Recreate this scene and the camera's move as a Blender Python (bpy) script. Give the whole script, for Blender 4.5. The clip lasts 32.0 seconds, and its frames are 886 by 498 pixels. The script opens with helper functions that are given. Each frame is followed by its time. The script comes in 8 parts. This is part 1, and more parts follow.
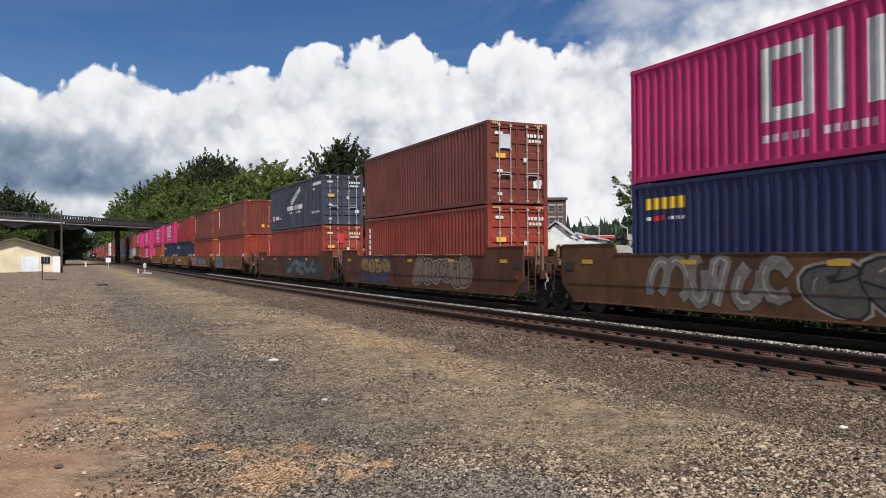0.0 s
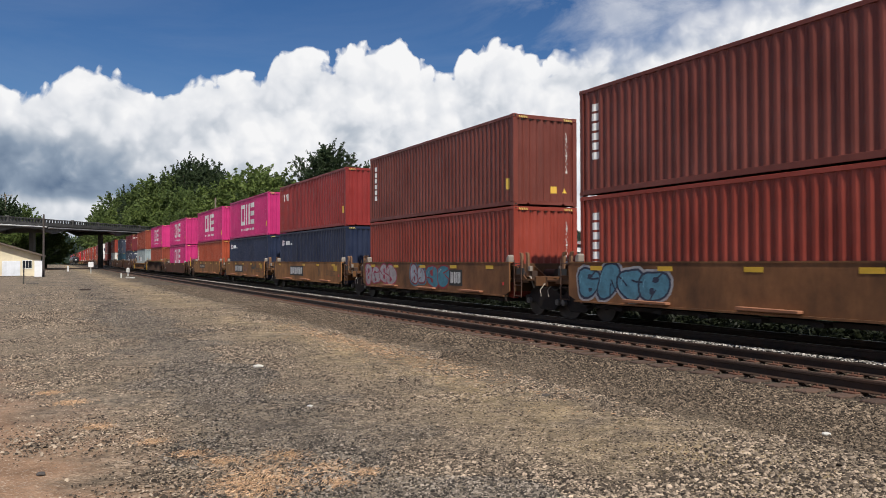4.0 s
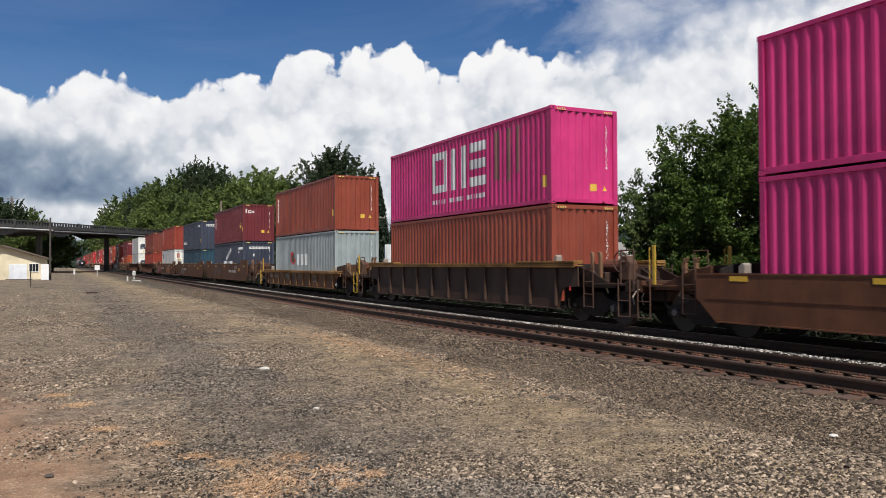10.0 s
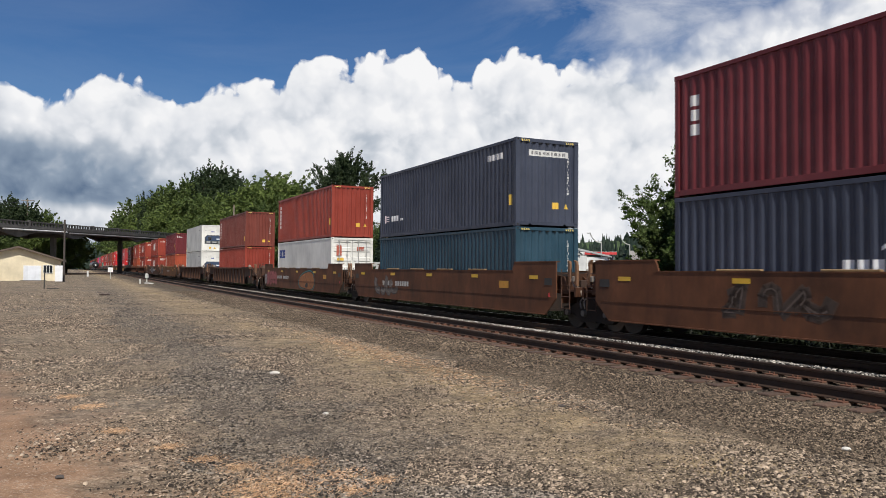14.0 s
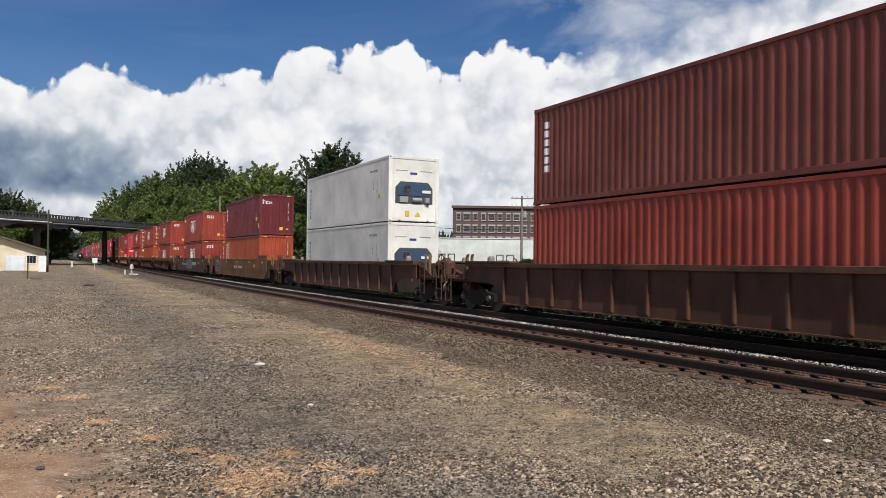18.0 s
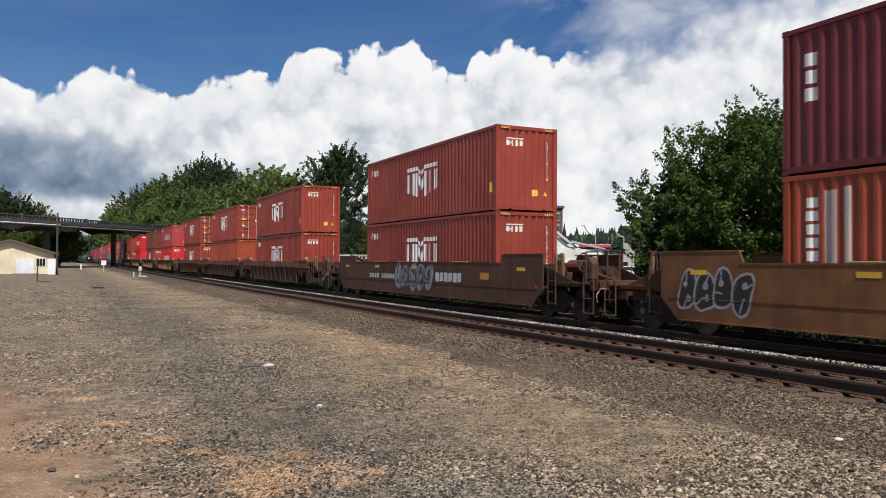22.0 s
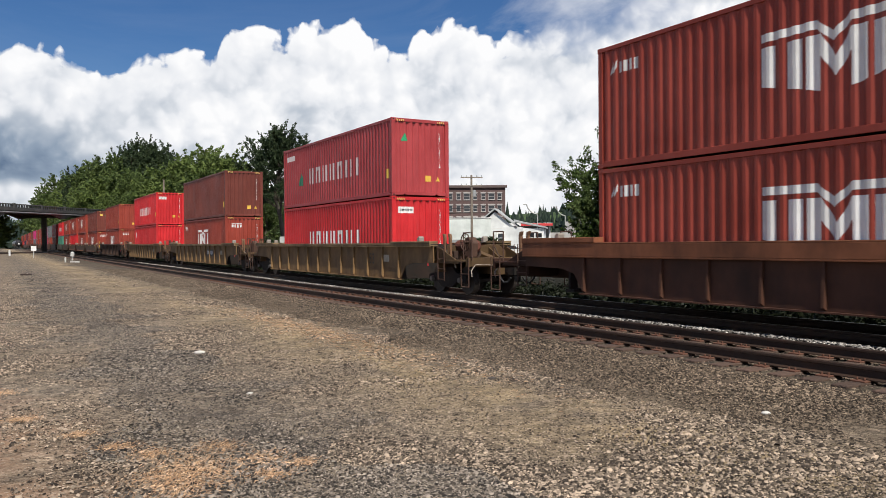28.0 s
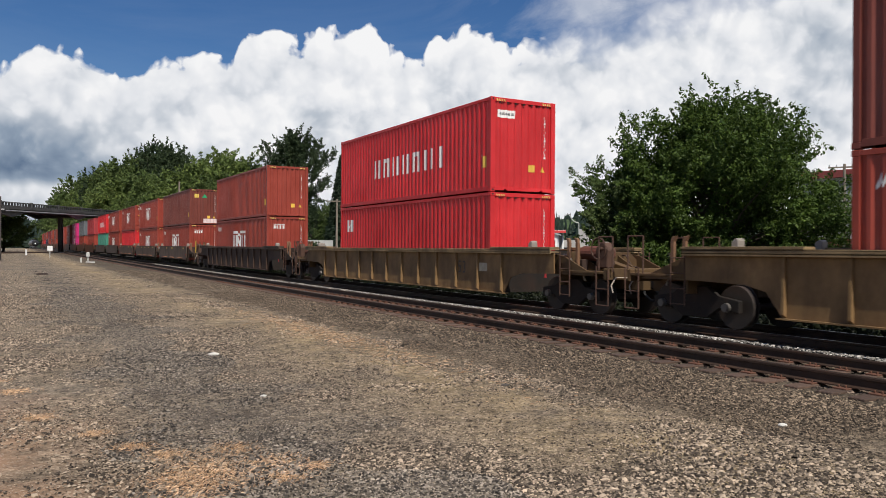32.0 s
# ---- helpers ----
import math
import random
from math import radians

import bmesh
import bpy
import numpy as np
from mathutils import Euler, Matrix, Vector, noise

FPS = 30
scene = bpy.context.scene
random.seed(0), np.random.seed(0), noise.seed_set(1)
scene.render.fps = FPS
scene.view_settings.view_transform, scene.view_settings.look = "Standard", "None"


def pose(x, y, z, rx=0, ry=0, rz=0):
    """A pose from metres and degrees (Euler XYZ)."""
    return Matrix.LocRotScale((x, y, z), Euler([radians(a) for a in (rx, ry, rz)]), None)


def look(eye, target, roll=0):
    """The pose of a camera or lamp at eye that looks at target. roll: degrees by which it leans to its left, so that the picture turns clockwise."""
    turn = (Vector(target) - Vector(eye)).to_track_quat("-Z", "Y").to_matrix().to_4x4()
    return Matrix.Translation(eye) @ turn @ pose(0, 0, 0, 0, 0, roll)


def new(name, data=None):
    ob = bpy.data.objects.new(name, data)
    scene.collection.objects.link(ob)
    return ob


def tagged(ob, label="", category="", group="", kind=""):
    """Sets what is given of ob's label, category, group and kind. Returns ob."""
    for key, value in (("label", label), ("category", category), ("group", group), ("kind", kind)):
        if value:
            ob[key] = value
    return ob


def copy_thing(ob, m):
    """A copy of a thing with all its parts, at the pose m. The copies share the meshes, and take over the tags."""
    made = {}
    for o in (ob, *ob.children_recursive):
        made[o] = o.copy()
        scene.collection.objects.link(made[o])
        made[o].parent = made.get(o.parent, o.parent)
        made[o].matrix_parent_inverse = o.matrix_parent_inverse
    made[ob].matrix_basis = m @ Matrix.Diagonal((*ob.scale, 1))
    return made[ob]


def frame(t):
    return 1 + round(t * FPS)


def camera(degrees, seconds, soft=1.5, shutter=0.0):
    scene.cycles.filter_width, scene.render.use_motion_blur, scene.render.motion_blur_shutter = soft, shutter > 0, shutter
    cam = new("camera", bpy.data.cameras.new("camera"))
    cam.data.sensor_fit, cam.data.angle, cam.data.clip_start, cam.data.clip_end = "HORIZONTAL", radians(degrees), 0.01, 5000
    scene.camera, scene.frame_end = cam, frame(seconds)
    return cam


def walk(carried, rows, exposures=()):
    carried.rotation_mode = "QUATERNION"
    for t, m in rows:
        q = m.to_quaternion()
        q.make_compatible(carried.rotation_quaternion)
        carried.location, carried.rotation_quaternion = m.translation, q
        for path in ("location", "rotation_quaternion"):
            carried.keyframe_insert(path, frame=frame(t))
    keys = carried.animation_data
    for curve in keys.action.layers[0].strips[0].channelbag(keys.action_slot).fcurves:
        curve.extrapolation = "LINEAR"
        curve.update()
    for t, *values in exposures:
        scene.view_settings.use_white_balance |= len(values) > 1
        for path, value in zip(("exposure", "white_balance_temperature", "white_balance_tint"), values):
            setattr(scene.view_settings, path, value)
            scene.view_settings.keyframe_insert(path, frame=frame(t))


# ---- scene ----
cam = camera(59.5, 32.0, soft=0.6, shutter=0.1)

# t, x, y, z, yaw, pitch, roll
PATH = (
    (0, -0.000, -0.000, 1.680, -0.00, 0.62, 0.39),
    (0.5, -0.002, 0.002, 1.683, -0.02, 0.50, 0.43),
    (1, -0.006, 0.006, 1.683, -0.05, 0.43, 0.45),
    (1.5, -0.006, 0.004, 1.686, -0.12, 0.49, 0.47),
    (2, -0.010, -0.007, 1.688, -0.15, 0.61, 0.43),
    (2.5, -0.013, 0.005, 1.684, -0.37, 0.64, 0.36),
    (4.5, -0.016, -0.007, 1.689, -1.14, 1.16, 0.16),
    (5, -0.018, -0.007, 1.688, -1.04, 1.34, 0.10),
    (5.5, -0.017, -0.016, 1.686, -1.21, 1.69, 0.02),
    (6, -0.021, -0.011, 1.686, -0.96, 1.68, 0.05),
    (6.5, -0.017, -0.014, 1.690, -0.82, 1.54, 0.08),
    (7, -0.023, -0.012, 1.687, -0.80, 1.57, 0.09),
    (7.5, -0.018, -0.022, 1.692, -0.77, 1.60, 0.10),
    (8, -0.012, -0.016, 1.688, -0.69, 1.63, 0.16),
    (8.5, -0.015, -0.013, 1.691, -0.88, 1.62, 0.17),
    (9, -0.014, -0.011, 1.686, -0.92, 1.51, 0.27),
    (9.5, -0.015, -0.003, 1.683, -0.97, 1.36, 0.32),
    (10, -0.022, -0.015, 1.685, -0.69, 1.21, 0.30),
    (10.5, -0.021, -0.005, 1.685, -0.23, 1.06, 0.14),
    (11, -0.024, 0.001, 1.686, 0.10, 1.01, -0.03),
    (11.5, -0.020, -0.008, 1.686, 0.17, 1.04, -0.05),
    (12, -0.016, -0.000, 1.687, 0.28, 1.06, -0.15),
    (12.5, -0.017, -0.006, 1.689, 0.22, 1.21, -0.22),
    (13, -0.019, -0.012, 1.689, 0.23, 1.41, -0.27),
    (13.5, -0.017, -0.011, 1.688, 0.18, 1.56, -0.34),
    (14, -0.021, -0.018, 1.690, 0.13, 1.67, -0.39),
    (14.5, -0.019, -0.019, 1.689, 0.12, 1.76, -0.43),
    (16.5, -0.014, -0.022, 1.687, -0.62, 2.07, -0.46),
    (17, -0.014, -0.021, 1.685, -0.67, 2.01, -0.51),
    (17.5, -0.014, 0.008, 1.680, -0.97, 1.68, -0.62),
    (18, -0.005, -0.001, 1.682, -0.83, 1.13, -0.70),
    (18.5, 0.001, 0.010, 1.680, -1.85, 0.67, -0.85),
    (19, 0.002, -0.008, 1.686, -1.56, 0.71, -0.70),
    (19.5, -0.001, 0.008, 1.679, -1.19, 0.71, -0.63),
    (20, -0.001, 0.013, 1.681, -0.66, 0.62, -0.49),
    (20.5, -0.002, 0.003, 1.682, -0.47, 0.90, -0.27),
    (21, -0.004, 0.000, 1.684, -0.16, 1.04, -0.25),
    (21.5, -0.009, 0.005, 1.682, -0.22, 1.12, -0.31),
    (22, -0.011, 0.003, 1.681, -0.28, 1.13, -0.31),
    (22.5, -0.012, 0.005, 1.678, -0.49, 1.00, -0.32),
    (23, -0.005, 0.019, 1.681, -2.60, 0.15, -0.89),
    (23.3, -0.000, -0.016, 1.681, -4.11, -0.46, -1.28),
    (23.5, 0.039, 0.046, 1.680, -5.79, -1.33, -1.04),
    (23.7, 0.080, 0.055, 1.685, -5.91, -1.89, -0.21),
    (24, 0.104, 0.100, 1.681, -4.00, -1.97, -0.20),
    (24.2, 0.070, 0.125, 1.673, -0.95, -1.82, 0.62),
    (24.4, 0.115, 0.156, 1.658, 1.37, -1.98, 1.72),
    (24.5, 0.143, 0.186, 1.672, 2.84, -2.36, 2.45),
    (24.6, 0.152, 0.159, 1.678, 4.10, -2.69, 2.77),
    (24.7, 0.173, 0.155, 1.692, 5.10, -2.97, 2.73),
    (24.8, 0.154, 0.160, 1.683, 5.31, -3.01, 2.55),
    (25, 0.169, 0.188, 1.673, 4.52, -2.97, 2.04),
    (25.2, 0.148, 0.185, 1.671, 2.42, -2.84, 1.52),
    (25.3, 0.131, 0.202, 1.692, -0.17, -2.86, 1.48),
    (25.5, 0.149, 0.192, 1.693, -3.13, -2.95, 1.83),
    (27.5, 0.120, 0.185, 1.695, -3.77, -0.12, 0.63),
    (28, 0.127, 0.171, 1.694, -4.39, -0.34, 0.50),
    (28.5, 0.123, 0.168, 1.697, -4.88, -0.22, 0.20),
    (29, 0.112, 0.177, 1.695, -4.59, 0.03, 0.27),
    (29.5, 0.111, 0.203, 1.697, -4.09, -0.12, 0.27),
    (30, 0.108, 0.189, 1.696, -3.86, -0.26, 0.27),
    (30.5, 0.105, 0.185, 1.692, -3.74, -0.30, 0.17),
    (31, 0.104, 0.196, 1.692, -3.70, -0.28, 0.03),
    (31.5, 0.101, 0.177, 1.699, -3.53, -0.19, -0.16),
    (32, 0.095, 0.181, 1.693, -3.45, 0.08, -0.34),
)
walk(cam, [(t, pose(x, y, z, 90 + p, r, w)) for t, x, y, z, w, p, r in PATH],
     exposures=((0, 0.0), (22.5, 0.0), (24, 0.1), (28.8, 0.09), (30, -0.14), (31, -0.13), (32, -0.02)))

# ---- line of the railway: s runs away along the track, lat runs away from the viewer across it
PSI = radians(25.8)
DV = Vector((-math.sin(PSI), math.cos(PSI), 0))
NV = Vector((math.cos(PSI), math.sin(PSI), 0))
TURN = 90 + 25.8
TRAIN_LAT, NEAR_LAT, RAIL_Z = 14.12, 10.70, 0.06


def rise(s):
    s = min(s, 330.0)
    return 0.0045 * (math.sqrt((s - 25) ** 2 + 225) + (s - 25)) / 2


def at(s, lat, z=0.0):
    p = DV * s + NV * lat
    return Vector((p.x, p.y, z + rise(s)))


def profile(lat):
    """Height of the ground across the track, before the rise."""
    pts = ((-1e4, 0.0), (5.5, 0.0), (7.8, -0.06), (9.25, -0.165), (11.9, -0.155), (12.6, -0.10), (13.3, -0.165),
           (15.6, -0.165), (17.5, -0.35), (22.0, -0.3), (1e4, -0.3))
    for (a, za), (b, zb) in zip(pts, pts[1:]):
        if lat <= b:
            return za + (zb - za) * (lat - a) / (b - a)
    return pts[-1][1]


def ground_z(x, y):
    p = Vector((x, y, 0))
    return profile(p.dot(NV)) + rise(p.dot(DV))


def polar(az, dist, z=None):
    """A place by bearing (degrees to the left of straight ahead) and distance; on the ground unless z is given."""
    x, y = -math.sin(radians(az)) * dist, math.cos(radians(az)) * dist
    return Vector((x, y, ground_z(x, y) if z is None else z))


# ---- light
SUN_EL = radians(52)
SUN_DIR = (-DV * math.cos(radians(11)) - NV * math.sin(radians(11)))
SUN_AZ = math.atan2(SUN_DIR.x, SUN_DIR.y)
sun = new("sun", bpy.data.lights.new("sun", "SUN"))
sun.data.energy, sun.data.angle, sun.data.color = 5.3, radians(0.6), (1.0, 0.95, 0.86)
sun.matrix_world = look((0, 0, 60), Vector((0, 0, 60)) - Vector((SUN_DIR.x * math.cos(SUN_EL), SUN_DIR.y * math.cos(SUN_EL), math.sin(SUN_EL))))

world = bpy.data.worlds.new("sky")
scene.world = world
world.use_nodes = True
W = world.node_tree
W.nodes.clear()


def wn(kind, **kw):
    n = W.nodes.new(kind)
    for k, v in kw.items():
        n.inputs[k].default_value = v
    return n


def wmath(op, a, b=None, c=None, clamp=False):
    n = W.nodes.new("ShaderNodeMath")
    n.operation, n.use_clamp = op, clamp
    for i, v in enumerate((a, b, c)):
        if v is None:
            continue
        if isinstance(v, (int, float)):
            n.inputs[i].default_value = v
        else:
            W.links.new(v, n.inputs[i])
    return n.outputs[0]


def build_sky():
    L = W.links.new
    sky = W.nodes.new("ShaderNodeTexSky")
    sky.sky_type, sky.sun_disc = "NISHITA", False
    sky.sun_elevation, sky.sun_rotation = SUN_EL, SUN_AZ
    sky.air_density, sky.dust_density, sky.ozone_density = 1.0, 0.25, 5.0
    tc = W.nodes.new("ShaderNodeTexCoord")
    sep = W.nodes.new("ShaderNodeSeparateXYZ")
    L(tc.outputs["Generated"], sep.inputs[0])
    x, y, z = sep.outputs
    az = wmath("MULTIPLY", wmath("ARCTAN2", wmath("MULTIPLY", x, -1.0), y), 57.2958)
    el = wmath("MULTIPLY", wmath("ARCSINE", z), 57.2958)
    # upper outline of the bank of cumulus: bearing, elevation in degrees
    top = ((-60, 22), (-34, 21), (-24, 19.2), (-16.7, 17.0), (-10.7, 15.2), (-8.2, 14.2), (-6.6, 15.1), (-5.3, 15.6), (-2.5, 14.9),
           (-1.8, 13.8), (1.1, 14.4), (1.6, 15.5), (6.3, 15.3), (6.9, 14.4), (9.0, 15.3), (11.1, 14.9), (12.0, 13.0), (14.8, 13.4),
           (17.1, 12.4), (19.8, 11.3), (21.2, 12.6), (24.5, 13.2), (25.7, 12.2), (26.9, 10.9), (28.2, 10.9), (30.2, 12.5), (34, 14.2), (60, 15))
    curve = W.nodes.new("ShaderNodeFloatCurve")
    c = curve.mapping.curves[0]
    curve.mapping.extend = "HORIZONTAL"
    pts = [((a + 60) / 120, e / 30) for a, e in top]
    c.points[0].location, c.points[1].location = pts[0], pts[-1]
    for p in pts[1:-1]:
        c.points.new(*p)
    for p in c.points:
        p.handle_type = "VECTOR"
    curve.mapping.update()
    L(wmath("MULTIPLY_ADD", az, 1 / 120, 0.5), curve.inputs["Value"])
    outline = wmath("MULTIPLY", curve.outputs[0], 30.0)
    comb = W.nodes.new("ShaderNodeCombineXYZ")
    L(az, comb.inputs[0]), L(el, comb.inputs[1])
    puff = wn("ShaderNodeTexNoise", Scale=0.4, Detail=6.0, Roughness=0.5, Distortion=0.4)
    big = wn("ShaderNodeTexNoise", Scale=0.085, Detail=5.0, Roughness=0.55, Distortion=0.3)
    wisp = wn("ShaderNodeTexNoise", Scale=0.11, Detail=8.0, Roughness=0.62, Distortion=0.9)
    stretch = W.nodes.new("ShaderNodeMapping")
    stretch.inputs["Scale"].default_value = (0.45, 1.6, 1)
    L(comb.outputs[0], stretch.inputs[0])
    L(comb.outputs[0], puff.inputs[0]), L(comb.outputs[0], big.inputs[0]), L(stretch.outputs[0], wisp.inputs[0])
    # soft on the right where the cloud thins into veil, crisp on the left
    soft = W.nodes.new("ShaderNodeMapRange")
    L(az, soft.inputs[0])
    for i, v in enumerate((-9.0, -15.0, 0.35, 3.5), 1):
        soft.inputs[i].default_value = v
    billow = wn("ShaderNodeTexVoronoi", Scale=0.5, Detail=2.5, Roughness=0.5)
    billow.feature = "SMOOTH_F1"
    warp = W.nodes.new("ShaderNodeVectorMath")
    warp.operation = "MULTIPLY_ADD"
    L(puff.outputs[1], warp.inputs[0]), L(comb.outputs[0], warp.inputs[2])
    warp.inputs[1].default_value = (1.6, 1.6, 0)
    L(warp.outputs[0], billow.inputs["Vector"])
    lump = wmath("MULTIPLY_ADD", billow.outputs[0], -2.2, 1.9)
    edge = wmath("SUBTRACT", wmath("ADD", wmath("ADD", outline, lump), wmath("MULTIPLY_ADD", puff.outputs[0], 2.0, -1.0)), el)
    cover = wmath("DIVIDE", edge, soft.outputs[0], clamp=True)
    veil = W.nodes.new("ShaderNodeMapRange")
    L(wisp.outputs[0], veil.inputs[0])
    for i, v in enumerate((0.42, 0.68, 0.0, 0.6), 1):
        veil.inputs[i].default_value = v
    right = W.nodes.new("ShaderNodeMapRange")
    right.interpolation_type = "SMOOTHSTEP"
    L(az, right.inputs[0])
    for i, v in enumerate((0.0, -18.0, 0.05, 1.0), 1):
        right.inputs[i].default_value = v
    cover = wmath("MAXIMUM", cover, wmath("MULTIPLY", veil.outputs[0], right.outputs[0]))
    # shading of the clouds: bright tops, grey flanks, dark flat bases low on the left
    tone = wmath("MULTIPLY_ADD", big.outputs[0], 0.95, 0.53)
    tone = wmath("ADD", tone, wmath("MULTIPLY_ADD", puff.outputs[0], 0.5, -0.25))
    tone = wmath("ADD", tone, wmath("MULTIPLY_ADD", billow.outputs[0], -0.5, 0.24))
    tone = wmath("SUBTRACT", tone, wmath("MULTIPLY", right.outputs[0], 0.05))
    near_top = wmath("MULTIPLY_ADD", edge, -0.16, 0.55, clamp=True)
    tone = wmath("ADD", tone, wmath("MULTIPLY", near_top, 0.3))
    low = W.nodes.new("ShaderNodeMapRange")
    low.interpolation_type = "SMOOTHSTEP"
    L(wmath("ADD", el, wmath("MULTIPLY_ADD", big.outputs[0], 5.0, -2.5)), low.inputs[0])
    for i, v in enumerate((9.0, 5.2, 0.0, 1.0), 1):
        low.inputs[i].default_value = v
    left = W.nodes.new("ShaderNodeMapRange")
    left.interpolation_type = "SMOOTHSTEP"
    L(az, left.inputs[0])
    for i, v in enumerate((9.0, 22.0, 0.0, 1.0), 1):
        left.inputs[i].default_value = v
    rim = W.nodes.new("ShaderNodeMapRange")
    rim.interpolation_type = "SMOOTHSTEP"
    L(el, rim.inputs[0])
    for i, v in enumerate((3.8, 5.0, 0.0, 1.0), 1):
        rim.inputs[i].default_value = v
    base = wmath("MULTIPLY", wmath("MULTIPLY", low.outputs[0], left.outputs[0]), rim.outputs[0])
    flank = W.nodes.new("ShaderNodeMapRange")
    flank.interpolation_type = "SMOOTHSTEP"
    L(wmath("ADD", el, wmath("MULTIPLY_ADD", puff.outputs[0], 2.0, -1.0)), flank.inputs[0])
    for i, v in enumerate((11.6, 10.2, 0.0, 1.0), 1):
        flank.inputs[i].default_value = v
    far_left = W.nodes.new("ShaderNodeMapRange")
    far_left.interpolation_type = "SMOOTHSTEP"
    L(az, far_left.inputs[0])
    for i, v in enumerate((19.0, 27.0, 0.0, 0.28), 1):
        far_left.inputs[i].default_value = v
    base = wmath("ADD", base, wmath("MULTIPLY", flank.outputs[0], far_left.outputs[0]))
    ramp = W.nodes.new("ShaderNodeValToRGB")
    e = ramp.color_ramp.elements
    e[0].position, e[0].color = 0.0, (0.13, 0.19, 0.29, 1)
    e[1].position, e[1].color = 1.0, (0.96, 0.96, 0.97, 1)
    for p, col in ((0.35, (0.28, 0.35, 0.45, 1)), (0.6, (0.52, 0.57, 0.64, 1)), (0.8, (0.80, 0.82, 0.86, 1))):
        k = e.new(p)
        k.color = col
    L(wmath("SUBTRACT", tone, wmath("MULTIPLY", base, wmath("MULTIPLY_ADD", puff.outputs[0], 1.2, -0.1)), clamp=True), ramp.inputs[0])
    blue = W.nodes.new("ShaderNodeBackground")
    rich = W.nodes.new("ShaderNodeHueSaturation")
    rich.inputs["Saturation"].default_value, rich.inputs["Hue"].default_value = 1.22, 0.508
    L(sky.outputs[0], rich.inputs["Color"]), L(rich.outputs[0], blue.inputs[0])
    blue.inputs[1].default_value = 0.073
    white = W.nodes.new("ShaderNodeBackground")
    L(ramp.outputs[0], white.inputs[0])
    white.inputs[1].default_value = 0.96
    mix = W.nodes.new("ShaderNodeMixShader")
    out = W.nodes.new("ShaderNodeOutputWorld")
    L(cover, mix.inputs[0]), L(blue.outputs[0], mix.inputs[1]), L(white.outputs[0], mix.inputs[2]), L(mix.outputs[0], out.inputs[0])


build_sky()
scene.view_settings.exposure = 0.0

# ---- materials
MATS = {}


class Shader:
    """A short way to write a node material."""

    def __init__(self, name):
        self.m = bpy.data.materials.new(name)
        self.m.use_nodes = True
        self.t = self.m.node_tree
        self.b = self.t.nodes["Principled BSDF"]
        self.tc = self.t.nodes.new("ShaderNodeTexCoord")
        self.info = self.t.nodes.new("ShaderNodeObjectInfo")

    def link(self, a, b):
        self.t.links.new(a, b)

    def noise(self, scale, detail=4.0, rough=0.6, stretch=None, coord="Object"):
        n = self.t.nodes.new("ShaderNodeTexNoise")
        n.inputs["Scale"].default_value, n.inputs["Detail"].default_value, n.inputs["Roughness"].default_value = scale, detail, rough
        src = self.tc.outputs[coord]
        if stretch:
            mp = self.t.nodes.new("ShaderNodeMapping")
            mp.inputs["Scale"].default_value = stretch
            self.link(src, mp.inputs[0])
            src = mp.outputs[0]
        self.link(src, n.inputs["Vector"])
        return n.outputs[0]

    def voronoi(self, scale, feature="F1", out=0, coord="Object"):
        n = self.t.nodes.new("ShaderNodeTexVoronoi")
        n.feature = feature
        n.inputs["Scale"].default_value = scale
        self.link(self.tc.outputs[coord], n.inputs["Vector"])
        return n.outputs[out]

    def span(self, v, a, b, lo=0.0, hi=1.0):
        n = self.t.nodes.new("ShaderNodeMapRange")
        self.link(v, n.inputs[0])
        for i, q in enumerate((a, b, lo, hi), 1):
            n.inputs[i].default_value = q
        return n.outputs[0]

    def math(self, op, a, b=None, clamp=False):
        n = self.t.nodes.new("ShaderNodeMath")
        n.operation, n.use_clamp = op, clamp
        for i, v in enumerate((a, b)):
            if v is None:
                continue
            if isinstance(v, (int, float)):
                n.inputs[i].default_value = v
            else:
                self.link(v, n.inputs[i])
        return n.outputs[0]

    def mix(self, fac, a, b, how="MIX"):
        n = self.t.nodes.new("ShaderNodeMix")
        n.data_type, n.blend_type = "RGBA", how
        for i, v in ((0, fac), (6, a), (7, b)):
            if isinstance(v, (int, float)):
                n.inputs[i].default_value = v
            elif isinstance(v, tuple):
                n.inputs[i].default_value = (*v, 1)
            else:
                self.link(v, n.inputs[i])
        return n.outputs[2]

    def bump(self, h, strength, dist=0.01):
        n = self.t.nodes.new("ShaderNodeBump")
        n.inputs["Strength"].default_value, n.inputs["Distance"].default_value = strength, dist
        self.link(h, n.inputs["Height"])
        self.link(n.outputs[0], self.b.inputs["Normal"])

    def done(self, color, rough=0.6, metal=0.0):
        for key, v in (("Base Color", color), ("Roughness", rough), ("Metallic", metal)):
            if isinstance(v, tuple):
                self.b.inputs[key].default_value = (*v, 1)
            elif isinstance(v, (int, float)):
                self.b.inputs[key].default_value = v
            else:
                self.link(v, self.b.inputs[key])
        return self.m


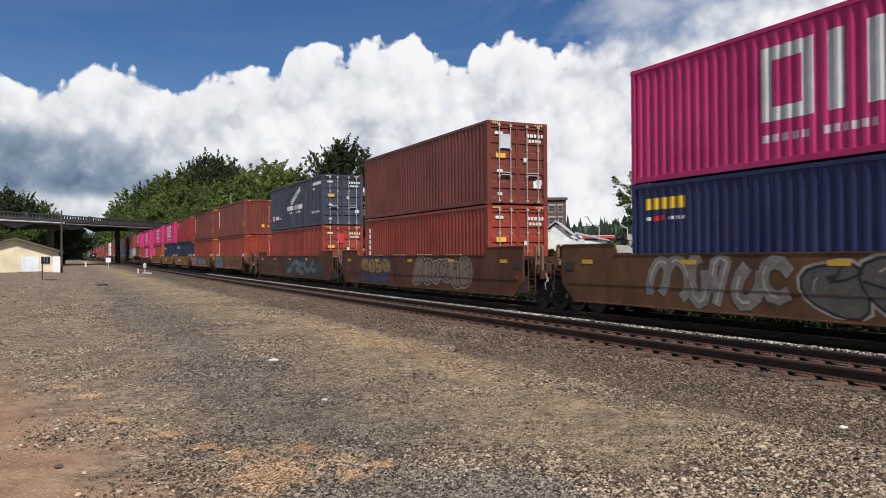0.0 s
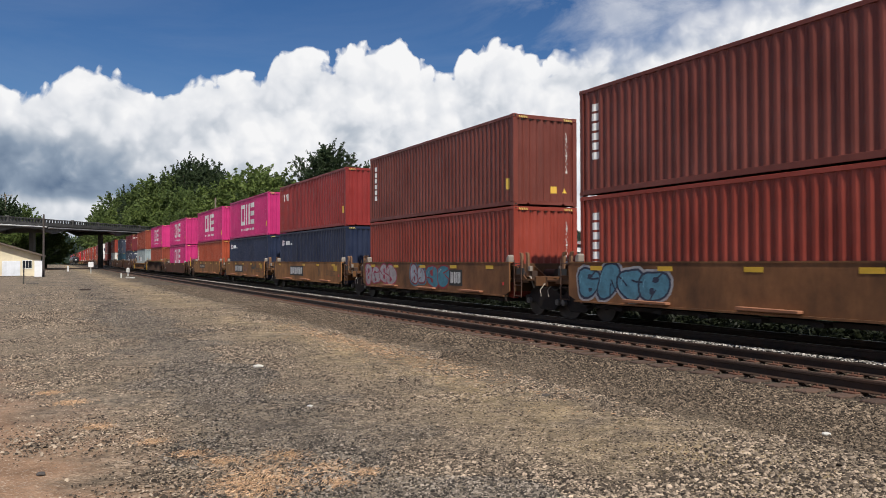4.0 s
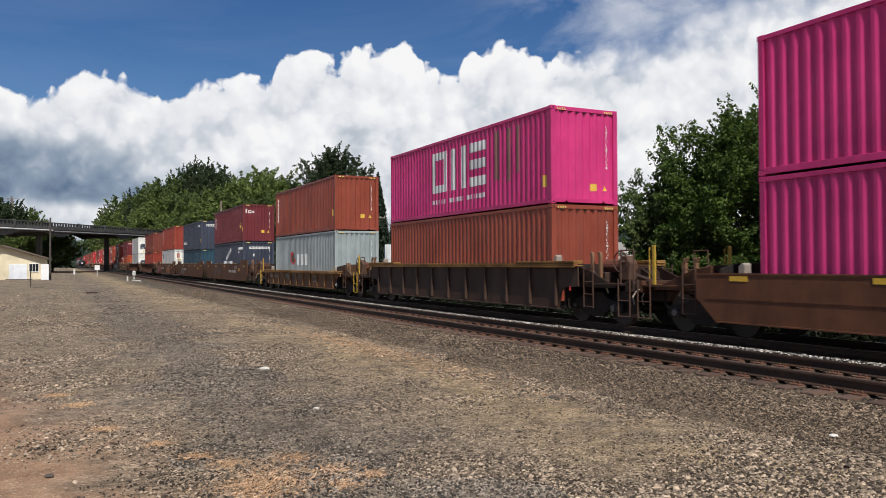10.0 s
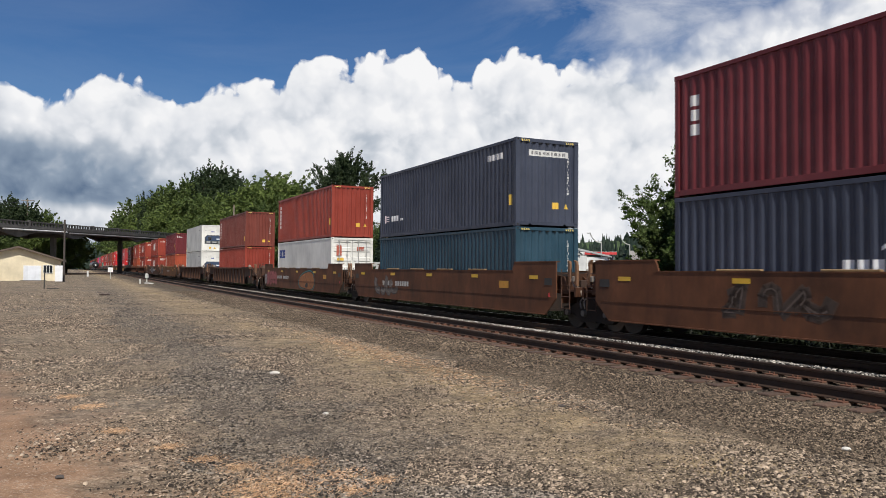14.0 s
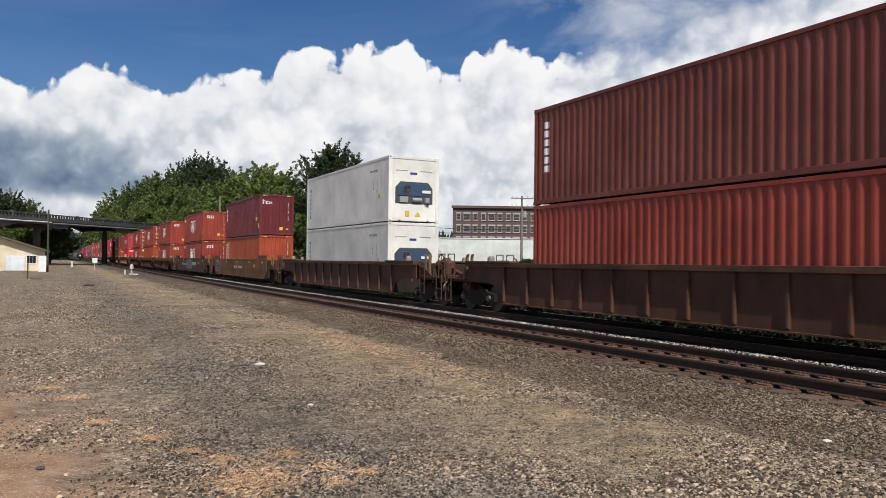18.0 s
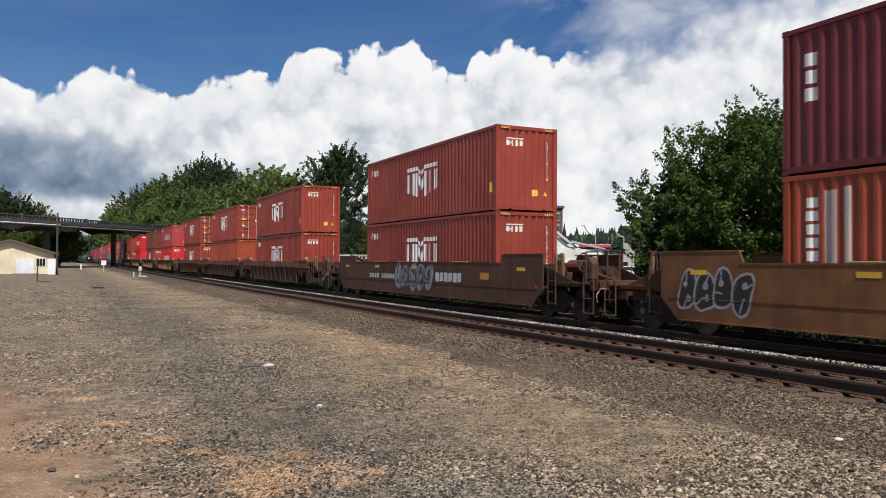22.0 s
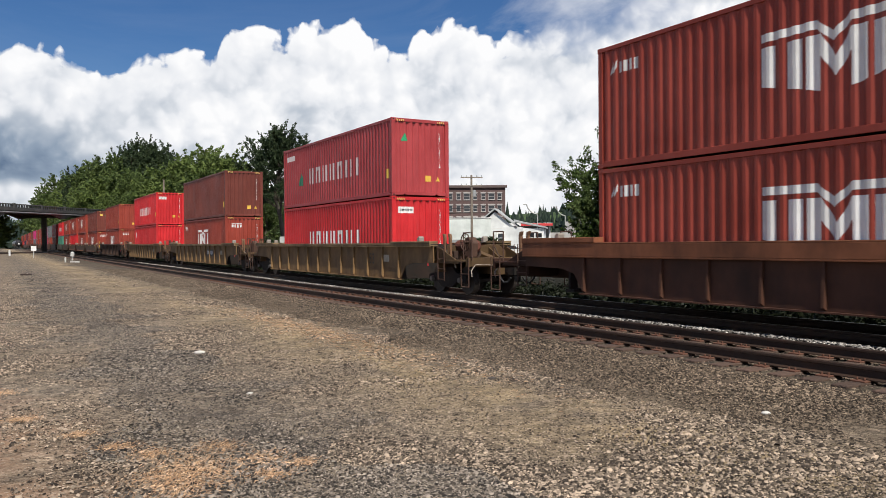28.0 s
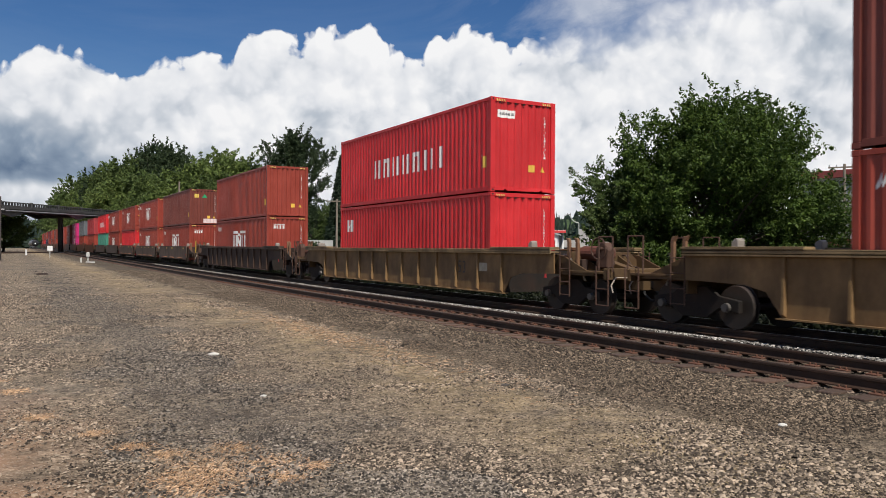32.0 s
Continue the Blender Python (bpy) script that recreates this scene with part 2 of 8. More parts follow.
def paint(rgb, wear=0.35, rough=0.42, rust=(0.085, 0.036, 0.02)):
    """Weathered enamel on steel: faded patches, grime that runs down, specks of rust."""
    key = ("paint", rgb, wear, rough)
    if key not in MATS:
        s = Shader("paint")
        fade = s.span(s.noise(0.55, 5), 0.3, 0.7)
        dark, pale = tuple(c * 0.74 for c in rgb), tuple(min(1, c * 1.08 + 0.012) for c in rgb)
        col = s.mix(fade, dark, pale)
        runs = s.span(s.noise(1.0, 6, 0.7, stretch=(5.0, 5.0, 0.35)), 0.5, 0.78, 0.0, wear)
        col = s.mix(runs, col, tuple(c * 0.35 + 0.02 for c in rgb))
        specks = s.span(s.noise(7.0, 8, 0.75), 0.66, 0.72, 0.0, wear * 1.6)
        col = s.mix(specks, col, rust)
        s.b.inputs["Specular IOR Level"].default_value = 0.32
        hue = s.t.nodes.new("ShaderNodeHueSaturation")
        s.link(col, hue.inputs["Color"])
        s.link(s.span(s.info.outputs["Random"], 0, 1, 0.9, 1.1), hue.inputs["Value"])
        s.bump(s.noise(3.0, 6, 0.6), 0.12, 0.02)
        MATS[key] = s.done(hue.outputs[0], s.span(s.noise(1.7, 4), 0.3, 0.7, rough - 0.06, rough + 0.16))
    return MATS[key]


def plain(name, rgb, rough=0.6, metal=0.0, vary=0.18, scale=3.0, bump=0.0):
    key = (name, rgb, rough, metal)
    if key not in MATS:
        s = Shader(name)
        n = s.noise(scale, 6, 0.65)
        col = s.mix(s.span(n, 0.25, 0.75), tuple(c * (1 - vary) for c in rgb), tuple(min(1, c * (1 + vary)) for c in rgb))
        if bump:
            s.bump(s.noise(scale * 6, 6, 0.65), bump, 0.02)
        MATS[key] = s.done(col, rough, metal)
    return MATS[key]


def steel(name, rgb, rust=0.5, rough=0.65):
    """Dirty freight-car steel: paint, brake dust and rust."""
    key = ("steel", name)
    if key not in MATS:
        s = Shader(name)
        col = s.mix(s.span(s.noise(0.8, 6), 0.3, 0.72), tuple(c * 0.6 for c in rgb), tuple(min(1, c * 1.12) for c in rgb))
        r = s.span(s.noise(2.2, 8, 0.7, stretch=(0.7, 0.7, 0.5)), 0.45, 0.7, 0.0, rust)
        col = s.mix(r, col, (0.075, 0.032, 0.018))
        soot = s.span(s.noise(1.1, 6, 0.7, stretch=(0.9, 0.9, 0.3)), 0.42, 0.75, 0.0, 0.6)
        col = s.mix(soot, col, (0.02, 0.017, 0.015))
        s.b.inputs["Specular IOR Level"].default_value = 0.2
        s.bump(s.noise(9.0, 6, 0.6), 0.16, 0.012)
        MATS[key] = s.done(col, rough)
    return MATS[key]


def foliage(name, lo, hi):
    key = ("leaf", name)
    if key not in MATS:
        s = Shader(name)
        geo = s.t.nodes.new("ShaderNodeNewGeometry")
        col = s.mix(geo.outputs["Random Per Island"], lo, hi)
        big = s.span(s.noise(0.35, 3), 0.3, 0.7, 0.75, 1.25)
        hue = s.t.nodes.new("ShaderNodeHueSaturation")
        s.link(col, hue.inputs["Color"]), s.link(big, hue.inputs["Value"])
        s.b.inputs["Specular IOR Level"].default_value = 0.2
        m = s.done(hue.outputs[0], 0.55)
        tr = s.t.nodes.new("ShaderNodeBsdfTranslucent")
        s.link(hue.outputs[0], tr.inputs[0])
        mx = s.t.nodes.new("ShaderNodeMixShader")
        mx.inputs[0].default_value = 0.36
        s.link(s.b.outputs[0], mx.inputs[1]), s.link(tr.outputs[0], mx.inputs[2])
        s.link(mx.outputs[0], s.t.nodes["Material Output"].inputs[0])
        MATS[key] = m
    return MATS[key]


def gravel_material():
    """Yard surface: crushed grey stone with brown dirt, tan fines and dark oil; shapes in metres."""
    s = Shader("yard_gravel")
    pos = s.tc.outputs["Object"]
    sep = s.t.nodes.new("ShaderNodeSeparateXYZ")
    s.link(pos, sep.inputs[0])
    x, y = sep.outputs[0], sep.outputs[1]
    cell = s.voronoi(40.0, out=1)
    hsv = s.t.nodes.new("ShaderNodeSeparateColor")
    s.link(cell, hsv.inputs[0])
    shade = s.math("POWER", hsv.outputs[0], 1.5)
    stone = s.mix(shade, (0.045, 0.036, 0.027), (0.34, 0.27, 0.198))
    grit = s.t.nodes.new("ShaderNodeSeparateColor")
    s.link(s.voronoi(95.0, out=1), grit.inputs[0])
    fines = s.mix(grit.outputs[0], (0.085, 0.064, 0.044), (0.33, 0.258, 0.18))
    patchy = s.span(s.noise(0.33, 6, 0.62), 0.38, 0.62)
    fine_mask = s.math("MULTIPLY", patchy, s.span(s.noise(9.0, 5), 0.36, 0.6))
    col = s.mix(fine_mask, stone, fines)
    # brown trodden dirt beside the yard
    edge = s.math("ADD", x, s.math("MULTIPLY", y, 0.785))
    edge = s.math("ADD", edge, s.span(s.noise(0.6, 6, 0.65), 0.2, 0.8, -1.6, 1.6))
    dirt_mask = s.span(edge, 3.3, 1.9)
    dirt = s.mix(s.span(s.noise(0.9, 7, 0.65), 0.3, 0.7), (0.15, 0.088, 0.053), (0.33, 0.208, 0.132))
    dirt = s.mix(s.span(s.noise(45, 3), 0.55, 0.68), dirt, (0.36, 0.28, 0.21))
    col = s.mix(dirt_mask, col, dirt)
    # tan strip of fines along the foot of the ballast
    ax = s.math("ADD", s.math("MULTIPLY", x, NV.x), s.math("MULTIPLY", y, NV.y))
    strip = s.math("SUBTRACT", 1.0, s.math("ABSOLUTE", s.math("MULTIPLY", s.math("SUBTRACT", ax, 5.0), 0.62)), clamp=True)
    strip = s.math("MULTIPLY", strip, s.span(s.noise(0.8, 7, 0.7), 0.36, 0.58))
    col = s.mix(s.math("MULTIPLY", strip, 0.6), col, (0.36, 0.265, 0.14))
    # dark oily stone
    oil = s.span(s.noise(0.26, 5, 0.6), 0.53, 0.66, 0.0, 0.4)
    lane = s.math("SUBTRACT", 1.0, s.math("ABSOLUTE", s.math("MULTIPLY", s.math("SUBTRACT", ax, 2.2), 0.8)), clamp=True)
    oil = s.math("MAXIMUM", oil, s.math("MULTIPLY", lane, s.span(s.noise(0.7, 7, 0.7), 0.4, 0.62, 0.0, 0.5)))
    col = s.mix(oil, col, (0.045, 0.046, 0.05))
    # oily bed with the train's shade painted in; weeds beyond, darkened to match
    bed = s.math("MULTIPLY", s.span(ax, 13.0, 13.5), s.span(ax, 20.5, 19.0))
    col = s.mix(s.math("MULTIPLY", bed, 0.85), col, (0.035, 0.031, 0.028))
    weeds = s.mix(s.span(s.noise(1.3, 6, 0.7), 0.35, 0.65), (0.014, 0.015, 0.009), (0.045, 0.04, 0.024))
    col = s.mix(s.span(ax, 19.0, 20.5), col, weeds)
    # coarse mottling of stones and hollows
    coarse = s.span(s.noise(2.6, 4, 0.6), 0.3, 0.7, 0.68, 1.3)
    coarse = s.math("MULTIPLY", coarse, s.span(s.noise(0.42, 4, 0.6), 0.3, 0.7, 0.85, 1.18))
    lumps = s.t.nodes.new("ShaderNodeSeparateColor")
    s.link(s.voronoi(9.0, out=1), lumps.inputs[0])
    coarse = s.math("MULTIPLY", coarse, s.span(lumps.outputs[0], 0, 1, 0.7, 1.32))
    # darker brown towards the ballast
    coarse = s.math("MULTIPLY", coarse, s.span(s.math("ADD", ax, s.span(s.noise(0.5, 5), 0.2, 0.8, -1, 1)), 5.4, 7.4, 1.0, 0.46))
    calm = s.math("ADD", s.math("MULTIPLY", s.math("SUBTRACT", coarse, 1.0), s.span(dirt_mask, 0, 1, 1.0, 0.3)), 1.05)
    hue = s.t.nodes.new("ShaderNodeHueSaturation")
    s.link(col, hue.inputs["Color"]), s.link(calm, hue.inputs["Value"])
    col = hue.outputs[0]
    s.bump(s.math("ADD", s.voronoi(40.0), s.math("MULTIPLY", s.voronoi(95.0), 0.4)), 0.75, 0.014)
    s.b.inputs["Specular IOR Level"].default_value = 0.15
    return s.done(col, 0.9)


def ballast_material(name, lo, hi, scale):
    s = Shader(name)
    geo = s.t.nodes.new("ShaderNodeNewGeometry")
    col = s.mix(s.math("POWER", geo.outputs["Random Per Island"], 2.3), lo, tuple(c * 1.5 for c in hi))
    hue = s.t.nodes.new("ShaderNodeHueSaturation")
    s.link(col, hue.inputs["Color"])
    s.link(s.math("MULTIPLY", s.span(s.noise(scale, 5), 0.3, 0.7, 0.72, 1.12), s.span(s.noise(scale * 0.32, 4, 0.5), 0.32, 0.68, 0.78, 1.22)), hue.inputs["Value"])
    col = hue.outputs[0]
    s.b.inputs["Specular IOR Level"].default_value = 0.2
    s.bump(s.noise(90, 4), 0.3, 0.01)
    return s.done(col, 0.9)


def timber(name, lo, hi):
    s = Shader(name)
    g = s.noise(2.0, 7, 0.7, stretch=(14, 1.2, 14))
    col = s.mix(s.span(g, 0.3, 0.7), lo, hi)
    hue = s.t.nodes.new("ShaderNodeHueSaturation")
    s.link(col, hue.inputs["Color"]), s.link(s.span(s.info.outputs["Random"], 0, 1, 0.7, 1.3), hue.inputs["Value"])
    s.bump(g, 0.4, 0.02)
    return s.done(hue.outputs[0], 0.85)


def glass(name="window_glass"):
    if name not in MATS:
        s = Shader(name)
        s.b.inputs["Specular IOR Level"].default_value = 0.8
        MATS[name] = s.done((0.02, 0.024, 0.028), 0.06)
    return MATS[name]


# ---- mesh building
class Mesh:
    """Collects boxes, prisms and tubes into one mesh."""

    def __init__(self):
        self.v, self.f = [], []

    def add(self, verts, faces):
        n = len(self.v)
        self.v += [tuple(p) for p in verts]
        self.f += [tuple(i + n for i in f) for f in faces]
        return self

    def box(self, x0, x1, y0, y1, z0, z1):
        return self.add([(x, y, z) for x in (x0, x1) for y in (y0, y1) for z in (z0, z1)],
                        [(0, 1, 3, 2), (4, 6, 7, 5), (0, 4, 5, 1), (2, 3, 7, 6), (0, 2, 6, 4), (1, 5, 7, 3)])

    def prism(self, poly, a, b, axis="y"):
        """A polygon, drawn in the two other axes, between a and b along axis."""
        def put(p, q, d):
            return {"y": (p, d, q), "x": (d, p, q), "z": (p, q, d)}[axis]
        n = len(poly)
        verts = [put(p, q, a) for p, q in poly] + [put(p, q, b) for p, q in poly]
        return self.add(verts, [tuple(range(n)), tuple(range(2 * n - 1, n - 1, -1))] + [(i, i + n, (i + 1) % n + n, (i + 1) % n) for i in range(n)])

    def tube(self, a, b, r, r2=None, n=10):
        a, b = Vector(a), Vector(b)
        q = (b - a).to_track_quat("Z", "Y")
        r2 = r if r2 is None else r2
        ring = [Vector((math.cos(2 * math.pi * i / n), math.sin(2 * math.pi * i / n), 0)) for i in range(n)]
        verts = [a + q @ (p * r) for p in ring] + [b + q @ (p * r2) for p in ring]
        return self.add(verts, [tuple(range(n - 1, -1, -1)), tuple(range(n, 2 * n))] + [(i, (i + 1) % n, (i + 1) % n + n, i + n) for i in range(n)])

    def pipe(self, points, r, n=6):
        for a, b in zip(points, points[1:]):
            self.tube(a, b, r, n=n)
        return self

    def ring(self, c, axis, r, thick, n=20):
        """A hoop of round bar."""
        c, q = Vector(c), Vector(axis).to_track_quat("Z", "Y")
        pts = [c + q @ Vector((math.cos(2 * math.pi * i / n) * r, math.sin(2 * math.pi * i / n) * r, 0)) for i in range(n + 1)]
        return self.pipe(pts, thick, 5)

    def data(self, name, bevel=0.0, smooth=False):
        me = bpy.data.meshes.new(name)
        me.from_pydata(self.v, [], self.f)
        bm = bmesh.new()
        bm.from_mesh(me)
        bmesh.ops.recalc_face_normals(bm, faces=bm.faces)
        if bevel:
            edges = [e for e in bm.edges if len(e.link_faces) == 2 and e.calc_face_angle(0) > 0.6]
            bmesh.ops.bevel(bm, geom=edges, offset=bevel, segments=1, affect="EDGES", clamp_overlap=True)
        bm.to_mesh(me)
        bm.free()
        me.materials.append(None)
        if smooth:
            me.polygons.foreach_set("use_smooth", [True] * len(me.polygons))
        return me


def solid(name, data, material, parent=None, label="", loc=(0, 0, 0), rot=(0, 0, 0)):
    """One mesh object; shared mesh data keeps a material of its own on each object."""
    if isinstance(data, Mesh):
        data = data.data(name)
    ob = new(name, data)
    if not data.materials:
        data.materials.append(None)
    ob.material_slots[0].link = "OBJECT"
    ob.material_slots[0].material = material
    ob.location, ob.rotation_euler = loc, [radians(a) for a in rot]
    ob.parent = parent
    if label:
        ob["label"] = label
    return ob


part = solid


def thing(name, label, category, m=None, group="", kind=""):
    ob = new(name)
    ob.empty_display_size = 0.3
    if m is not None:
        ob.matrix_basis = m
    return tagged(ob, label, category, group, kind)


def facing(az, dist, z=None, turn=0.0):
    """A pose at that bearing whose -y side faces the viewer, turned by so many degrees."""
    p = polar(az, dist, z)
    return pose(p.x, p.y, p.z, 0, 0, az + turn)


# ---- ground
def build_ground():
    ss = [-400, -150, -60, -30, -15, -8, -4] + list(range(0, 40, 2)) + list(range(40, 120, 8)) + list(range(120, 340, 20)) + [400, 700, 1500, 3500]
    lats = [-3000, -900, -300, -120, -60, -30, -20, -14, -10, -7, -5, -3.5, -2.5, -1.5, -0.5, 0.5, 1.5, 2.5, 3.5, 4.5, 5.5, 6.2, 7, 7.8, 8.5, 9.25,
            10.5, 11.9, 12.25, 12.6, 12.95, 13.3, 14.5, 15.6, 16.5, 17.5, 22, 30, 60, 150, 400, 1000, 3000]
    verts, faces = [], []
    for s in ss:
        for lat in lats:
            p = DV * s + NV * lat
            bumpy = 0.03 * noise.noise(Vector((p.x * 0.35, p.y * 0.35, 0))) if -30 < lat < 8.5 and s < 60 else 0.0
            verts.append((p.x, p.y, profile(lat) + rise(s) + bumpy))
    n = len(lats)
    for i in range(len(ss) - 1):
        for j in range(n - 1):
            faces.append((i * n + j, i * n + j + 1, (i + 1) * n + j + 1, (i + 1) * n + j))
    me = bpy.data.meshes.new("ground")
    me.from_pydata(verts, [], faces)
    me.polygons.foreach_set("use_smooth", [True] * len(faces))
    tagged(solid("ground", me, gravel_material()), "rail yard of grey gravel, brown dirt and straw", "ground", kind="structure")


ICO = [(0, 0, 1)] + [(0.894 * math.cos(a * 1.2566), 0.894 * math.sin(a * 1.2566), 0.447) for a in range(5)] + \
      [(0.894 * math.cos(a * 1.2566 + 0.628), 0.894 * math.sin(a * 1.2566 + 0.628), -0.447) for a in range(5)] + [(0, 0, -1)]
ICO_F = [(0, 1 + i, 1 + (i + 1) % 5) for i in range(5)] + [(1 + i, 6 + i, 1 + (i + 1) % 5) for i in range(5)] + \
        [(6 + i, 6 + (i + 1) % 5, 1 + (i + 1) % 5) for i in range(5)] + [(11, 6 + (i + 1) % 5, 6 + i) for i in range(5)]


def tri_mesh(name, verts, faces):
    """A mesh from arrays of triangles."""
    me = bpy.data.meshes.new(name)
    me.vertices.add(len(verts)), me.loops.add(len(faces) * 3), me.polygons.add(len(faces))
    me.vertices.foreach_set("co", np.asarray(verts, np.float32).ravel())
    me.loops.foreach_set("vertex_index", np.asarray(faces, np.int32).ravel())
    me.polygons.foreach_set("loop_start", np.arange(0, len(faces) * 3, 3, dtype=np.int32))
    me.polygons.foreach_set("loop_total", np.full(len(faces), 3, np.int32))
    me.update(calc_edges=True)
    return me


ROCK = [(0.55 * math.cos(a * 2.0944), 0.55 * math.sin(a * 2.0944), 0.85) for a in range(3)] + [(math.cos(a * 1.2566 + 0.3), math.sin(a * 1.2566 + 0.3), -0.3) for a in range(5)]
ROCK_F = [(0, 1, 2), (0, 3, 4), (0, 4, 1), (1, 4, 5), (1, 5, 6), (1, 6, 2), (2, 6, 7), (2, 7, 0), (0, 7, 3)]
PYRA = [(0.1, 0, 1), (1, 0, -0.3), (0, 1, -0.3), (-1, 0, -0.3), (0, -1, -0.3)]     # far stones: only their tops show
PYRA_F = [(0, 1, 2), (0, 2, 3), (0, 3, 4), (0, 4, 1)]


def stones(name, places, sizes, material, label, flat=0.5, seed=1, shape=(ICO, ICO_F)):
    """Many small broken stones as one mesh."""
    rng = np.random.default_rng(seed)
    n = len(places)
    base = np.array(shape[0])
    corners = len(base)
    v = base[None] * rng.uniform(0.6, 1.25, (n, corners, 1)) * np.stack([rng.uniform(0.7, 1.4, n), rng.uniform(0.6, 1.1, n), np.full(n, flat)], 1)[:, None]
    a = rng.uniform(0, 6.283, n)
    ca, sa = np.cos(a)[:, None], np.sin(a)[:, None]
    tilt = rng.normal(0, 0.35, n)[:, None]
    x, y, z = v[..., 0], v[..., 1], v[..., 2]
    y, z = y * np.cos(tilt) - z * np.sin(tilt), y * np.sin(tilt) + z * np.cos(tilt)
    v = np.stack([x * ca - y * sa, x * sa + y * ca, z], -1) * np.asarray(sizes)[:, None, None] + np.asarray(places)[:, None]
    f = np.array(shape[1])[None] + (np.arange(n) * corners)[:, None, None]
    return tagged(solid(name, tri_mesh(name, v.reshape(-1, 3), f.reshape(-1, 3)), material), label, "gravel", kind="stuff")


def build_stones():
    rng = np.random.default_rng(5)
    # crushed stone of the yard, thicker where it lies in drifts
    n = 700000
    d = np.concatenate([4.3 + 26 * rng.random(n) ** 1.45, 10 + 50 * rng.random(330000) ** 0.8])
    n = len(d)
    az = rng.uniform(-36, 36, n)
    x, y = -np.sin(np.radians(az)) * d, np.cos(np.radians(az)) * d
    lat = x * NV.x + y * NV.y
    clump = np.array([noise.noise(Vector((p * 0.45, q * 0.45, 3.0))) + 0.6 * noise.noise(Vector((p * 1.7, q * 1.7, 9.0))) for p, q in zip(x, y)])
    dirt = x + 0.785 * y < 2.6 + 0.45 * rng.normal(size=n) + 1.2 * np.array([noise.noise(Vector((p * 0.9, q * 0.9, 5.0))) for p, q in zip(x, y)])
    keep = (lat < 9.2) & (rng.random(n) < np.clip((62 - d) / 30, 0.05, 1)) & np.where(dirt, clump > 0.6, rng.random(n) < np.clip(0.78 + 0.7 * clump, 0.62, 1)) & ((lat < 8.0) | (rng.random(n) < 0.9))
    x, y, clump, lat = x[keep], y[keep], clump[keep], lat[keep]
    size = np.clip(rng.lognormal(-4.93, 0.48, len(x)), 0.0045, 0.022) * (0.9 + 0.03 * np.hypot(x, y)) * (0.92 + 0.75 * np.clip(clump, -0.35, 0.45)) * np.clip(1 + (lat - 6.4) * 0.33, 1.0, 1.5)
    z = np.array([ground_z(p, q) for p, q in zip(x, y)]) + size * 0.15 + 0.008
    wave_ = np.array([noise.noise(Vector((p * 0.7, q * 0.7, 13.0))) for p, q in zip(x, y)])
    sparse = (np.abs(lat - 5.0 + wave_) < 0.9) & (rng.random(len(x)) < 0.2)
    x, y, z, lat, size, wave_ = (q[~sparse] for q in (x, y, z, lat, size, wave_))
    drift = np.abs(lat - 2.1 + 1.2 * wave_) < 0.85
    brown = lat + 0.7 * np.array([noise.noise(Vector((p * 0.5, q * 0.5, 7.0))) for p, q in zip(x, y)]) > 6.3
    for name, pick, lo, hi, label in (("loose_gravel", ~brown & ~drift, (0.035, 0.027, 0.021), (0.39, 0.305, 0.225), "loose crushed grey and tan stones over the yard"),
                                      ("oily_gravel", drift, (0.028, 0.024, 0.021), (0.28, 0.235, 0.19), "dark oily stones in a long drift"),
                                      ("brown_gravel", brown, (0.024, 0.018, 0.013), (0.215, 0.163, 0.116), "dark brown stones sloping up to the ties")):
        m = ballast_material(name, lo, hi, 0.8)
        close = np.hypot(x, y) < 8.0
        for sel, shape in ((pick & close, (ROCK, ROCK_F)), (pick & ~close, (PYRA, PYRA_F))):
            stones(name, np.stack([x, y, z], 1)[sel], size[sel], m, label, seed=2, shape=shape)
    # ballast shoulder, bed of the empty track and the pale strip between the tracks
    for name, a, b, s0, s1, count, lo, hi, label, seed in (
            ("ballast_shoulder", 6.5, 9.5, 0, 60, 90000, (0.028, 0.021, 0.015), (0.235, 0.18, 0.128), "brown and grey ballast at the tie ends", 11),
            ("track_bed", 9.5, 11.95, 0, 70, 12000, (0.03, 0.022, 0.018), (0.14, 0.105, 0.08), "dirty ballast between the rails of the empty track", 12),
            ("pale_ballast", 11.75, 13.2, 0, 80, 30000, (0.11, 0.10, 0.09), (0.42, 0.39, 0.35), "clean pale ballast between the two tracks", 13),
            # stones under the train carry its shade in their colour
            ("train_bed", 13.2, 16.2, 0, 45, 9000, (0.025, 0.022, 0.02), (0.10, 0.09, 0.08), "dirty ballast under the train, darkened by painted shade", 14)):
        s = s0 + (s1 - s0) * rng.random(count) ** 1.6
        lt = rng.uniform(a, b, count)
        near = name == "ballast_shoulder"
        size = rng.uniform(0.010, 0.027, count) * (0.8 + 0.012 * s) if near else rng.uniform(0.018, 0.036, count)
        pts = np.stack([DV.x * s + NV.x * lt, DV.y * s + NV.y * lt, np.array([profile(q) + rise(p) for p, q in zip(s, lt)]) + size * 0.3], 1)
        if name == "pale_ballast":
            pts[:, 2] += 0.05 * np.clip(1 - np.abs(lt - 12.45) / 0.7, 0, 1)
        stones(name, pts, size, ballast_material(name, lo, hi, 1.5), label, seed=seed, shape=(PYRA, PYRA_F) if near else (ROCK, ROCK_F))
    # single larger stones that stand out
    big = plain("pale_stone", (0.55, 0.53, 0.49), 0.85, vary=0.2, scale=20, bump=0.4)
    dark = plain("dark_stone", (0.07, 0.06, 0.055), 0.85, vary=0.2, scale=20, bump=0.4)
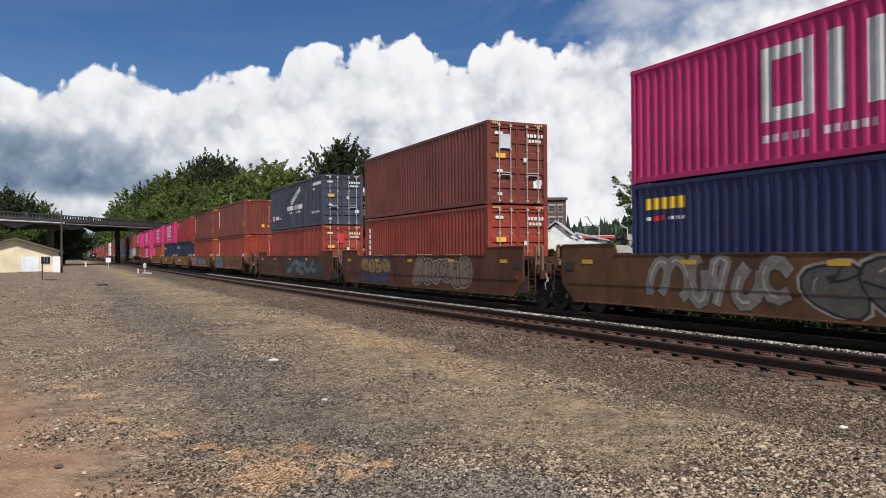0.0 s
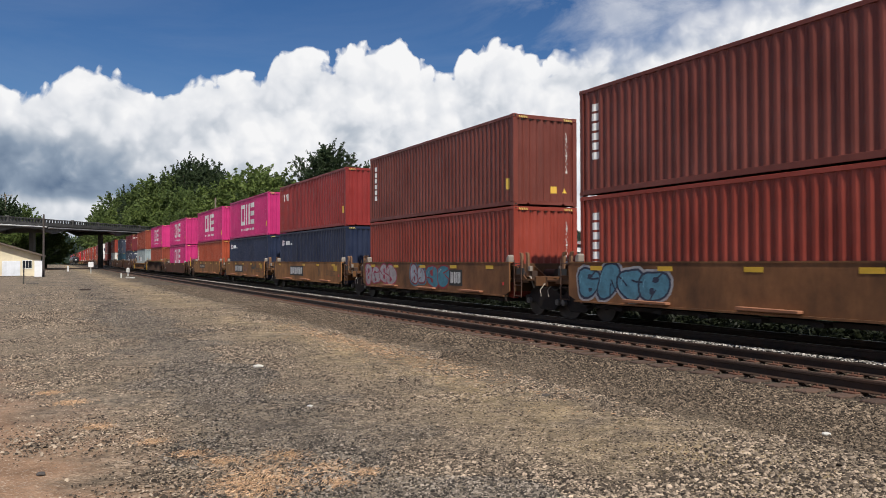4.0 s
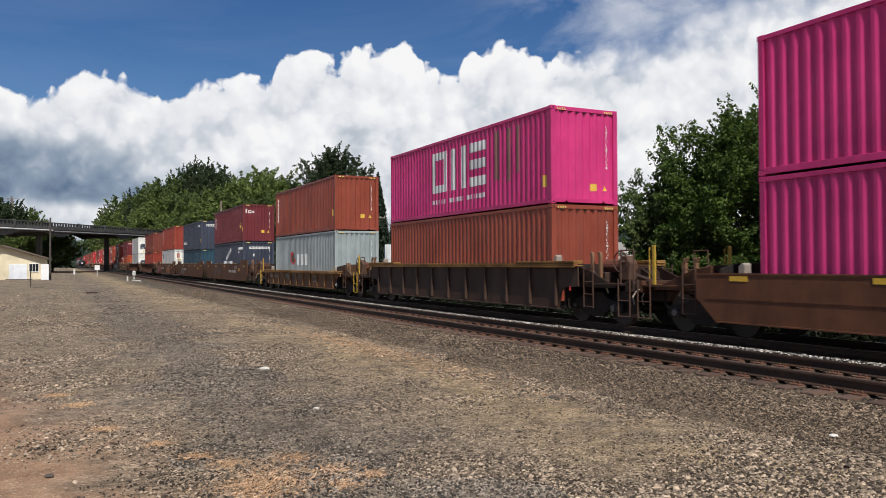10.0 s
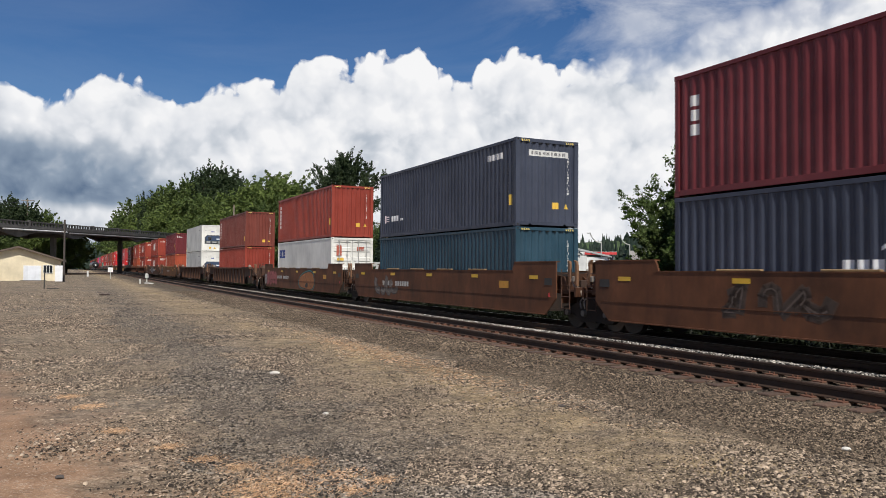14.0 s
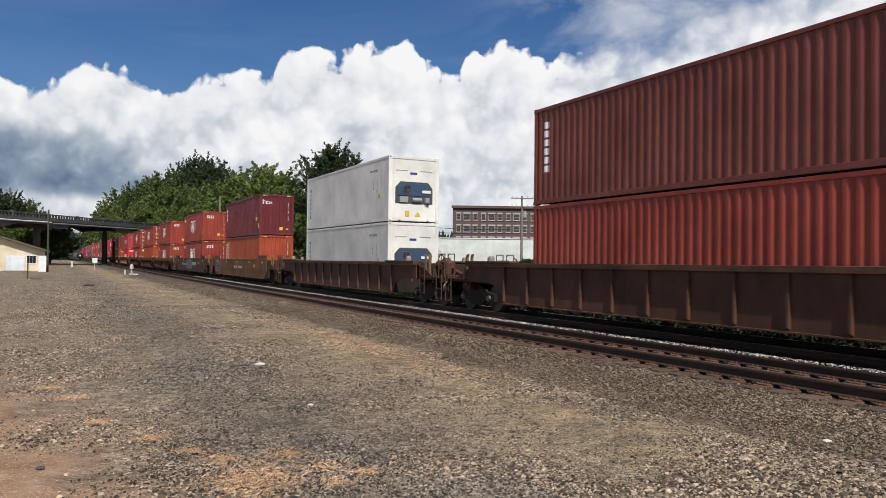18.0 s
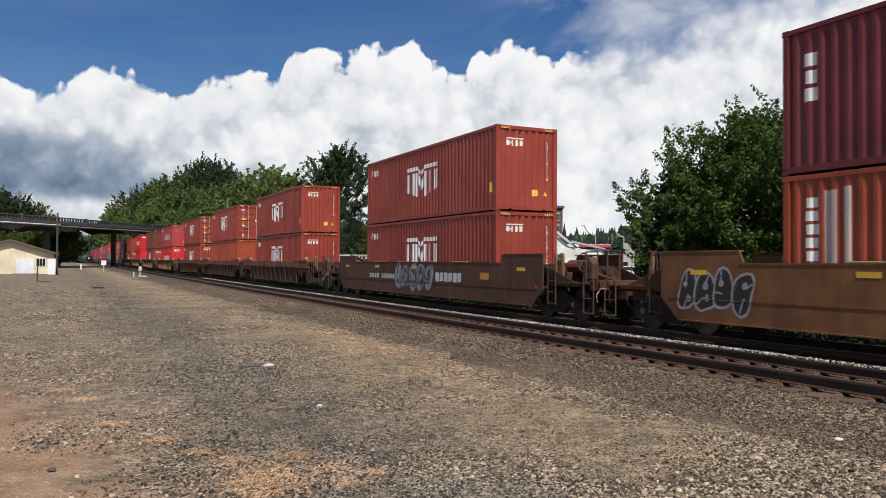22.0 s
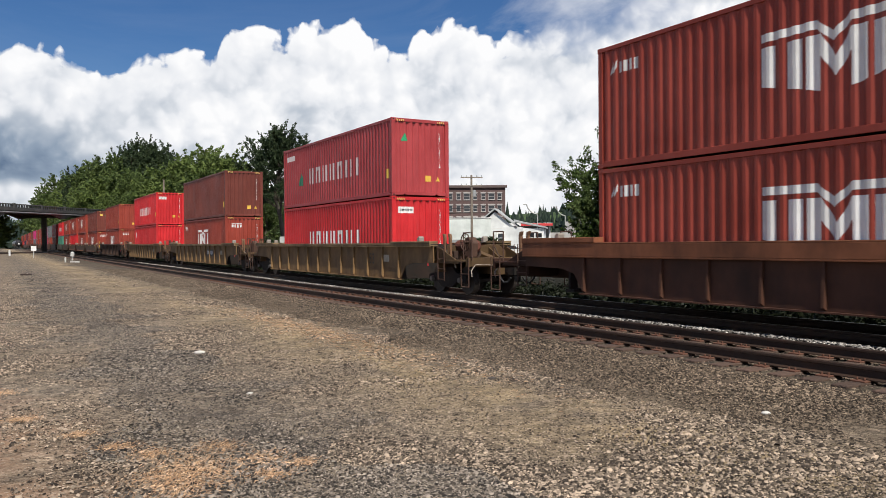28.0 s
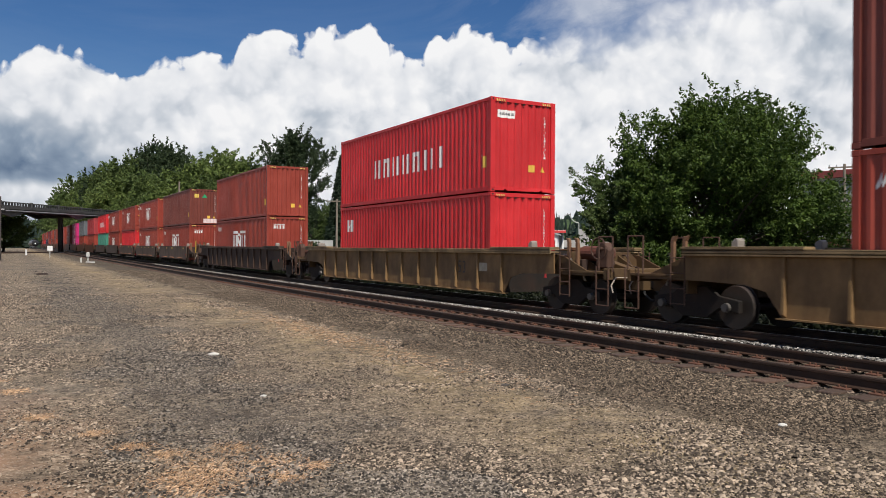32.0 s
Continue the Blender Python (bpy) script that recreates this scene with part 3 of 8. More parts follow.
    for x, y, r, m, lab in ((-2.75, 12.52, 0.085, big, "pale flat stone on the gravel"), (-3.1, 6.25, 0.04, dark, "small dark stone on the brown dirt"),
                            (3.9, 7.6, 0.05, big, "pale broken stone on the gravel"), (1.45, 9.7, 0.05, dark, "dark broken stone on the gravel"),
                            (5.2, 7.4, 0.06, big, "pale broken stone on the gravel"), (-1.4, 9.1, 0.04, big, "pale broken stone on the gravel")):
        rng2 = random.Random(int(x * 100))
        m2 = Mesh().add([(p[0] * r * rng2.uniform(0.8, 1.5), p[1] * r * rng2.uniform(0.7, 1.1), p[2] * r * 0.45) for p in ICO], ICO_F)
        ob = solid("stone", m2.data("stone", bevel=r * 0.12), m, loc=(x, y, ground_z(x, y) + r * 0.25))
        tagged(ob, lab, "stone")


def build_straw():
    """Dry orange grass litter lying in a patch."""
    rng = np.random.default_rng(8)
    v, f = [], []
    spots = ((-2.1, 6.85, 0.12), (-1.75, 6.55, 0.14), (-1.25, 6.75, 0.16), (-1.45, 5.9, 0.2), (-1.55, 5.2, 0.2), (-1.25, 5.55, 0.2), (-1.8, 5.0, 0.16),
             (-1.1, 5.9, 0.22), (-0.85, 6.35, 0.16), (-1.35, 6.2, 0.24), (-1.5, 4.75, 0.25), (-0.5, 6.2, 0.1), (-0.7, 5.9, 0.12), (-4.3, 9.4, 0.16), (-4.9, 10.1, 0.14), (-3.4, 8.0, 0.12), (-2.6, 7.3, 0.1))
    for cx, cy, r in spots:
        for _ in range(int(2900 * r)):
            x, y = cx + rng.normal(0, r * 0.7), cy + rng.normal(0, r * 0.7)
            a, l, w = rng.uniform(0, 3.1416), rng.uniform(0.008, 0.03), rng.uniform(0.0005, 0.0011)
            dx, dy = math.cos(a) * l / 2, math.sin(a) * l / 2
            z = ground_z(x, y) + 0.012 + rng.uniform(0, 0.014)
            h = rng.uniform(-0.006, 0.01)
            n = len(v)
            px, py = -math.sin(a) * w, math.cos(a) * w
            v += [(x - dx - px, y - dy - py, z - h), (x + dx - px, y + dy - py, z + h), (x + dx + px, y + dy + py, z + h + 0.003), (x - dx + px, y - dy + py, z - h + 0.003)]
            f += [(n, n + 1, n + 2), (n, n + 2, n + 3)]
    # thin yellowed grass along the foot of the ballast
    for _ in range(2600):
        p = at(14.5 + rng.normal(0, 3.4), 5.6 + rng.normal(0, 0.34))
        a, l, w = rng.uniform(0, 3.1416), rng.uniform(0.012, 0.035), rng.uniform(0.001, 0.0022)
        d, q, n = Vector((math.cos(a) * l, math.sin(a) * l, 0)), Vector((-math.sin(a) * w, math.cos(a) * w, 0.002)), len(v)
        p.z = ground_z(p.x, p.y) + 0.014 + rng.uniform(0, 0.012)
        v += [tuple(p - d - q), tuple(p + d - q), tuple(p + d + q), tuple(p - d + q)]
        f += [(n, n + 1, n + 2), (n, n + 2, n + 3)]
    s = ballast_material("straw", (0.38, 0.22, 0.12), (0.58, 0.40, 0.25), 2.0)
    tagged(solid("dry_straw", tri_mesh("dry_straw", v, f), s), "dry orange straw scattered on the dirt", "straw", kind="stuff")


# ---- tracks
RAIL_RUN = [-30, -15, -5] + list(range(0, 60, 5)) + list(range(60, 340, 20)) + [420]


def sweep(shape, lat, ss=RAIL_RUN):
    """A profile (across, up) drawn along the track."""
    m, n = Mesh(), len(shape)
    verts = [at(s, lat + a, RAIL_Z + z) for s in ss for a, z in shape]
    faces = [(i * n + j, i * n + (j + 1) % n, (i + 1) * n + (j + 1) % n, (i + 1) * n + j) for i in range(len(ss) - 1) for j in range(n)]
    return m.add(verts, faces + [tuple(range(n)), tuple(range(len(verts) - 1, len(verts) - n - 1, -1))])


RAIL = ((-0.036, -0.012), (-0.03, 0), (0.03, 0), (0.036, -0.012), (0.036, -0.04), (0.009, -0.052), (0.009, -0.135), (0.07, -0.158), (0.07, -0.17),
        (-0.07, -0.17), (-0.07, -0.158), (-0.009, -0.135), (-0.009, -0.052), (-0.036, -0.04))


def build_track(lat, worn, label):
    track = thing("railway_track", label, "railway track", kind="structure")
    rail_m = steel("rusty_rail", (0.055, 0.035, 0.026), 0.5, 0.55)
    for side in (-0.755, 0.755):
        part("rail", sweep(RAIL, lat + side), rail_m, track)
        crown = ((-0.024, 0.0025), (0.024, 0.0025), (0.024, 0.0), (-0.024, 0.0))
        part("rail_head", sweep(crown, lat + side), plain("worn_rail_top", (0.34, 0.32, 0.3) if worn else (0.11, 0.085, 0.07), 0.35 if worn else 0.55, 0.9, 0.1), track,
             "polished running surface" if worn else "dull rusted running surface")
    tie = Mesh().box(-0.115, 0.115, -1.3, 1.3, -0.19, 0.0).data("tie", bevel=0.012)
    plate = Mesh().box(-0.10, 0.10, -0.19, 0.19, 0.0, 0.022).box(-0.06, -0.04, -0.13, -0.10, 0.022, 0.055).box(0.04, 0.06, 0.10, 0.13, 0.022, 0.055)\
        .box(0.04, 0.06, -0.13, -0.10, 0.022, 0.055).box(-0.06, -0.04, 0.10, 0.13, 0.022, 0.055).data("tie_plate", bevel=0.004)
    wood = MATS.setdefault("tie_wood", timber("creosoted_timber", (0.03, 0.02, 0.015), (0.135, 0.08, 0.055)))
    rust = steel("rusty_plate", (0.16, 0.075, 0.05), 0.3, 0.8)
    rng = random.Random(int(lat * 7))
    far = Mesh()
    for i in range(int(330 / 0.5)):
        s = -6 + i * 0.5 + rng.uniform(-0.02, 0.02)
        if s < 60:
            p = at(s, lat + rng.uniform(-0.04, 0.04), RAIL_Z - 0.19)
            part("tie", tie, wood, track, loc=p, rot=(0, 0, TURN + rng.uniform(-1, 1)))
            if s < 42 and lat < 12:
                for side in (-0.755, 0.755):
                    part("tie_plate", plate, rust, track, loc=at(s, lat + side, RAIL_Z - 0.1915), rot=(0, 0, TURN))
        else:
            a = at(s, lat, 0)
            q = [a + DV * dx + NV * dy + Vector((0, 0, RAIL_Z - 0.19 - dz)) for dx in (-0.115, 0.115) for dy in (-1.3, 1.3) for dz in (0.15, 0)]
            far.add(q, [(0, 1, 3, 2), (4, 6, 7, 5), (0, 4, 5, 1), (2, 3, 7, 6), (0, 2, 6, 4), (1, 5, 7, 3)])
    tagged(part("distant_ties", far, wood, track), kind="stuff")


# ---- containers
CL, CW, CH = 12.192, 2.438, 2.896
CM = {}


def wave(a, period=0.278, depth=0.036):
    """Depth of a pressed steel wall below its outer face, a metres along it."""
    k = (a % period) / period
    if k < 0.26:
        return 0.0
    if k < 0.5:
        return depth * (k - 0.26) / 0.24
    if k < 0.76:
        return depth
    return depth * (1 - (k - 0.76) / 0.24)


def breaks(a0, a1, period):
    out = {a0, a1}
    k = math.floor(a0 / period) - 1
    while k * period < a1 + period:
        for q in (0, 0.26, 0.5, 0.76):
            p = (k + q) * period
            if a0 + 1e-4 < p < a1 - 1e-4:
                out.add(p)
        k += 1
    return sorted(out)


SIDE, END, REEFER = (0.278, 0.036), (0.262, 0.045), (0.42, 0.006)


def skin(face, a, z, shape, out=0.0):
    """The point of a container's side, seen from outside: a from the left edge, z from the base."""
    d = wave(a, *shape) - out
    if face == "near":
        return (CL / 2 - a, CW / 2 - 0.012 - d, z)
    if face == "far":
        return (-CL / 2 + a, -CW / 2 + 0.012 + d, z)
    if face == "front":
        return (-CL / 2 + 0.012 + d, CW / 2 - a, z)
    return (CL / 2 - 0.012 - d, -CW / 2 + a, z)


def wall_sheet(face, a0, a1, z0, z1, shape):
    aa = breaks(a0, a1, shape[0])
    m = Mesh()
    verts = [skin(face, a, z, shape) for a in aa for z in (z0, z1)]
    return m.add(verts, [(2 * i, 2 * i + 2, 2 * i + 3, 2 * i + 1) for i in range(len(aa) - 1)])


def decal(face, pieces, shape=SIDE, out=0.004):
    """Painted marks that follow the pressed wall: pieces of (a0, a1, bottom at a0, bottom at a1, top at a0, top at a1)."""
    m = Mesh()
    for a0, a1, b0, b1, t0, t1 in pieces:
        aa = breaks(a0, a1, shape[0]) if shape else [a0, a1]
        verts = []
        for a in aa:
            k = (a - a0) / (a1 - a0)
            for z in (b0 + (b1 - b0) * k, t0 + (t1 - t0) * k):
                verts.append(skin(face, a, z, shape, out) if shape else skin(face, a, z, (1.0, 0.0), out))
        m.add(verts, [(2 * i, 2 * i + 2, 2 * i + 3, 2 * i + 1) for i in range(len(aa) - 1)])
    return m


def rect(a0, a1, z0, z1):
    return (a0, a1, z0, z0, z1, z1)


def container_meshes():
    x, y = CL / 2, CW / 2
    z0, z1 = 0.16, CH - 0.10
    for key, shape in (("dry", SIDE), ("reefer", REEFER)):
        CM[key, "near"] = wall_sheet("near", 0.14, CL - 0.14, z0, z1, shape).data("side_wall")
        CM[key, "far"] = wall_sheet("far", 0.14, CL - 0.14, z0, z1, shape).data("side_wall")
    CM["front"] = wall_sheet("front", 0.15, CW - 0.15, 0.14, CH - 0.12, END).data("front_wall")
    CM["back"] = wall_sheet("back", 0.15, CW - 0.15, 0.14, CH - 0.12, END).data("end_wall")
    CM["post"] = Mesh().prism(((-0.08, -0.08), (0.08, -0.08), (0.08, 0.05), (0.05, 0.08), (-0.08, 0.08)), 0.118, CH - 0.118, "z").data("corner_post", bevel=0.006)
    CM["casting"] = Mesh().box(-0.089, 0.089, -0.081, 0.081, 0, 0.118).data("corner_casting", bevel=0.012)
    CM["hole"] = Mesh().tube((0, 0, 0), (0.004, 0, 0), 0.032, n=10).data("casting_hole")
    CM["top_rail"] = Mesh().box(-x + 0.178, x - 0.178, -0.03, 0.03, CH - 0.11, CH - 0.012).data("top_rail", bevel=0.006)
    CM["bottom_rail"] = Mesh().prism(((-0.03, 0.03), (0.03, 0.03), (0.03, 0.165), (-0.03, 0.165)), -x + 0.178, x - 0.178, "x").data("bottom_rail", bevel=0.005)
    CM["header"] = Mesh().box(-0.03, 0.05, -y + 0.16, y - 0.16, CH - 0.135, CH - 0.01).data("end_header", bevel=0.008)
    slots = Mesh()
    for i in range(7):
        slots.box(-0.034, -0.028, -0.9 + i * 0.3 - 0.03, -0.9 + i * 0.3 + 0.03, CH - 0.175, CH - 0.135)
    CM["slots"] = slots.data("header_notches")
    CM["sill"] = Mesh().prism(((-y + 0.16, 0.05), (-0.75, 0.05), (-0.68, 0.11), (-0.6, 0.05), (0.6, 0.05), (0.68, 0.11), (0.75, 0.05), (y - 0.16, 0.05),
                               (y - 0.16, 0.16), (-y + 0.16, 0.16)), -0.03, 0.05, "x").data("end_sill")
    roof = Mesh()
    for i in range(14):
        a = -x + 0.25 + i * (CL - 0.5) / 14
        roof.box(a, a + (CL - 0.5) / 14 - 0.12, -y + 0.07, y - 0.07, CH - 0.05, CH - 0.028)
    CM["roof"] = roof.box(-x + 0.1, x - 0.1, -y + 0.05, y - 0.05, CH - 0.06, CH - 0.048).data("roof")
    comb = [(x - 0.15, 0.12), (x - 0.15, 0.15), (-x + 0.15, 0.15), (-x + 0.15, 0.12)]
    for i in range(20):
        a = -x + 0.4 + i * 0.6
        comb += [(a, 0.12), (a, 0.03), (a + 0.04, 0.03), (a + 0.04, 0.12)]
    CM["floor"] = Mesh().prism(comb, -y + 0.06, y - 0.06, "y").data("floor")
    # one door leaf: pressed with five recesses across
    leaf = Mesh()
    prof = [(0.0, 0.0)]
    z = 0.1
    for i in range(5):
        prof += [(z, 0.0), (z + 0.03, 0.035), (z + 0.30, 0.035), (z + 0.33, 0.0)]
        z += 0.52
    prof.append((2.6, 0.0))
    verts = [(d, yy, 0.15 + zz) for zz, d in prof for yy in (-0.53, 0.53)]
    leaf.add(verts, [(2 * i, 2 * i + 1, 2 * i + 3, 2 * i + 2) for i in range(len(prof) - 1)])
    leaf.box(-0.004, 0.03, -0.55, -0.49, 0.15, 2.75).box(-0.004, 0.03, 0.49, 0.55, 0.15, 2.75)
    CM["door"] = leaf.data("door")
    CM["rod"] = Mesh().tube((0, 0, 0.06), (0, 0, CH - 0.08), 0.019, n=8).box(-0.03, 0.03, -0.05, 0.05, 0.10, 0.17).box(-0.03, 0.03, -0.05, 0.05, CH - 0.2, CH - 0.13)\
        .box(-0.02, 0.02, -0.04, 0.04, 0.95, 1.02).box(-0.02, 0.02, -0.04, 0.04, 1.9, 1.97).data("lock_rod")
    CM["handle"] = Mesh().box(-0.02, 0.02, 0, 0.42, 1.0, 1.03).data("door_handle")
    CM["hinge"] = Mesh().box(-0.02, 0.03, -0.05, 0.05, -0.06, 0.06).data("hinge")
    CM["gap"] = Mesh().box(0.02, 0.03, -0.02, 0.02, 0.15, 2.75).data("door_gasket")
    # refrigeration unit's bay
    bay = [(-0.9, 0.82), (0.9, 0.82), (0.9, 1.52), (0.66, 1.78), (-0.66, 1.78), (-0.9, 1.52)]
    CM["bay"] = Mesh().prism(bay, -0.008, 0.02, "x").data("unit_bay")
    CM["unit"] = Mesh().prism([(-0.8, 1.16), (0.8, 1.16), (0.8, 1.5), (0.6, 1.7), (-0.6, 1.7), (-0.8, 1.5)], -0.035, -0.006, "x").data("unit_cover", bevel=0.01)
    CM["fan"] = Mesh().tube((-0.05, 0.36, 1.43), (-0.03, 0.36, 1.43), 0.2, n=18).data("fan")
    CM["grille"] = Mesh().ring((-0.055, 0.36, 1.43), (1, 0, 0), 0.2, 0.012).ring((-0.055, 0.36, 1.43), (1, 0, 0), 0.12, 0.008)\
        .pipe([(-0.055, 0.16, 1.43), (-0.055, 0.56, 1.43)], 0.008).pipe([(-0.055, 0.36, 1.23), (-0.055, 0.36, 1.63)], 0.008).data("fan_grille")
    CM["compressor"] = Mesh().tube((-0.03, -0.35, 0.98), (-0.03, 0.1, 0.98), 0.1, n=14).tube((-0.03, -0.62, 0.86), (-0.03, -0.62, 1.1), 0.12, n=14).box(-0.06, -0.01, 0.3, 0.7, 0.86, 1.12).data("compressor", bevel=0.006)
    haz = Mesh()
    for k in range(4):
        c = (k - 1.5) * 0.085
        haz.add([(-0.034, c - 0.035, CH - 0.12), (-0.034, c + 0.005, CH - 0.12), (-0.034, c + 0.035, CH - 0.05), (-0.034, c - 0.005, CH - 0.05)], [(0, 1, 2, 3)])
    CM["haz"] = haz.data("hazard_stripes")
    CM["panel"] = Mesh().box(-0.006, 0.01, -1.0, 1.0, 0, 1).data("flat_panel")



def container(name, upper, rgb, label, face="blank", group="containers on the train", trim=None, wear=0.3, reefer=False, simple=False):
    """A 40 foot high box. face: what shows on the end that leads."""
    ob = thing(name, label, "shipping container", group=group)
    m = paint(rgb, wear)
    t = trim or m
    key = "reefer" if reefer else "dry"
    part("side_wall", CM[key, "near"], m, ob)
    part("side_wall", CM[key, "far"], m, ob)
    part("roof", CM["roof"], m, ob)
    part("floor", CM["floor"], paint(tuple(c * 0.4 for c in rgb), 0.5), ob)
    x, y = CL / 2, CW / 2
    for sx in (-1, 1):
        for sy in (-1, 1):
            part("corner_post", CM["post"], t, ob, loc=(sx * (x - 0.081), sy * (y - 0.081), 0))
            if not simple:
                for z in (0, CH - 0.118):
                    c = part("corner_casting", CM["casting"], t, ob, loc=(sx * (x - 0.089), sy * (y - 0.081), z))
                    if sx < 0 and sy > 0:
                        part("casting_hole", CM["hole"], plain("black_void", (0.01, 0.01, 0.01), 0.9), c, loc=(-0.0915, 0, 0.06))
    for sy in (-1, 1):
        part("top_rail", CM["top_rail"], t, ob, loc=(0, sy * (y - 0.032), 0))
        part("bottom_rail", CM["bottom_rail"], t, ob, loc=(0, sy * (y - 0.032), 0))
    for sx in (-1, 1):
        part("end_header", CM["header"], t, ob, loc=(sx * (x - 0.032), 0, 0), rot=(0, 0, 0 if sx < 0 else 180))
        part("end_sill", CM["sill"], t, ob, loc=(sx * (x - 0.032), 0, 0), rot=(0, 0, 0 if sx < 0 else 180))
    part("end_wall", CM["back"], m, ob)
    if face == "doors":
        galv = plain("galvanised_rod", (0.5, 0.5, 0.48), 0.45, 0.6)
        for sy in (-1, 1):
            d = part("door", CM["door"], m, ob, loc=(-x + 0.03, sy * 0.56, 0))
            for k in (-0.26, 0.2):
                r = part("lock_rod", CM["rod"], galv, d, "galvanised locking rod", loc=(-0.045, k, 0))
                part("door_handle", CM["handle"], galv, d, "galvanised handle", loc=(-0.06, k - (0.42 if k > 0 else 0), 0.1 if k > 0 else 0.02))
            for k in range(4):
                part("hinge", CM["hinge"], m, d, loc=(-0.02, sy * 0.52, 0.4 + k * 0.68))
        part("door_gasket", CM["gap"], plain("black_rubber", (0.02, 0.02, 0.02), 0.7), ob, loc=(-x + 0.012, 0, 0))
    elif face == "reefer":
        part("front_wall", Mesh().box(-0.01, 0.05, -1.08, 1.08, 0.14, CH - 0.12).data("front_wall"), m, ob, loc=(-x + 0.03, 0, 0))
        part("unit_bay", CM["bay"], plain("dark_bay", (0.05, 0.055, 0.06), 0.6), ob, "dark open machinery bay", loc=(-x + 0.018, 0, 0))
        u = part("unit_cover", CM["unit"], plain("blue_black_cover", (0.03, 0.055, 0.11), 0.5), ob, "dark blue refrigeration unit", loc=(-x + 0.018, 0, 0))
        part("fan", CM["fan"], plain("black_void", (0.01, 0.01, 0.01), 0.9), u, "black fan opening")
        part("fan_grille", CM["grille"], plain("grey_wire", (0.12, 0.13, 0.14), 0.5), u)
        part("compressor", CM["compressor"], plain("grey_machine", (0.3, 0.31, 0.31), 0.5, 0.3), ob, "grey compressor and pipes", loc=(-x + 0.018, 0, 0))
    else:
        part("front_wall", CM["front"], m, ob)
        if not simple:
            tagged(part("notch_row", CM["slots"], plain("black_void", (0.01, 0.01, 0.01), 0.9), ob, loc=(-x + 0.03, 0, 0)), kind="stuff")
    if not simple and not reefer:
        for sy in (-1, 1):
            tagged(part("hazard_stripes", CM["haz"], plain("hazard_yellow", (0.62, 0.47, 0.13), 0.6), ob, "yellow warning stripes", loc=(-x + 0.03, sy * (y - 0.36), 0)), kind="stuff")
    return ob


WHITE = (0.74, 0.74, 0.72)
SPLIT = ("square_emblem", "arrow_emblem")


def mark(ob, face, pieces, rgb=WHITE, label="painted marking", shape="auto", key=None):
    if shape == "auto":
        shape = SIDE if face in ("near", "far") else END
    m = paint(rgb, 0.15, 0.5)
    if key in SPLIT:
        for i, piece in enumerate(pieces):
            k = ("mark", key, face, i)
            if k not in CM:
                CM[k] = decal(face, [piece], shape).data("marking")
            out = part("marking", CM[k], m, ob, label)
        return out
    k = ("mark", key, face)
    if key is None or k not in CM:
        me = decal(face, pieces, shape).data("marking")
        if key is not None:
            CM[k] = me
    else:
        me = CM[k]
    out = part("marking", me, m, ob, label)
    return tagged(out, kind="stuff") if len(pieces) > 1 else out


def row_of_blocks(a0, a1, z0, z1, n, gap=0.28):
    w = (a1 - a0) / n
    return [rect(a0 + i * w, a0 + (i + 1 - gap) * w, z0, z1) for i in range(n)]


def square_ring(a0, a1, z0, z1, w):
    return [rect(a0, a0 + w, z0, z1), rect(a1 - w, a1, z0, z1), rect(a0 + w, a1 - w, z0, z0 + w * 1.05), rect(a0 + w, a1 - w, z1 - w * 1.05, z1)]


def emblem_square(ob, face="near"):
    """Pale emblem: a square ring, an upright pair, three bars; a thin broken line below."""
    z0, z1 = 0.93, 2.45
    w = 0.27
    p = square_ring(4.1, 5.38, z0, z1, w)
    p += [rect(5.68, 6.02, z0, z1), rect(6.5, 6.84, z0, z1)]
    p += [rect(7.1, 8.3, z0, z0 + 0.33), rect(7.1, 8.25, 1.53, 1.86), rect(7.1, 8.3, z1 - 0.33, z1)]
    mark(ob, face, p, (0.62, 0.64, 0.64), "pale grey geometric emblem", key="square_emblem")
    mark(ob, face, row_of_blocks(4.12, 5.35, 0.5, 0.66, 5) + row_of_blocks(5.6, 6.75, 0.5, 0.66, 6) + row_of_blocks(6.95, 8.25, 0.5, 0.66, 6), (0.6, 0.55, 0.58), "thin broken pale line", key="square_line")


def emblem_arrow(ob, face="near", cut=0.0):
    """White emblem: a bar with a notch over uprights with a pointed foot."""
    p = [(4.6, 5.75, 2.0, 2.0, 2.16, 2.16), (5.75, 6.08, 2.0, 1.72, 2.16, 1.9), (6.08, 6.42, 1.72, 2.0, 1.9, 2.16), (6.42, 7.6, 2.0, 2.0, 2.16, 2.16)]
    for a0, a1, b0, b1, t in ((4.6, 4.9, 1.16, 1.1, 1.9), (5.16, 5.46, 1.04, 0.98, 1.9), (5.56, 5.84, 0.95, 0.88, 1.9), (6.42, 6.7, 0.88, 0.95, 1.9), (6.8, 7.02, 0.98, 1.04, 1.9), (7.32, 7.6, 1.1, 1.16, 1.9)):
        p.append((a0, a1, max(b0, cut), max(b1, cut), t, t))
    p += [(5.84, 6.13, 1.5, 1.1, 1.9, 1.45), (6.13, 6.42, 1.1, 1.5, 1.45, 1.9)]
    mark(ob, face, p, (0.76, 0.76, 0.74), "white bar-and-arrow emblem", key="arrow_emblem")
    mark(ob, face, [(0.42, 0.55, 2.18, 2.3, 2.26, 2.5), (0.55, 0.66, 2.2, 2.35, 2.3, 2.52)] + row_of_blocks(0.72, 1.38, 2.2, 2.46, 4, 0.3), (0.7, 0.7, 0.68), "small white marks", key="arrow_small")


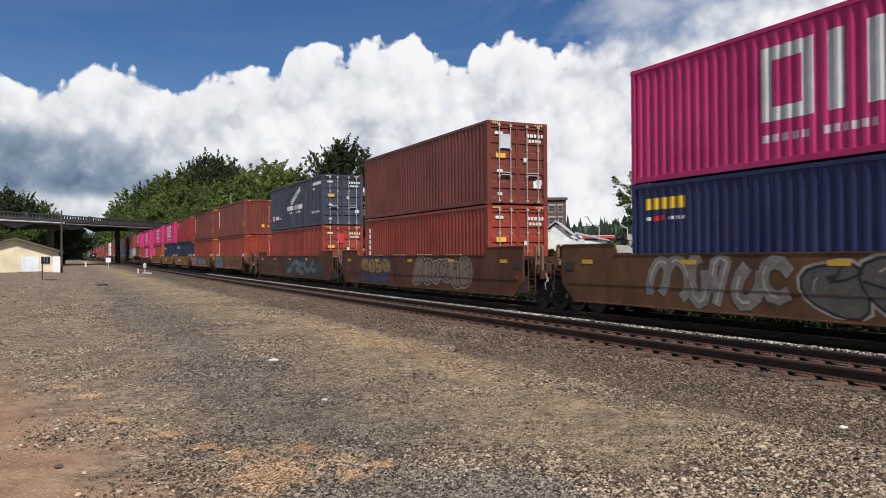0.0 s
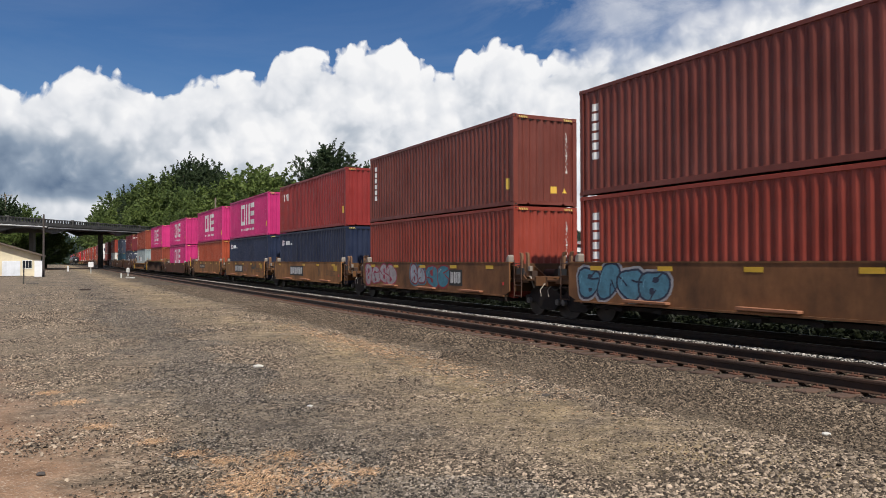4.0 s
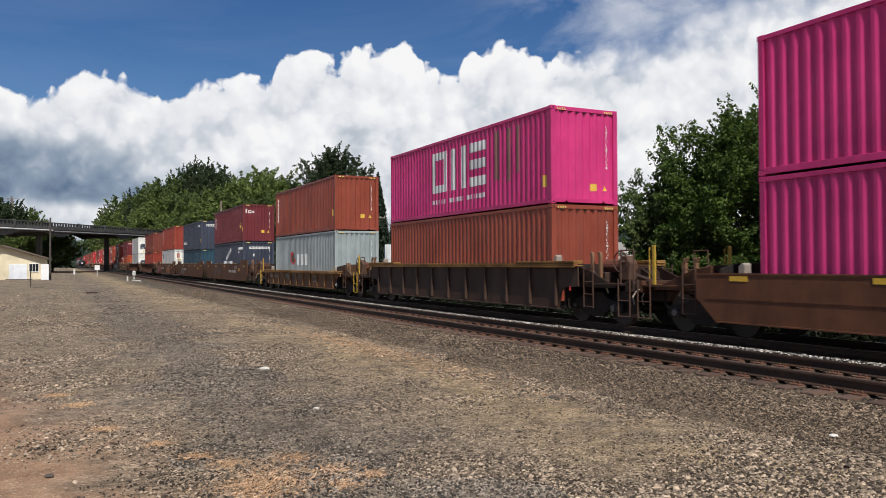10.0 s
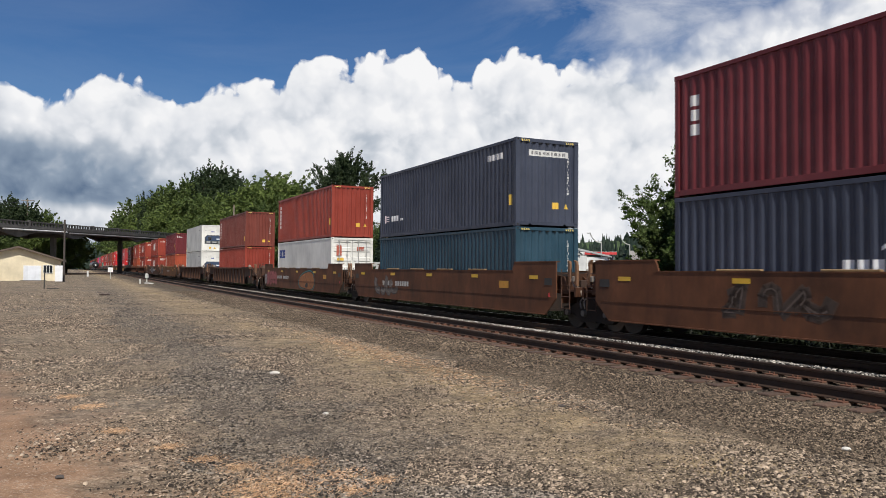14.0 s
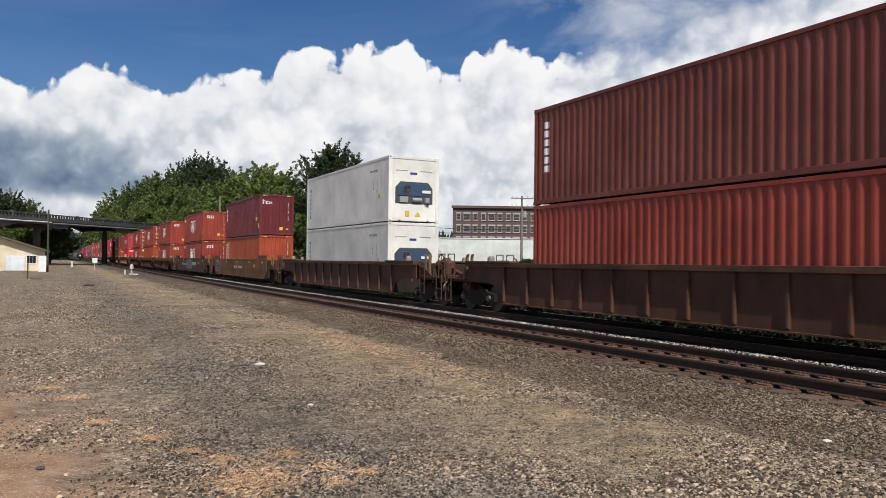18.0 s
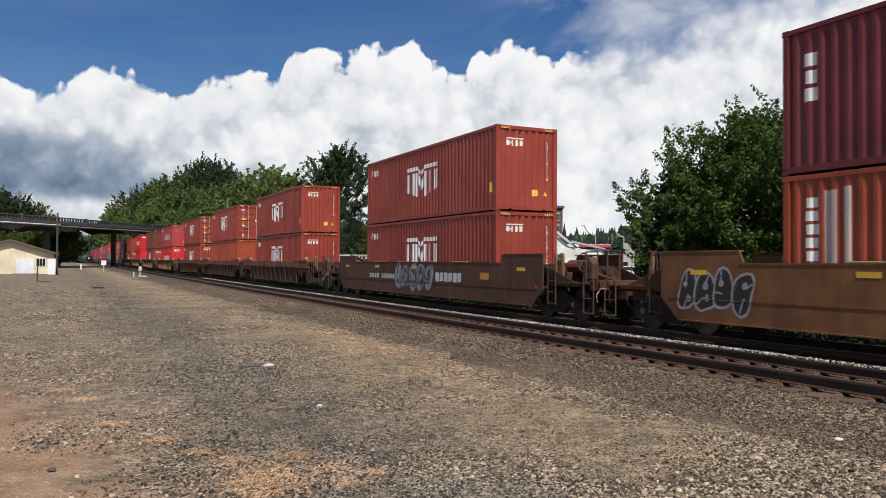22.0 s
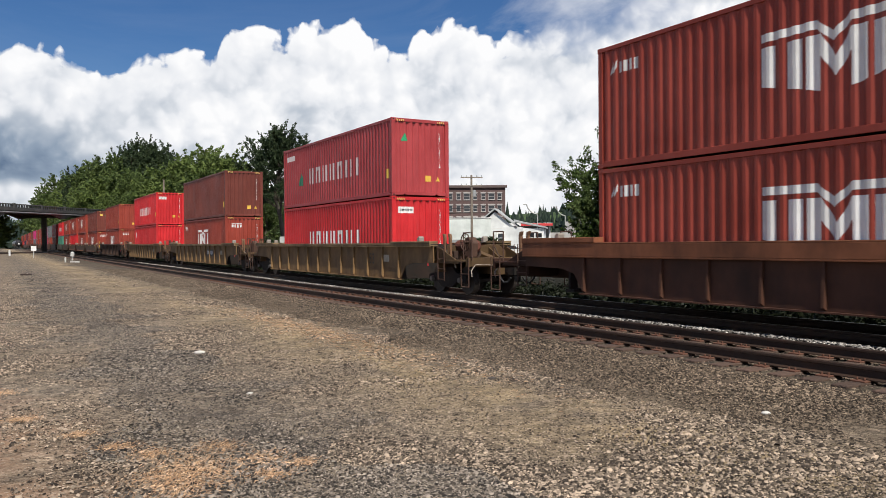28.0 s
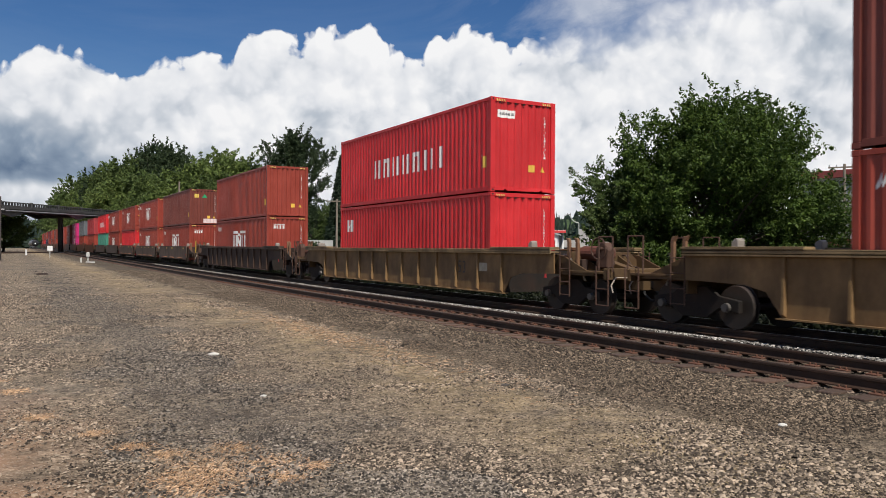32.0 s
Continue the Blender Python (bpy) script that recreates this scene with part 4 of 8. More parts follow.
def column_of_blocks(a0, a1, z0, z1, n, gap=0.25):
    h = (z1 - z0) / n
    return [rect(a0 + (0.04 if i % 2 else 0), a1 - (0.03 if i % 3 else 0), z0 + i * h, z0 + (i + 1 - gap) * h) for i in range(n)]


def end_codes(ob, line=True, yellow=True, rgb=WHITE, seed=0):
    """Upright strip of small code marks and yellow stickers near the leading corner and on the end."""
    rng = random.Random(seed)
    if line:
        mark(ob, "front", column_of_blocks(2.02, 2.07, 1.1, 2.45, 15), rgb, "upright row of small white marks")
        mark(ob, "near", column_of_blocks(11.62, 11.68, 1.1, 2.3, 12), rgb, "upright row of small white marks")
    if yellow:
        k = rng.uniform(0.35, 0.7)
        mark(ob, "front", [rect(1.42, 1.66, k, k + 0.22)], (0.75, 0.47, 0.07), "orange-yellow sticker")
        mark(ob, "front", [(1.86, 1.96, k + 0.02, k + 0.02, k + 0.02, k + 0.2), (1.96, 2.06, k + 0.02, k + 0.02, k + 0.2, k + 0.02)], (0.75, 0.5, 0.07), "yellow triangle sticker")
        mark(ob, "near", [rect(11.72, 11.9, k + 0.1, k + 0.45)], (0.7, 0.47, 0.08), "orange-yellow sticker")


def door_codes(ob, seed=0):
    """Stickers and code plates on the doors."""
    flat = None
    mark(ob, "front", row_of_blocks(1.58, 2.32, 2.38, 2.5, 5) + row_of_blocks(1.66, 2.2, 2.2, 2.3, 4) + [rect(0.3, 0.62, 2.42, 2.52)], WHITE, "small white code marks", shape=flat)
    mark(ob, "front", [rect(0.34, 0.72, 1.62, 1.78)], (0.72, 0.45, 0.06), "yellow warning plate", shape=flat)
    mark(ob, "front", [rect(0.38, 0.6, 1.12, 1.22), rect(1.45, 1.62, 1.5, 1.66), rect(1.95, 2.2, 0.72, 0.9), rect(0.4, 0.58, 0.32, 0.42)], (0.66, 0.66, 0.66), "pale paper labels", shape=flat)


# colours of the boxes
PINK, BROWN, RED, BRIGHT, ORANGE = (0.53, 0.025, 0.165), (0.165, 0.038, 0.026), (0.28, 0.042, 0.025), (0.58, 0.02, 0.025), (0.34, 0.062, 0.026)
MAROON, NAVY, SLATE, TEAL, SILVER, CREAM, DULL = (0.14, 0.019, 0.025), (0.013, 0.022, 0.055), (0.042, 0.051, 0.08), (0.018, 0.055, 0.085), (0.32, 0.37, 0.38), (0.76, 0.755, 0.71), (0.37, 0.044, 0.048)
CRIMSON = (0.25, 0.024, 0.022)
RUST, DARKBLUE, GREEN, GREY = (0.25, 0.05, 0.027), (0.014, 0.026, 0.10), (0.06, 0.24, 0.17), (0.14, 0.15, 0.16)


def stack(k):
    """Upper and lower box of the k-th stack, counted from the one that leads."""
    g = "containers on the train"
    far = k > 27
    names = {
        0: (PINK, "vivid pink steel container with a pale square emblem", "blank", DARKBLUE, "dark blue steel container with yellow marks", "blank"),
        1: (BROWN, "brown-red steel container with doors leading", "doors", RED, "red steel container, doors leading, in the well", "doors"),
        2: (SLATE, "navy steel container with a white wing emblem and doors leading", "doors", RED, "faded red steel container, doors leading, in the well", "doors"),
        3: (BROWN, "brown-red steel container with an upright row of white marks", "blank", RED, "red-brown steel container in the well", "blank"),
        4: (BROWN, "brown-red steel container with upright white marks", "blank", RED, "red steel container in a graffiti-covered well car", "blank"),
        5: (CRIMSON, "red steel container with small white marks", "blank", NAVY, "navy steel container with a striped flag mark", "blank"),
        6: (PINK, "vivid pink steel container with a pale square emblem", "blank", NAVY, "navy steel container with a striped flag mark", "blank"),
        7: (PINK, "vivid pink steel container above an orange one", "blank", ORANGE, "orange-brown steel container in the well", "blank"),
        8: (PINK, "vivid pink steel container above another pink one", "blank", PINK, "pink steel container with a pale emblem, in the well", "blank"),
        9: (PINK, "pink steel container with rust-stained repair patches", "blank", RUST, "rust-brown steel container in the well", "blank"),
        10: (RUST, "rust-orange steel container with upright white marks", "blank", SILVER, "pale grey-blue steel container with a red and green mark", "blank"),
        11: (MAROON, "dark maroon steel container with white marks on its end", "blank", SLATE, "slate blue steel container with a white wing emblem", "blank"),
        12: (SLATE, "slate navy steel container with a white code plate", "blank", TEAL, "teal-blue steel container in the well", "blank"),
        13: (RED, "red steel container with upright white marks", "blank", CREAM, "white insulated container with a blue and white mark", "doors"),
        14: (BROWN, "red-brown steel container with upright marks", "blank", RED, "red-brown steel container in a ribbed well car", "blank"),
        15: (CREAM, "white refrigerated container with a dark blue cooling unit", "reefer", CREAM, "white refrigerated container in the well", "reefer"),
        16: (MAROON, "maroon steel container with white marks on its end", "blank", ORANGE, "orange-red steel container with a pale scuffed corner", "blank"),
        17: (RED, "red steel container with a large white arrow emblem", "blank", RED, "red steel container, emblem half hidden by the well", "blank"),
        18: (RED, "red steel container with a large white arrow emblem", "blank", RED, "red steel container, emblem half hidden by the well", "blank"),
        19: (RED, "red steel container with an arrow emblem and doors leading", "doors", ORANGE, "orange-red steel container in the well", "blank"),
        20: (RED, "red steel container with an arrow emblem and doors leading", "doors", RED, "red steel container with an arrow emblem, in the well", "blank"),
        21: (DULL, "faded red steel container with patchy white block marks", "blank", BRIGHT, "bright red steel container with white block marks", "blank"),
        22: (BROWN, "brown-red steel container without large marks", "blank", RED, "red steel container with an arrow emblem, in the well", "blank"),
        23: (BRIGHT, "bright red steel container with white block marks", "blank", BRIGHT, "bright red steel container in the well", "blank"),
        24: (RED, "brown-red steel container above a marked one", "blank", RED, "red steel container with an arrow emblem, in the well", "blank"),
        25: (BROWN, "brown-red steel container with yellow and green stickers", "blank", RED, "red steel container with an arrow emblem, in the well", "blank"),
        26: (RED, "red steel container with a white arrow emblem", "blank", RED, "red steel container in the well", "blank"),
        27: (RED, "red steel container with an arrow emblem and doors leading", "doors", BRIGHT, "bright red steel container in the well", "blank"),
    }
    tail = [(RED, RED), (BRIGHT, GREEN), (DULL, RED), (GREY, RED), (PINK, PINK), (RED, RED), (RED, RED), (PINK, GREY), (BROWN, RED), (RED, BROWN), (MAROON, RED), (RED, NAVY), (BROWN, BRIGHT), (RED, RED), (RUST, RED)]
    if k in names:
        cu, lu, fu, cl, ll, fl = names[k]
    else:
        cu, cl = tail[(k - 28) % len(tail)]
        word = {RED: "red", BRIGHT: "bright red", GREEN: "green", DULL: "faded red", GREY: "grey", PINK: "pink", BROWN: "brown-red", MAROON: "maroon", NAVY: "navy", RUST: "rust-brown"}
        lu, ll, fu, fl = "distant %s steel container on the upper tier" % word[cu], "distant %s steel container in a well car" % word[cl], "blank", "blank"
    up = container("shipping_container", True, cu, lu, fu, g, simple=far, reefer=fu == "reefer", wear=0.45 if cu in (BROWN, RUST, SILVER) else 0.1 if cu == CREAM else 0.28)
    lo = container("shipping_container", False, cl, ll, fl, g, simple=far, reefer=cl == CREAM, wear=0.45 if cl in (BROWN, RUST, SILVER) else 0.1 if cl == CREAM else 0.28)
    if k == 12:
        lo.scale = (1, 1, LOW_BOX)
    if not far:
        for ob, f in ((up, fu), (lo, fl)):
            if f == "blank":
                end_codes(ob, seed=k * 2 + (ob is lo))
            elif f == "doors":
                door_codes(ob)
    if k in (0, 6, 7, 8, 9, 32):
        emblem_square(up)
    if k in (8, 32):
        emblem_square(lo)
    if k in (17, 18, 19, 20, 26, 27, 28):
        emblem_arrow(up)
    if k in (17, 18, 20, 22, 24, 25, 26, 28):
        emblem_arrow(lo)
    for ob, kk in ((up, (17, 18)), (lo, (17, 18, 20, 22, 24, 25))):
        if k in kk:
            p = [rect(0.42, 1.06, 2.44, 2.48), rect(0.42, 0.52, 2.22, 2.4), rect(0.6, 0.68, 2.2, 2.4), rect(0.76, 0.84, 2.2, 2.4), rect(0.94, 1.04, 2.22, 2.4), rect(0.52, 0.6, 2.28, 2.33)]
            mark(ob, "front", p, WHITE, "small white bar-and-arrow emblem", key="arrow_end")
    if k in (3, 4, 10, 13, 14):
        mark(up, "near", column_of_blocks(0.52, 0.84, 0.95, 2.5, 6), WHITE, "upright row of white block marks", key="upright_six")
    if k in (1, 3, 7, 16):
        mark(lo, "near", column_of_blocks(0.52, 0.84, 0.95, 2.5, 6), WHITE, "upright row of white block marks", key="upright_six")
    if k in (21, 23, 29):
        z0, z1 = 1.0, 1.72
        p = []
        for i, a in enumerate((3.55, 4.38, 5.2, 6.05, 6.9, 7.85, 8.95)):
            w = 0.17
            p += [rect(a, a + w, z0, z1)] if i == 6 else [rect(a, a + w, z0, z1), rect(a + 0.42, a + 0.42 + w, z0, z1)]
            if i in (1, 4):
                p.append(rect(a + w, a + 0.42, z1 - 0.16, z1))
        mark(up, "near", p, (0.72, 0.68, 0.66) if k != 21 else (0.6, 0.5, 0.5), "row of white block marks", key="row_seven")
        if k == 21:
            mark(lo, "near", p, (0.74, 0.72, 0.7), "row of white block marks", key="row_seven")
            mark(up, "near", [(2.2, 2.5, 1.0, 1.0, 1.05, 1.75), (2.5, 2.8, 1.0, 1.0, 1.75, 1.05)], (0.02, 0.16, 0.09), "green tree-shaped mark")
            mark(up, "near", row_of_blocks(0.5, 1.66, 2.28, 2.52, 4), (0.66, 0.6, 0.6), "small white marks")
            mark(up, "front", [(0.42, 0.55, 2.05, 2.05, 2.1, 2.35), (0.55, 0.68, 2.05, 2.05, 2.35, 2.1)], (0.02, 0.3, 0.12), "green sticker")
        ob = lo if k == 21 else up
        mark(ob, "front", [rect(0.25, 0.92, 2.28, 2.52)], (0.8, 0.8, 0.78), "white label panel")
        mark(ob, "front", row_of_blocks(0.32, 0.86, 2.36, 2.44, 5, 0.2), (0.03, 0.03, 0.04), "black broken line on the label")
        if k == 23:
            mark(lo, "near", [rect(0.7, 0.95, 1.85, 2.35), rect(1.15, 1.45, 1.85, 2.35), (0.95, 1.15, 2.0, 2.1, 2.1, 2.2)], WHITE, "small white mark")
    if k in (2, 11):
        ob, dz = (up, 0.0) if k == 2 else (lo, -0.07)
        p = []
        for i in range(5):   # wing of slanting feathers
            a, z = 5.2 + i * 0.42, 1.62 + i * 0.16 + dz
            p += [(a, a + 0.55, z, z + 0.2, z + 0.07, z + 0.33), (a + 0.15, a + 0.72, z - 0.1, z + 0.02, z - 0.03, z + 0.12)]
        p.append((6.9, 7.35, 2.0 + dz, 2.3 + dz, 2.12 + dz, 2.5 + dz))
        mark(ob, "near", p, (0.74, 0.75, 0.76), "white feathered wing emblem")
        mark(ob, "near", row_of_blocks(4.45, 8.05, 1.18 + dz, 1.46 + dz, 12, 0.25), (0.74, 0.75, 0.76), "row of white block marks")
        mark(ob, "near", row_of_blocks(10.2, 12.02, 2.36 + dz, 2.54 + dz, 10, 0.12), (0.78, 0.78, 0.78), "white code strip")
        mark(ob, "near", row_of_blocks(10.2, 10.7, 2.1 + dz, 2.22 + dz, 3, 0.2), (0.7, 0.7, 0.7), "white code marks")
        if k == 2:
            mark(ob, "near", row_of_blocks(4.9, 5.6, 0.95, 1.08, 3) + row_of_blocks(6.6, 7.5, 0.95, 1.08, 4), (0.7, 0.71, 0.72), "small white marks")
            mark(ob, "near", row_of_blocks(9.95, 11.7, 0.75, 0.88, 12, 0.3), (0.7, 0.71, 0.72), "thin row of white marks")
        else:
            mark(ob, "front", [rect(0.48, 2.08, 2.32, 2.5)], (0.78, 0.78, 0.78), "white code plate")
            mark(ob, "front", row_of_blocks(0.56, 2.0, 2.36, 2.46, 9, 0.35), (0.03, 0.03, 0.04), "dark code marks")
            mark(ob, "front", [rect(0.78, 0.88, 1.75, 1.95)], (0.72, 0.72, 0.7), "pale sticker")
    if k in (2, 5, 6, 12):
        ob, z = (up, 0.7) if k in (2, 12) else (lo, 2.15)
        mark(ob, "near", [rect(0.7, 1.15, z, z + 0.05), rect(0.7, 1.15, z + 0.1, z + 0.15), rect(0.7, 1.15, z + 0.2, z + 0.25), rect(0.62, 0.7, z - 0.05, z + 0.3)], (0.7, 0.6, 0.62), "striped flag mark")
        mark(ob, "near", row_of_blocks(1.3, 2.3, z, z + 0.24, 3, 0.2) + row_of_blocks(2.35, 2.8, z, z + 0.1, 4), (0.72, 0.73, 0.74), "white block marks")
    if k == 0:
        mark(lo, "near", row_of_blocks(0.52, 1.93, 2.24, 2.52, 5, 0.2), (0.78, 0.5, 0.03), "five yellow block marks")
        mark(lo, "near", [rect(0.55, 0.72, 1.98, 2.06)] + row_of_blocks(1.3, 1.9, 1.98, 2.06, 5), (0.65, 0.65, 0.68), "small white marks")
        mark(lo, "near", [(0.82, 1.2, 1.95, 1.98, 2.08, 2.1)], (0.6, 0.02, 0.03), "small red mark")
    if k == 5:
        mark(up, "near", [rect(0.92, 1.0, 1.95, 2.36), rect(1.0, 1.2, 2.28, 2.36), rect(1.0, 1.2, 1.95, 2.03), (1.28, 1.5, 1.95, 2.25, 2.03, 2.36), (1.5, 1.6, 1.95, 1.95, 2.36, 2.36), rect(1.74, 1.86, 1.95, 2.36)], WHITE, "white slanted block marks")
    if k in (11, 16):
        mark(up, "near", column_of_blocks(0.5, 0.82, 1.4, 2.42, 3), WHITE, "upright row of white block marks")
        mark(up, "front", [rect(0.2, 0.28, 2.2, 2.52), (0.14, 0.36, 2.38, 2.42, 2.43, 2.47), rect(0.4, 0.6, 2.2, 2.27), rect(0.4, 0.47, 2.27, 2.42), rect(0.53, 0.6, 2.34, 2.42), rect(0.47, 0.53, 2.37, 2.42),
                            (0.64, 0.86, 2.2, 2.36, 2.26, 2.42), (0.64, 0.86, 2.36, 2.2, 2.42, 2.26)], (0.76, 0.74, 0.72), "white marks on the end")
        mark(up, "near", [rect(10.9, 11.25, 1.05, 1.3)], (0.7, 0.47, 0.05), "yellow warning plate")
        mark(up, "near", [(10.95, 11.08, 1.42, 1.42, 1.42, 1.62), (11.08, 11.2, 1.42, 1.42, 1.62, 1.42)], (0.7, 0.47, 0.05), "yellow triangle sticker")
    if k == 10:
        mark(lo, "near", [(3.65, 4.2, 1.3, 1.1, 1.85, 1.9), (4.2, 4.7, 1.1, 1.3, 1.9, 1.3)], (0.5, 0.04, 0.05), "red shield mark")
        mark(lo, "near", [(3.85, 4.2, 1.35, 1.2, 1.6, 1.85), (4.2, 4.5, 1.2, 1.4, 1.85, 1.6)], (0.03, 0.25, 0.17), "green inset of the mark")
        mark(lo, "near", row_of_blocks(5.0, 7.4, 1.1, 1.75, 3, 0.3), (0.72, 0.74, 0.74), "faded white block marks")
    if k == 12:
        mark(up, "near", row_of_blocks(10.2, 11.3, 2.3, 2.5, 6, 0.2), (0.7, 0.7, 0.7), "white code strip")
        mark(up, "front", [rect(0.5, 2.05, 2.32, 2.52)], (0.72, 0.72, 0.7), "white code plate")
        mark(up, "front", row_of_blocks(0.58, 1.95, 2.37, 2.47, 9, 0.35), (0.03, 0.03, 0.04), "dark code marks")
    if k == 13:
        mark(lo, "near", [rect(0.5, 0.95, 1.85, 2.38), rect(1.45, 1.92, 1.85, 2.38)], (0.02, 0.06, 0.3), "blue squares of a mark", shape=REEFER)
        mark(lo, "near", square_ring(0.95, 1.45, 1.85, 2.38, 0.09), (0.02, 0.06, 0.3), "blue ring of a mark", shape=REEFER)
        mark(lo, "near", square_ring(0.62, 0.86, 1.98, 2.24, 0.06) + square_ring(1.56, 1.82, 1.98, 2.24, 0.06), WHITE, "white shapes on the blue mark", shape=REEFER)
        mark(lo, "front", [rect(0.3, 0.6, 1.9, 2.5), rect(1.5, 1.9, 2.2, 2.4)], (0.45, 0.12, 0.08), "faded red marks on the door", shape=None)
    if k == 15:
        for ob in (up, lo):
            mark(ob, "near", column_of_blocks(0.62, 0.86, 0.6, 2.3, 7), (0.2, 0.21, 0.22), "upright dark marks", shape=REEFER)
            mark(ob, "near", row_of_blocks(9.9, 10.9, 2.3, 2.4, 9, 0.3) + column_of_blocks(10.3, 10.4, 1.5, 1.9, 4) + column_of_blocks(10.75, 10.85, 1.4, 2.0, 6), (0.25, 0.25, 0.25), "small dark code marks", shape=REEFER)
            mark(ob, "near", [(10.9, 11.05, 1.1, 1.1, 1.1, 1.35), (11.05, 11.2, 1.1, 1.1, 1.35, 1.1)], (0.55, 0.42, 0.05), "yellow triangle sticker", shape=REEFER)
            mark(ob, "front", [rect(1.02, 1.36, 2.1, 2.2)], (0.02, 0.05, 0.28), "blue oval badge", shape=None, key="badge_band")
            mark(ob, "front", [rect(0.8, 1.0, 0.25, 0.5), (1.25, 1.4, 0.25, 0.25, 0.25, 0.48), (1.4, 1.55, 0.25, 0.25, 0.48, 0.25)], (0.75, 0.5, 0.04), "yellow warning plates", shape=None, key="yellow_reefer")
            mark(ob, "front", [rect(1.58, 2.0, 1.3, 1.42)], (0.75, 0.77, 0.78), "white panel on the unit", shape=None, key="unit_panel").location.x = -0.06
            mark(ob, "front", [rect(0.35, 0.9, 2.26, 2.28), rect(1.5, 2.05, 2.26, 2.28), rect(0.35, 0.37, 2.2, 2.28), rect(2.03, 2.05, 2.2, 2.28)], (0.3, 0.3, 0.29), "panel seams", shape=None, key="reefer_seam")
    if k == 9:
        mark(up, "near", [rect(8.9, 9.2, 1.0, 2.6), rect(9.6, 9.85, 0.9, 2.6), rect(10.2, 10.4, 1.1, 2.6)], (0.20, 0.09, 0.09), "rust-grey repair strips")
    if k == 16:
        mark(lo, "near", [rect(0.95, 1.2, 0.6, 2.55), rect(1.35, 1.5, 0.9, 2.6)], (0.5, 0.42, 0.38), "pale scuffed strips")
    if k == 25:
        mark(up, "front", [rect(0.4, 0.75, 2.2, 2.5)], (0.7, 0.5, 0.1), "yellow sticker")
        mark(up, "front", [(1.0, 1.2, 2.2, 2.2, 2.25, 2.5), (1.2, 1.4, 2.2, 2.2, 2.5, 2.25)], (0.02, 0.3, 0.12), "green sticker")
        mark(up, "front", [rect(1.1, 2.2, 0.15, 0.5)], (0.7, 0.55, 0.53), "whitewashed patch")
    if k in (1,):
        mark(up, "front", [rect(0.5, 0.95, 1.95, 2.45)], (0.55, 0.6, 0.66), "blue-white sticker", shape=None)
        mark(up, "front", [rect(1.85, 2.15, 0.6, 0.85)], (0.72, 0.74, 0.74), "pale sticker", shape=None)
    if k == 2:
        mark(lo, "front", [rect(0.95, 1.3, 1.9, 2.45)], (0.6, 0.03, 0.05), "red and white plate", shape=None)
    return up, lo


# ---- well cars
VM = {}


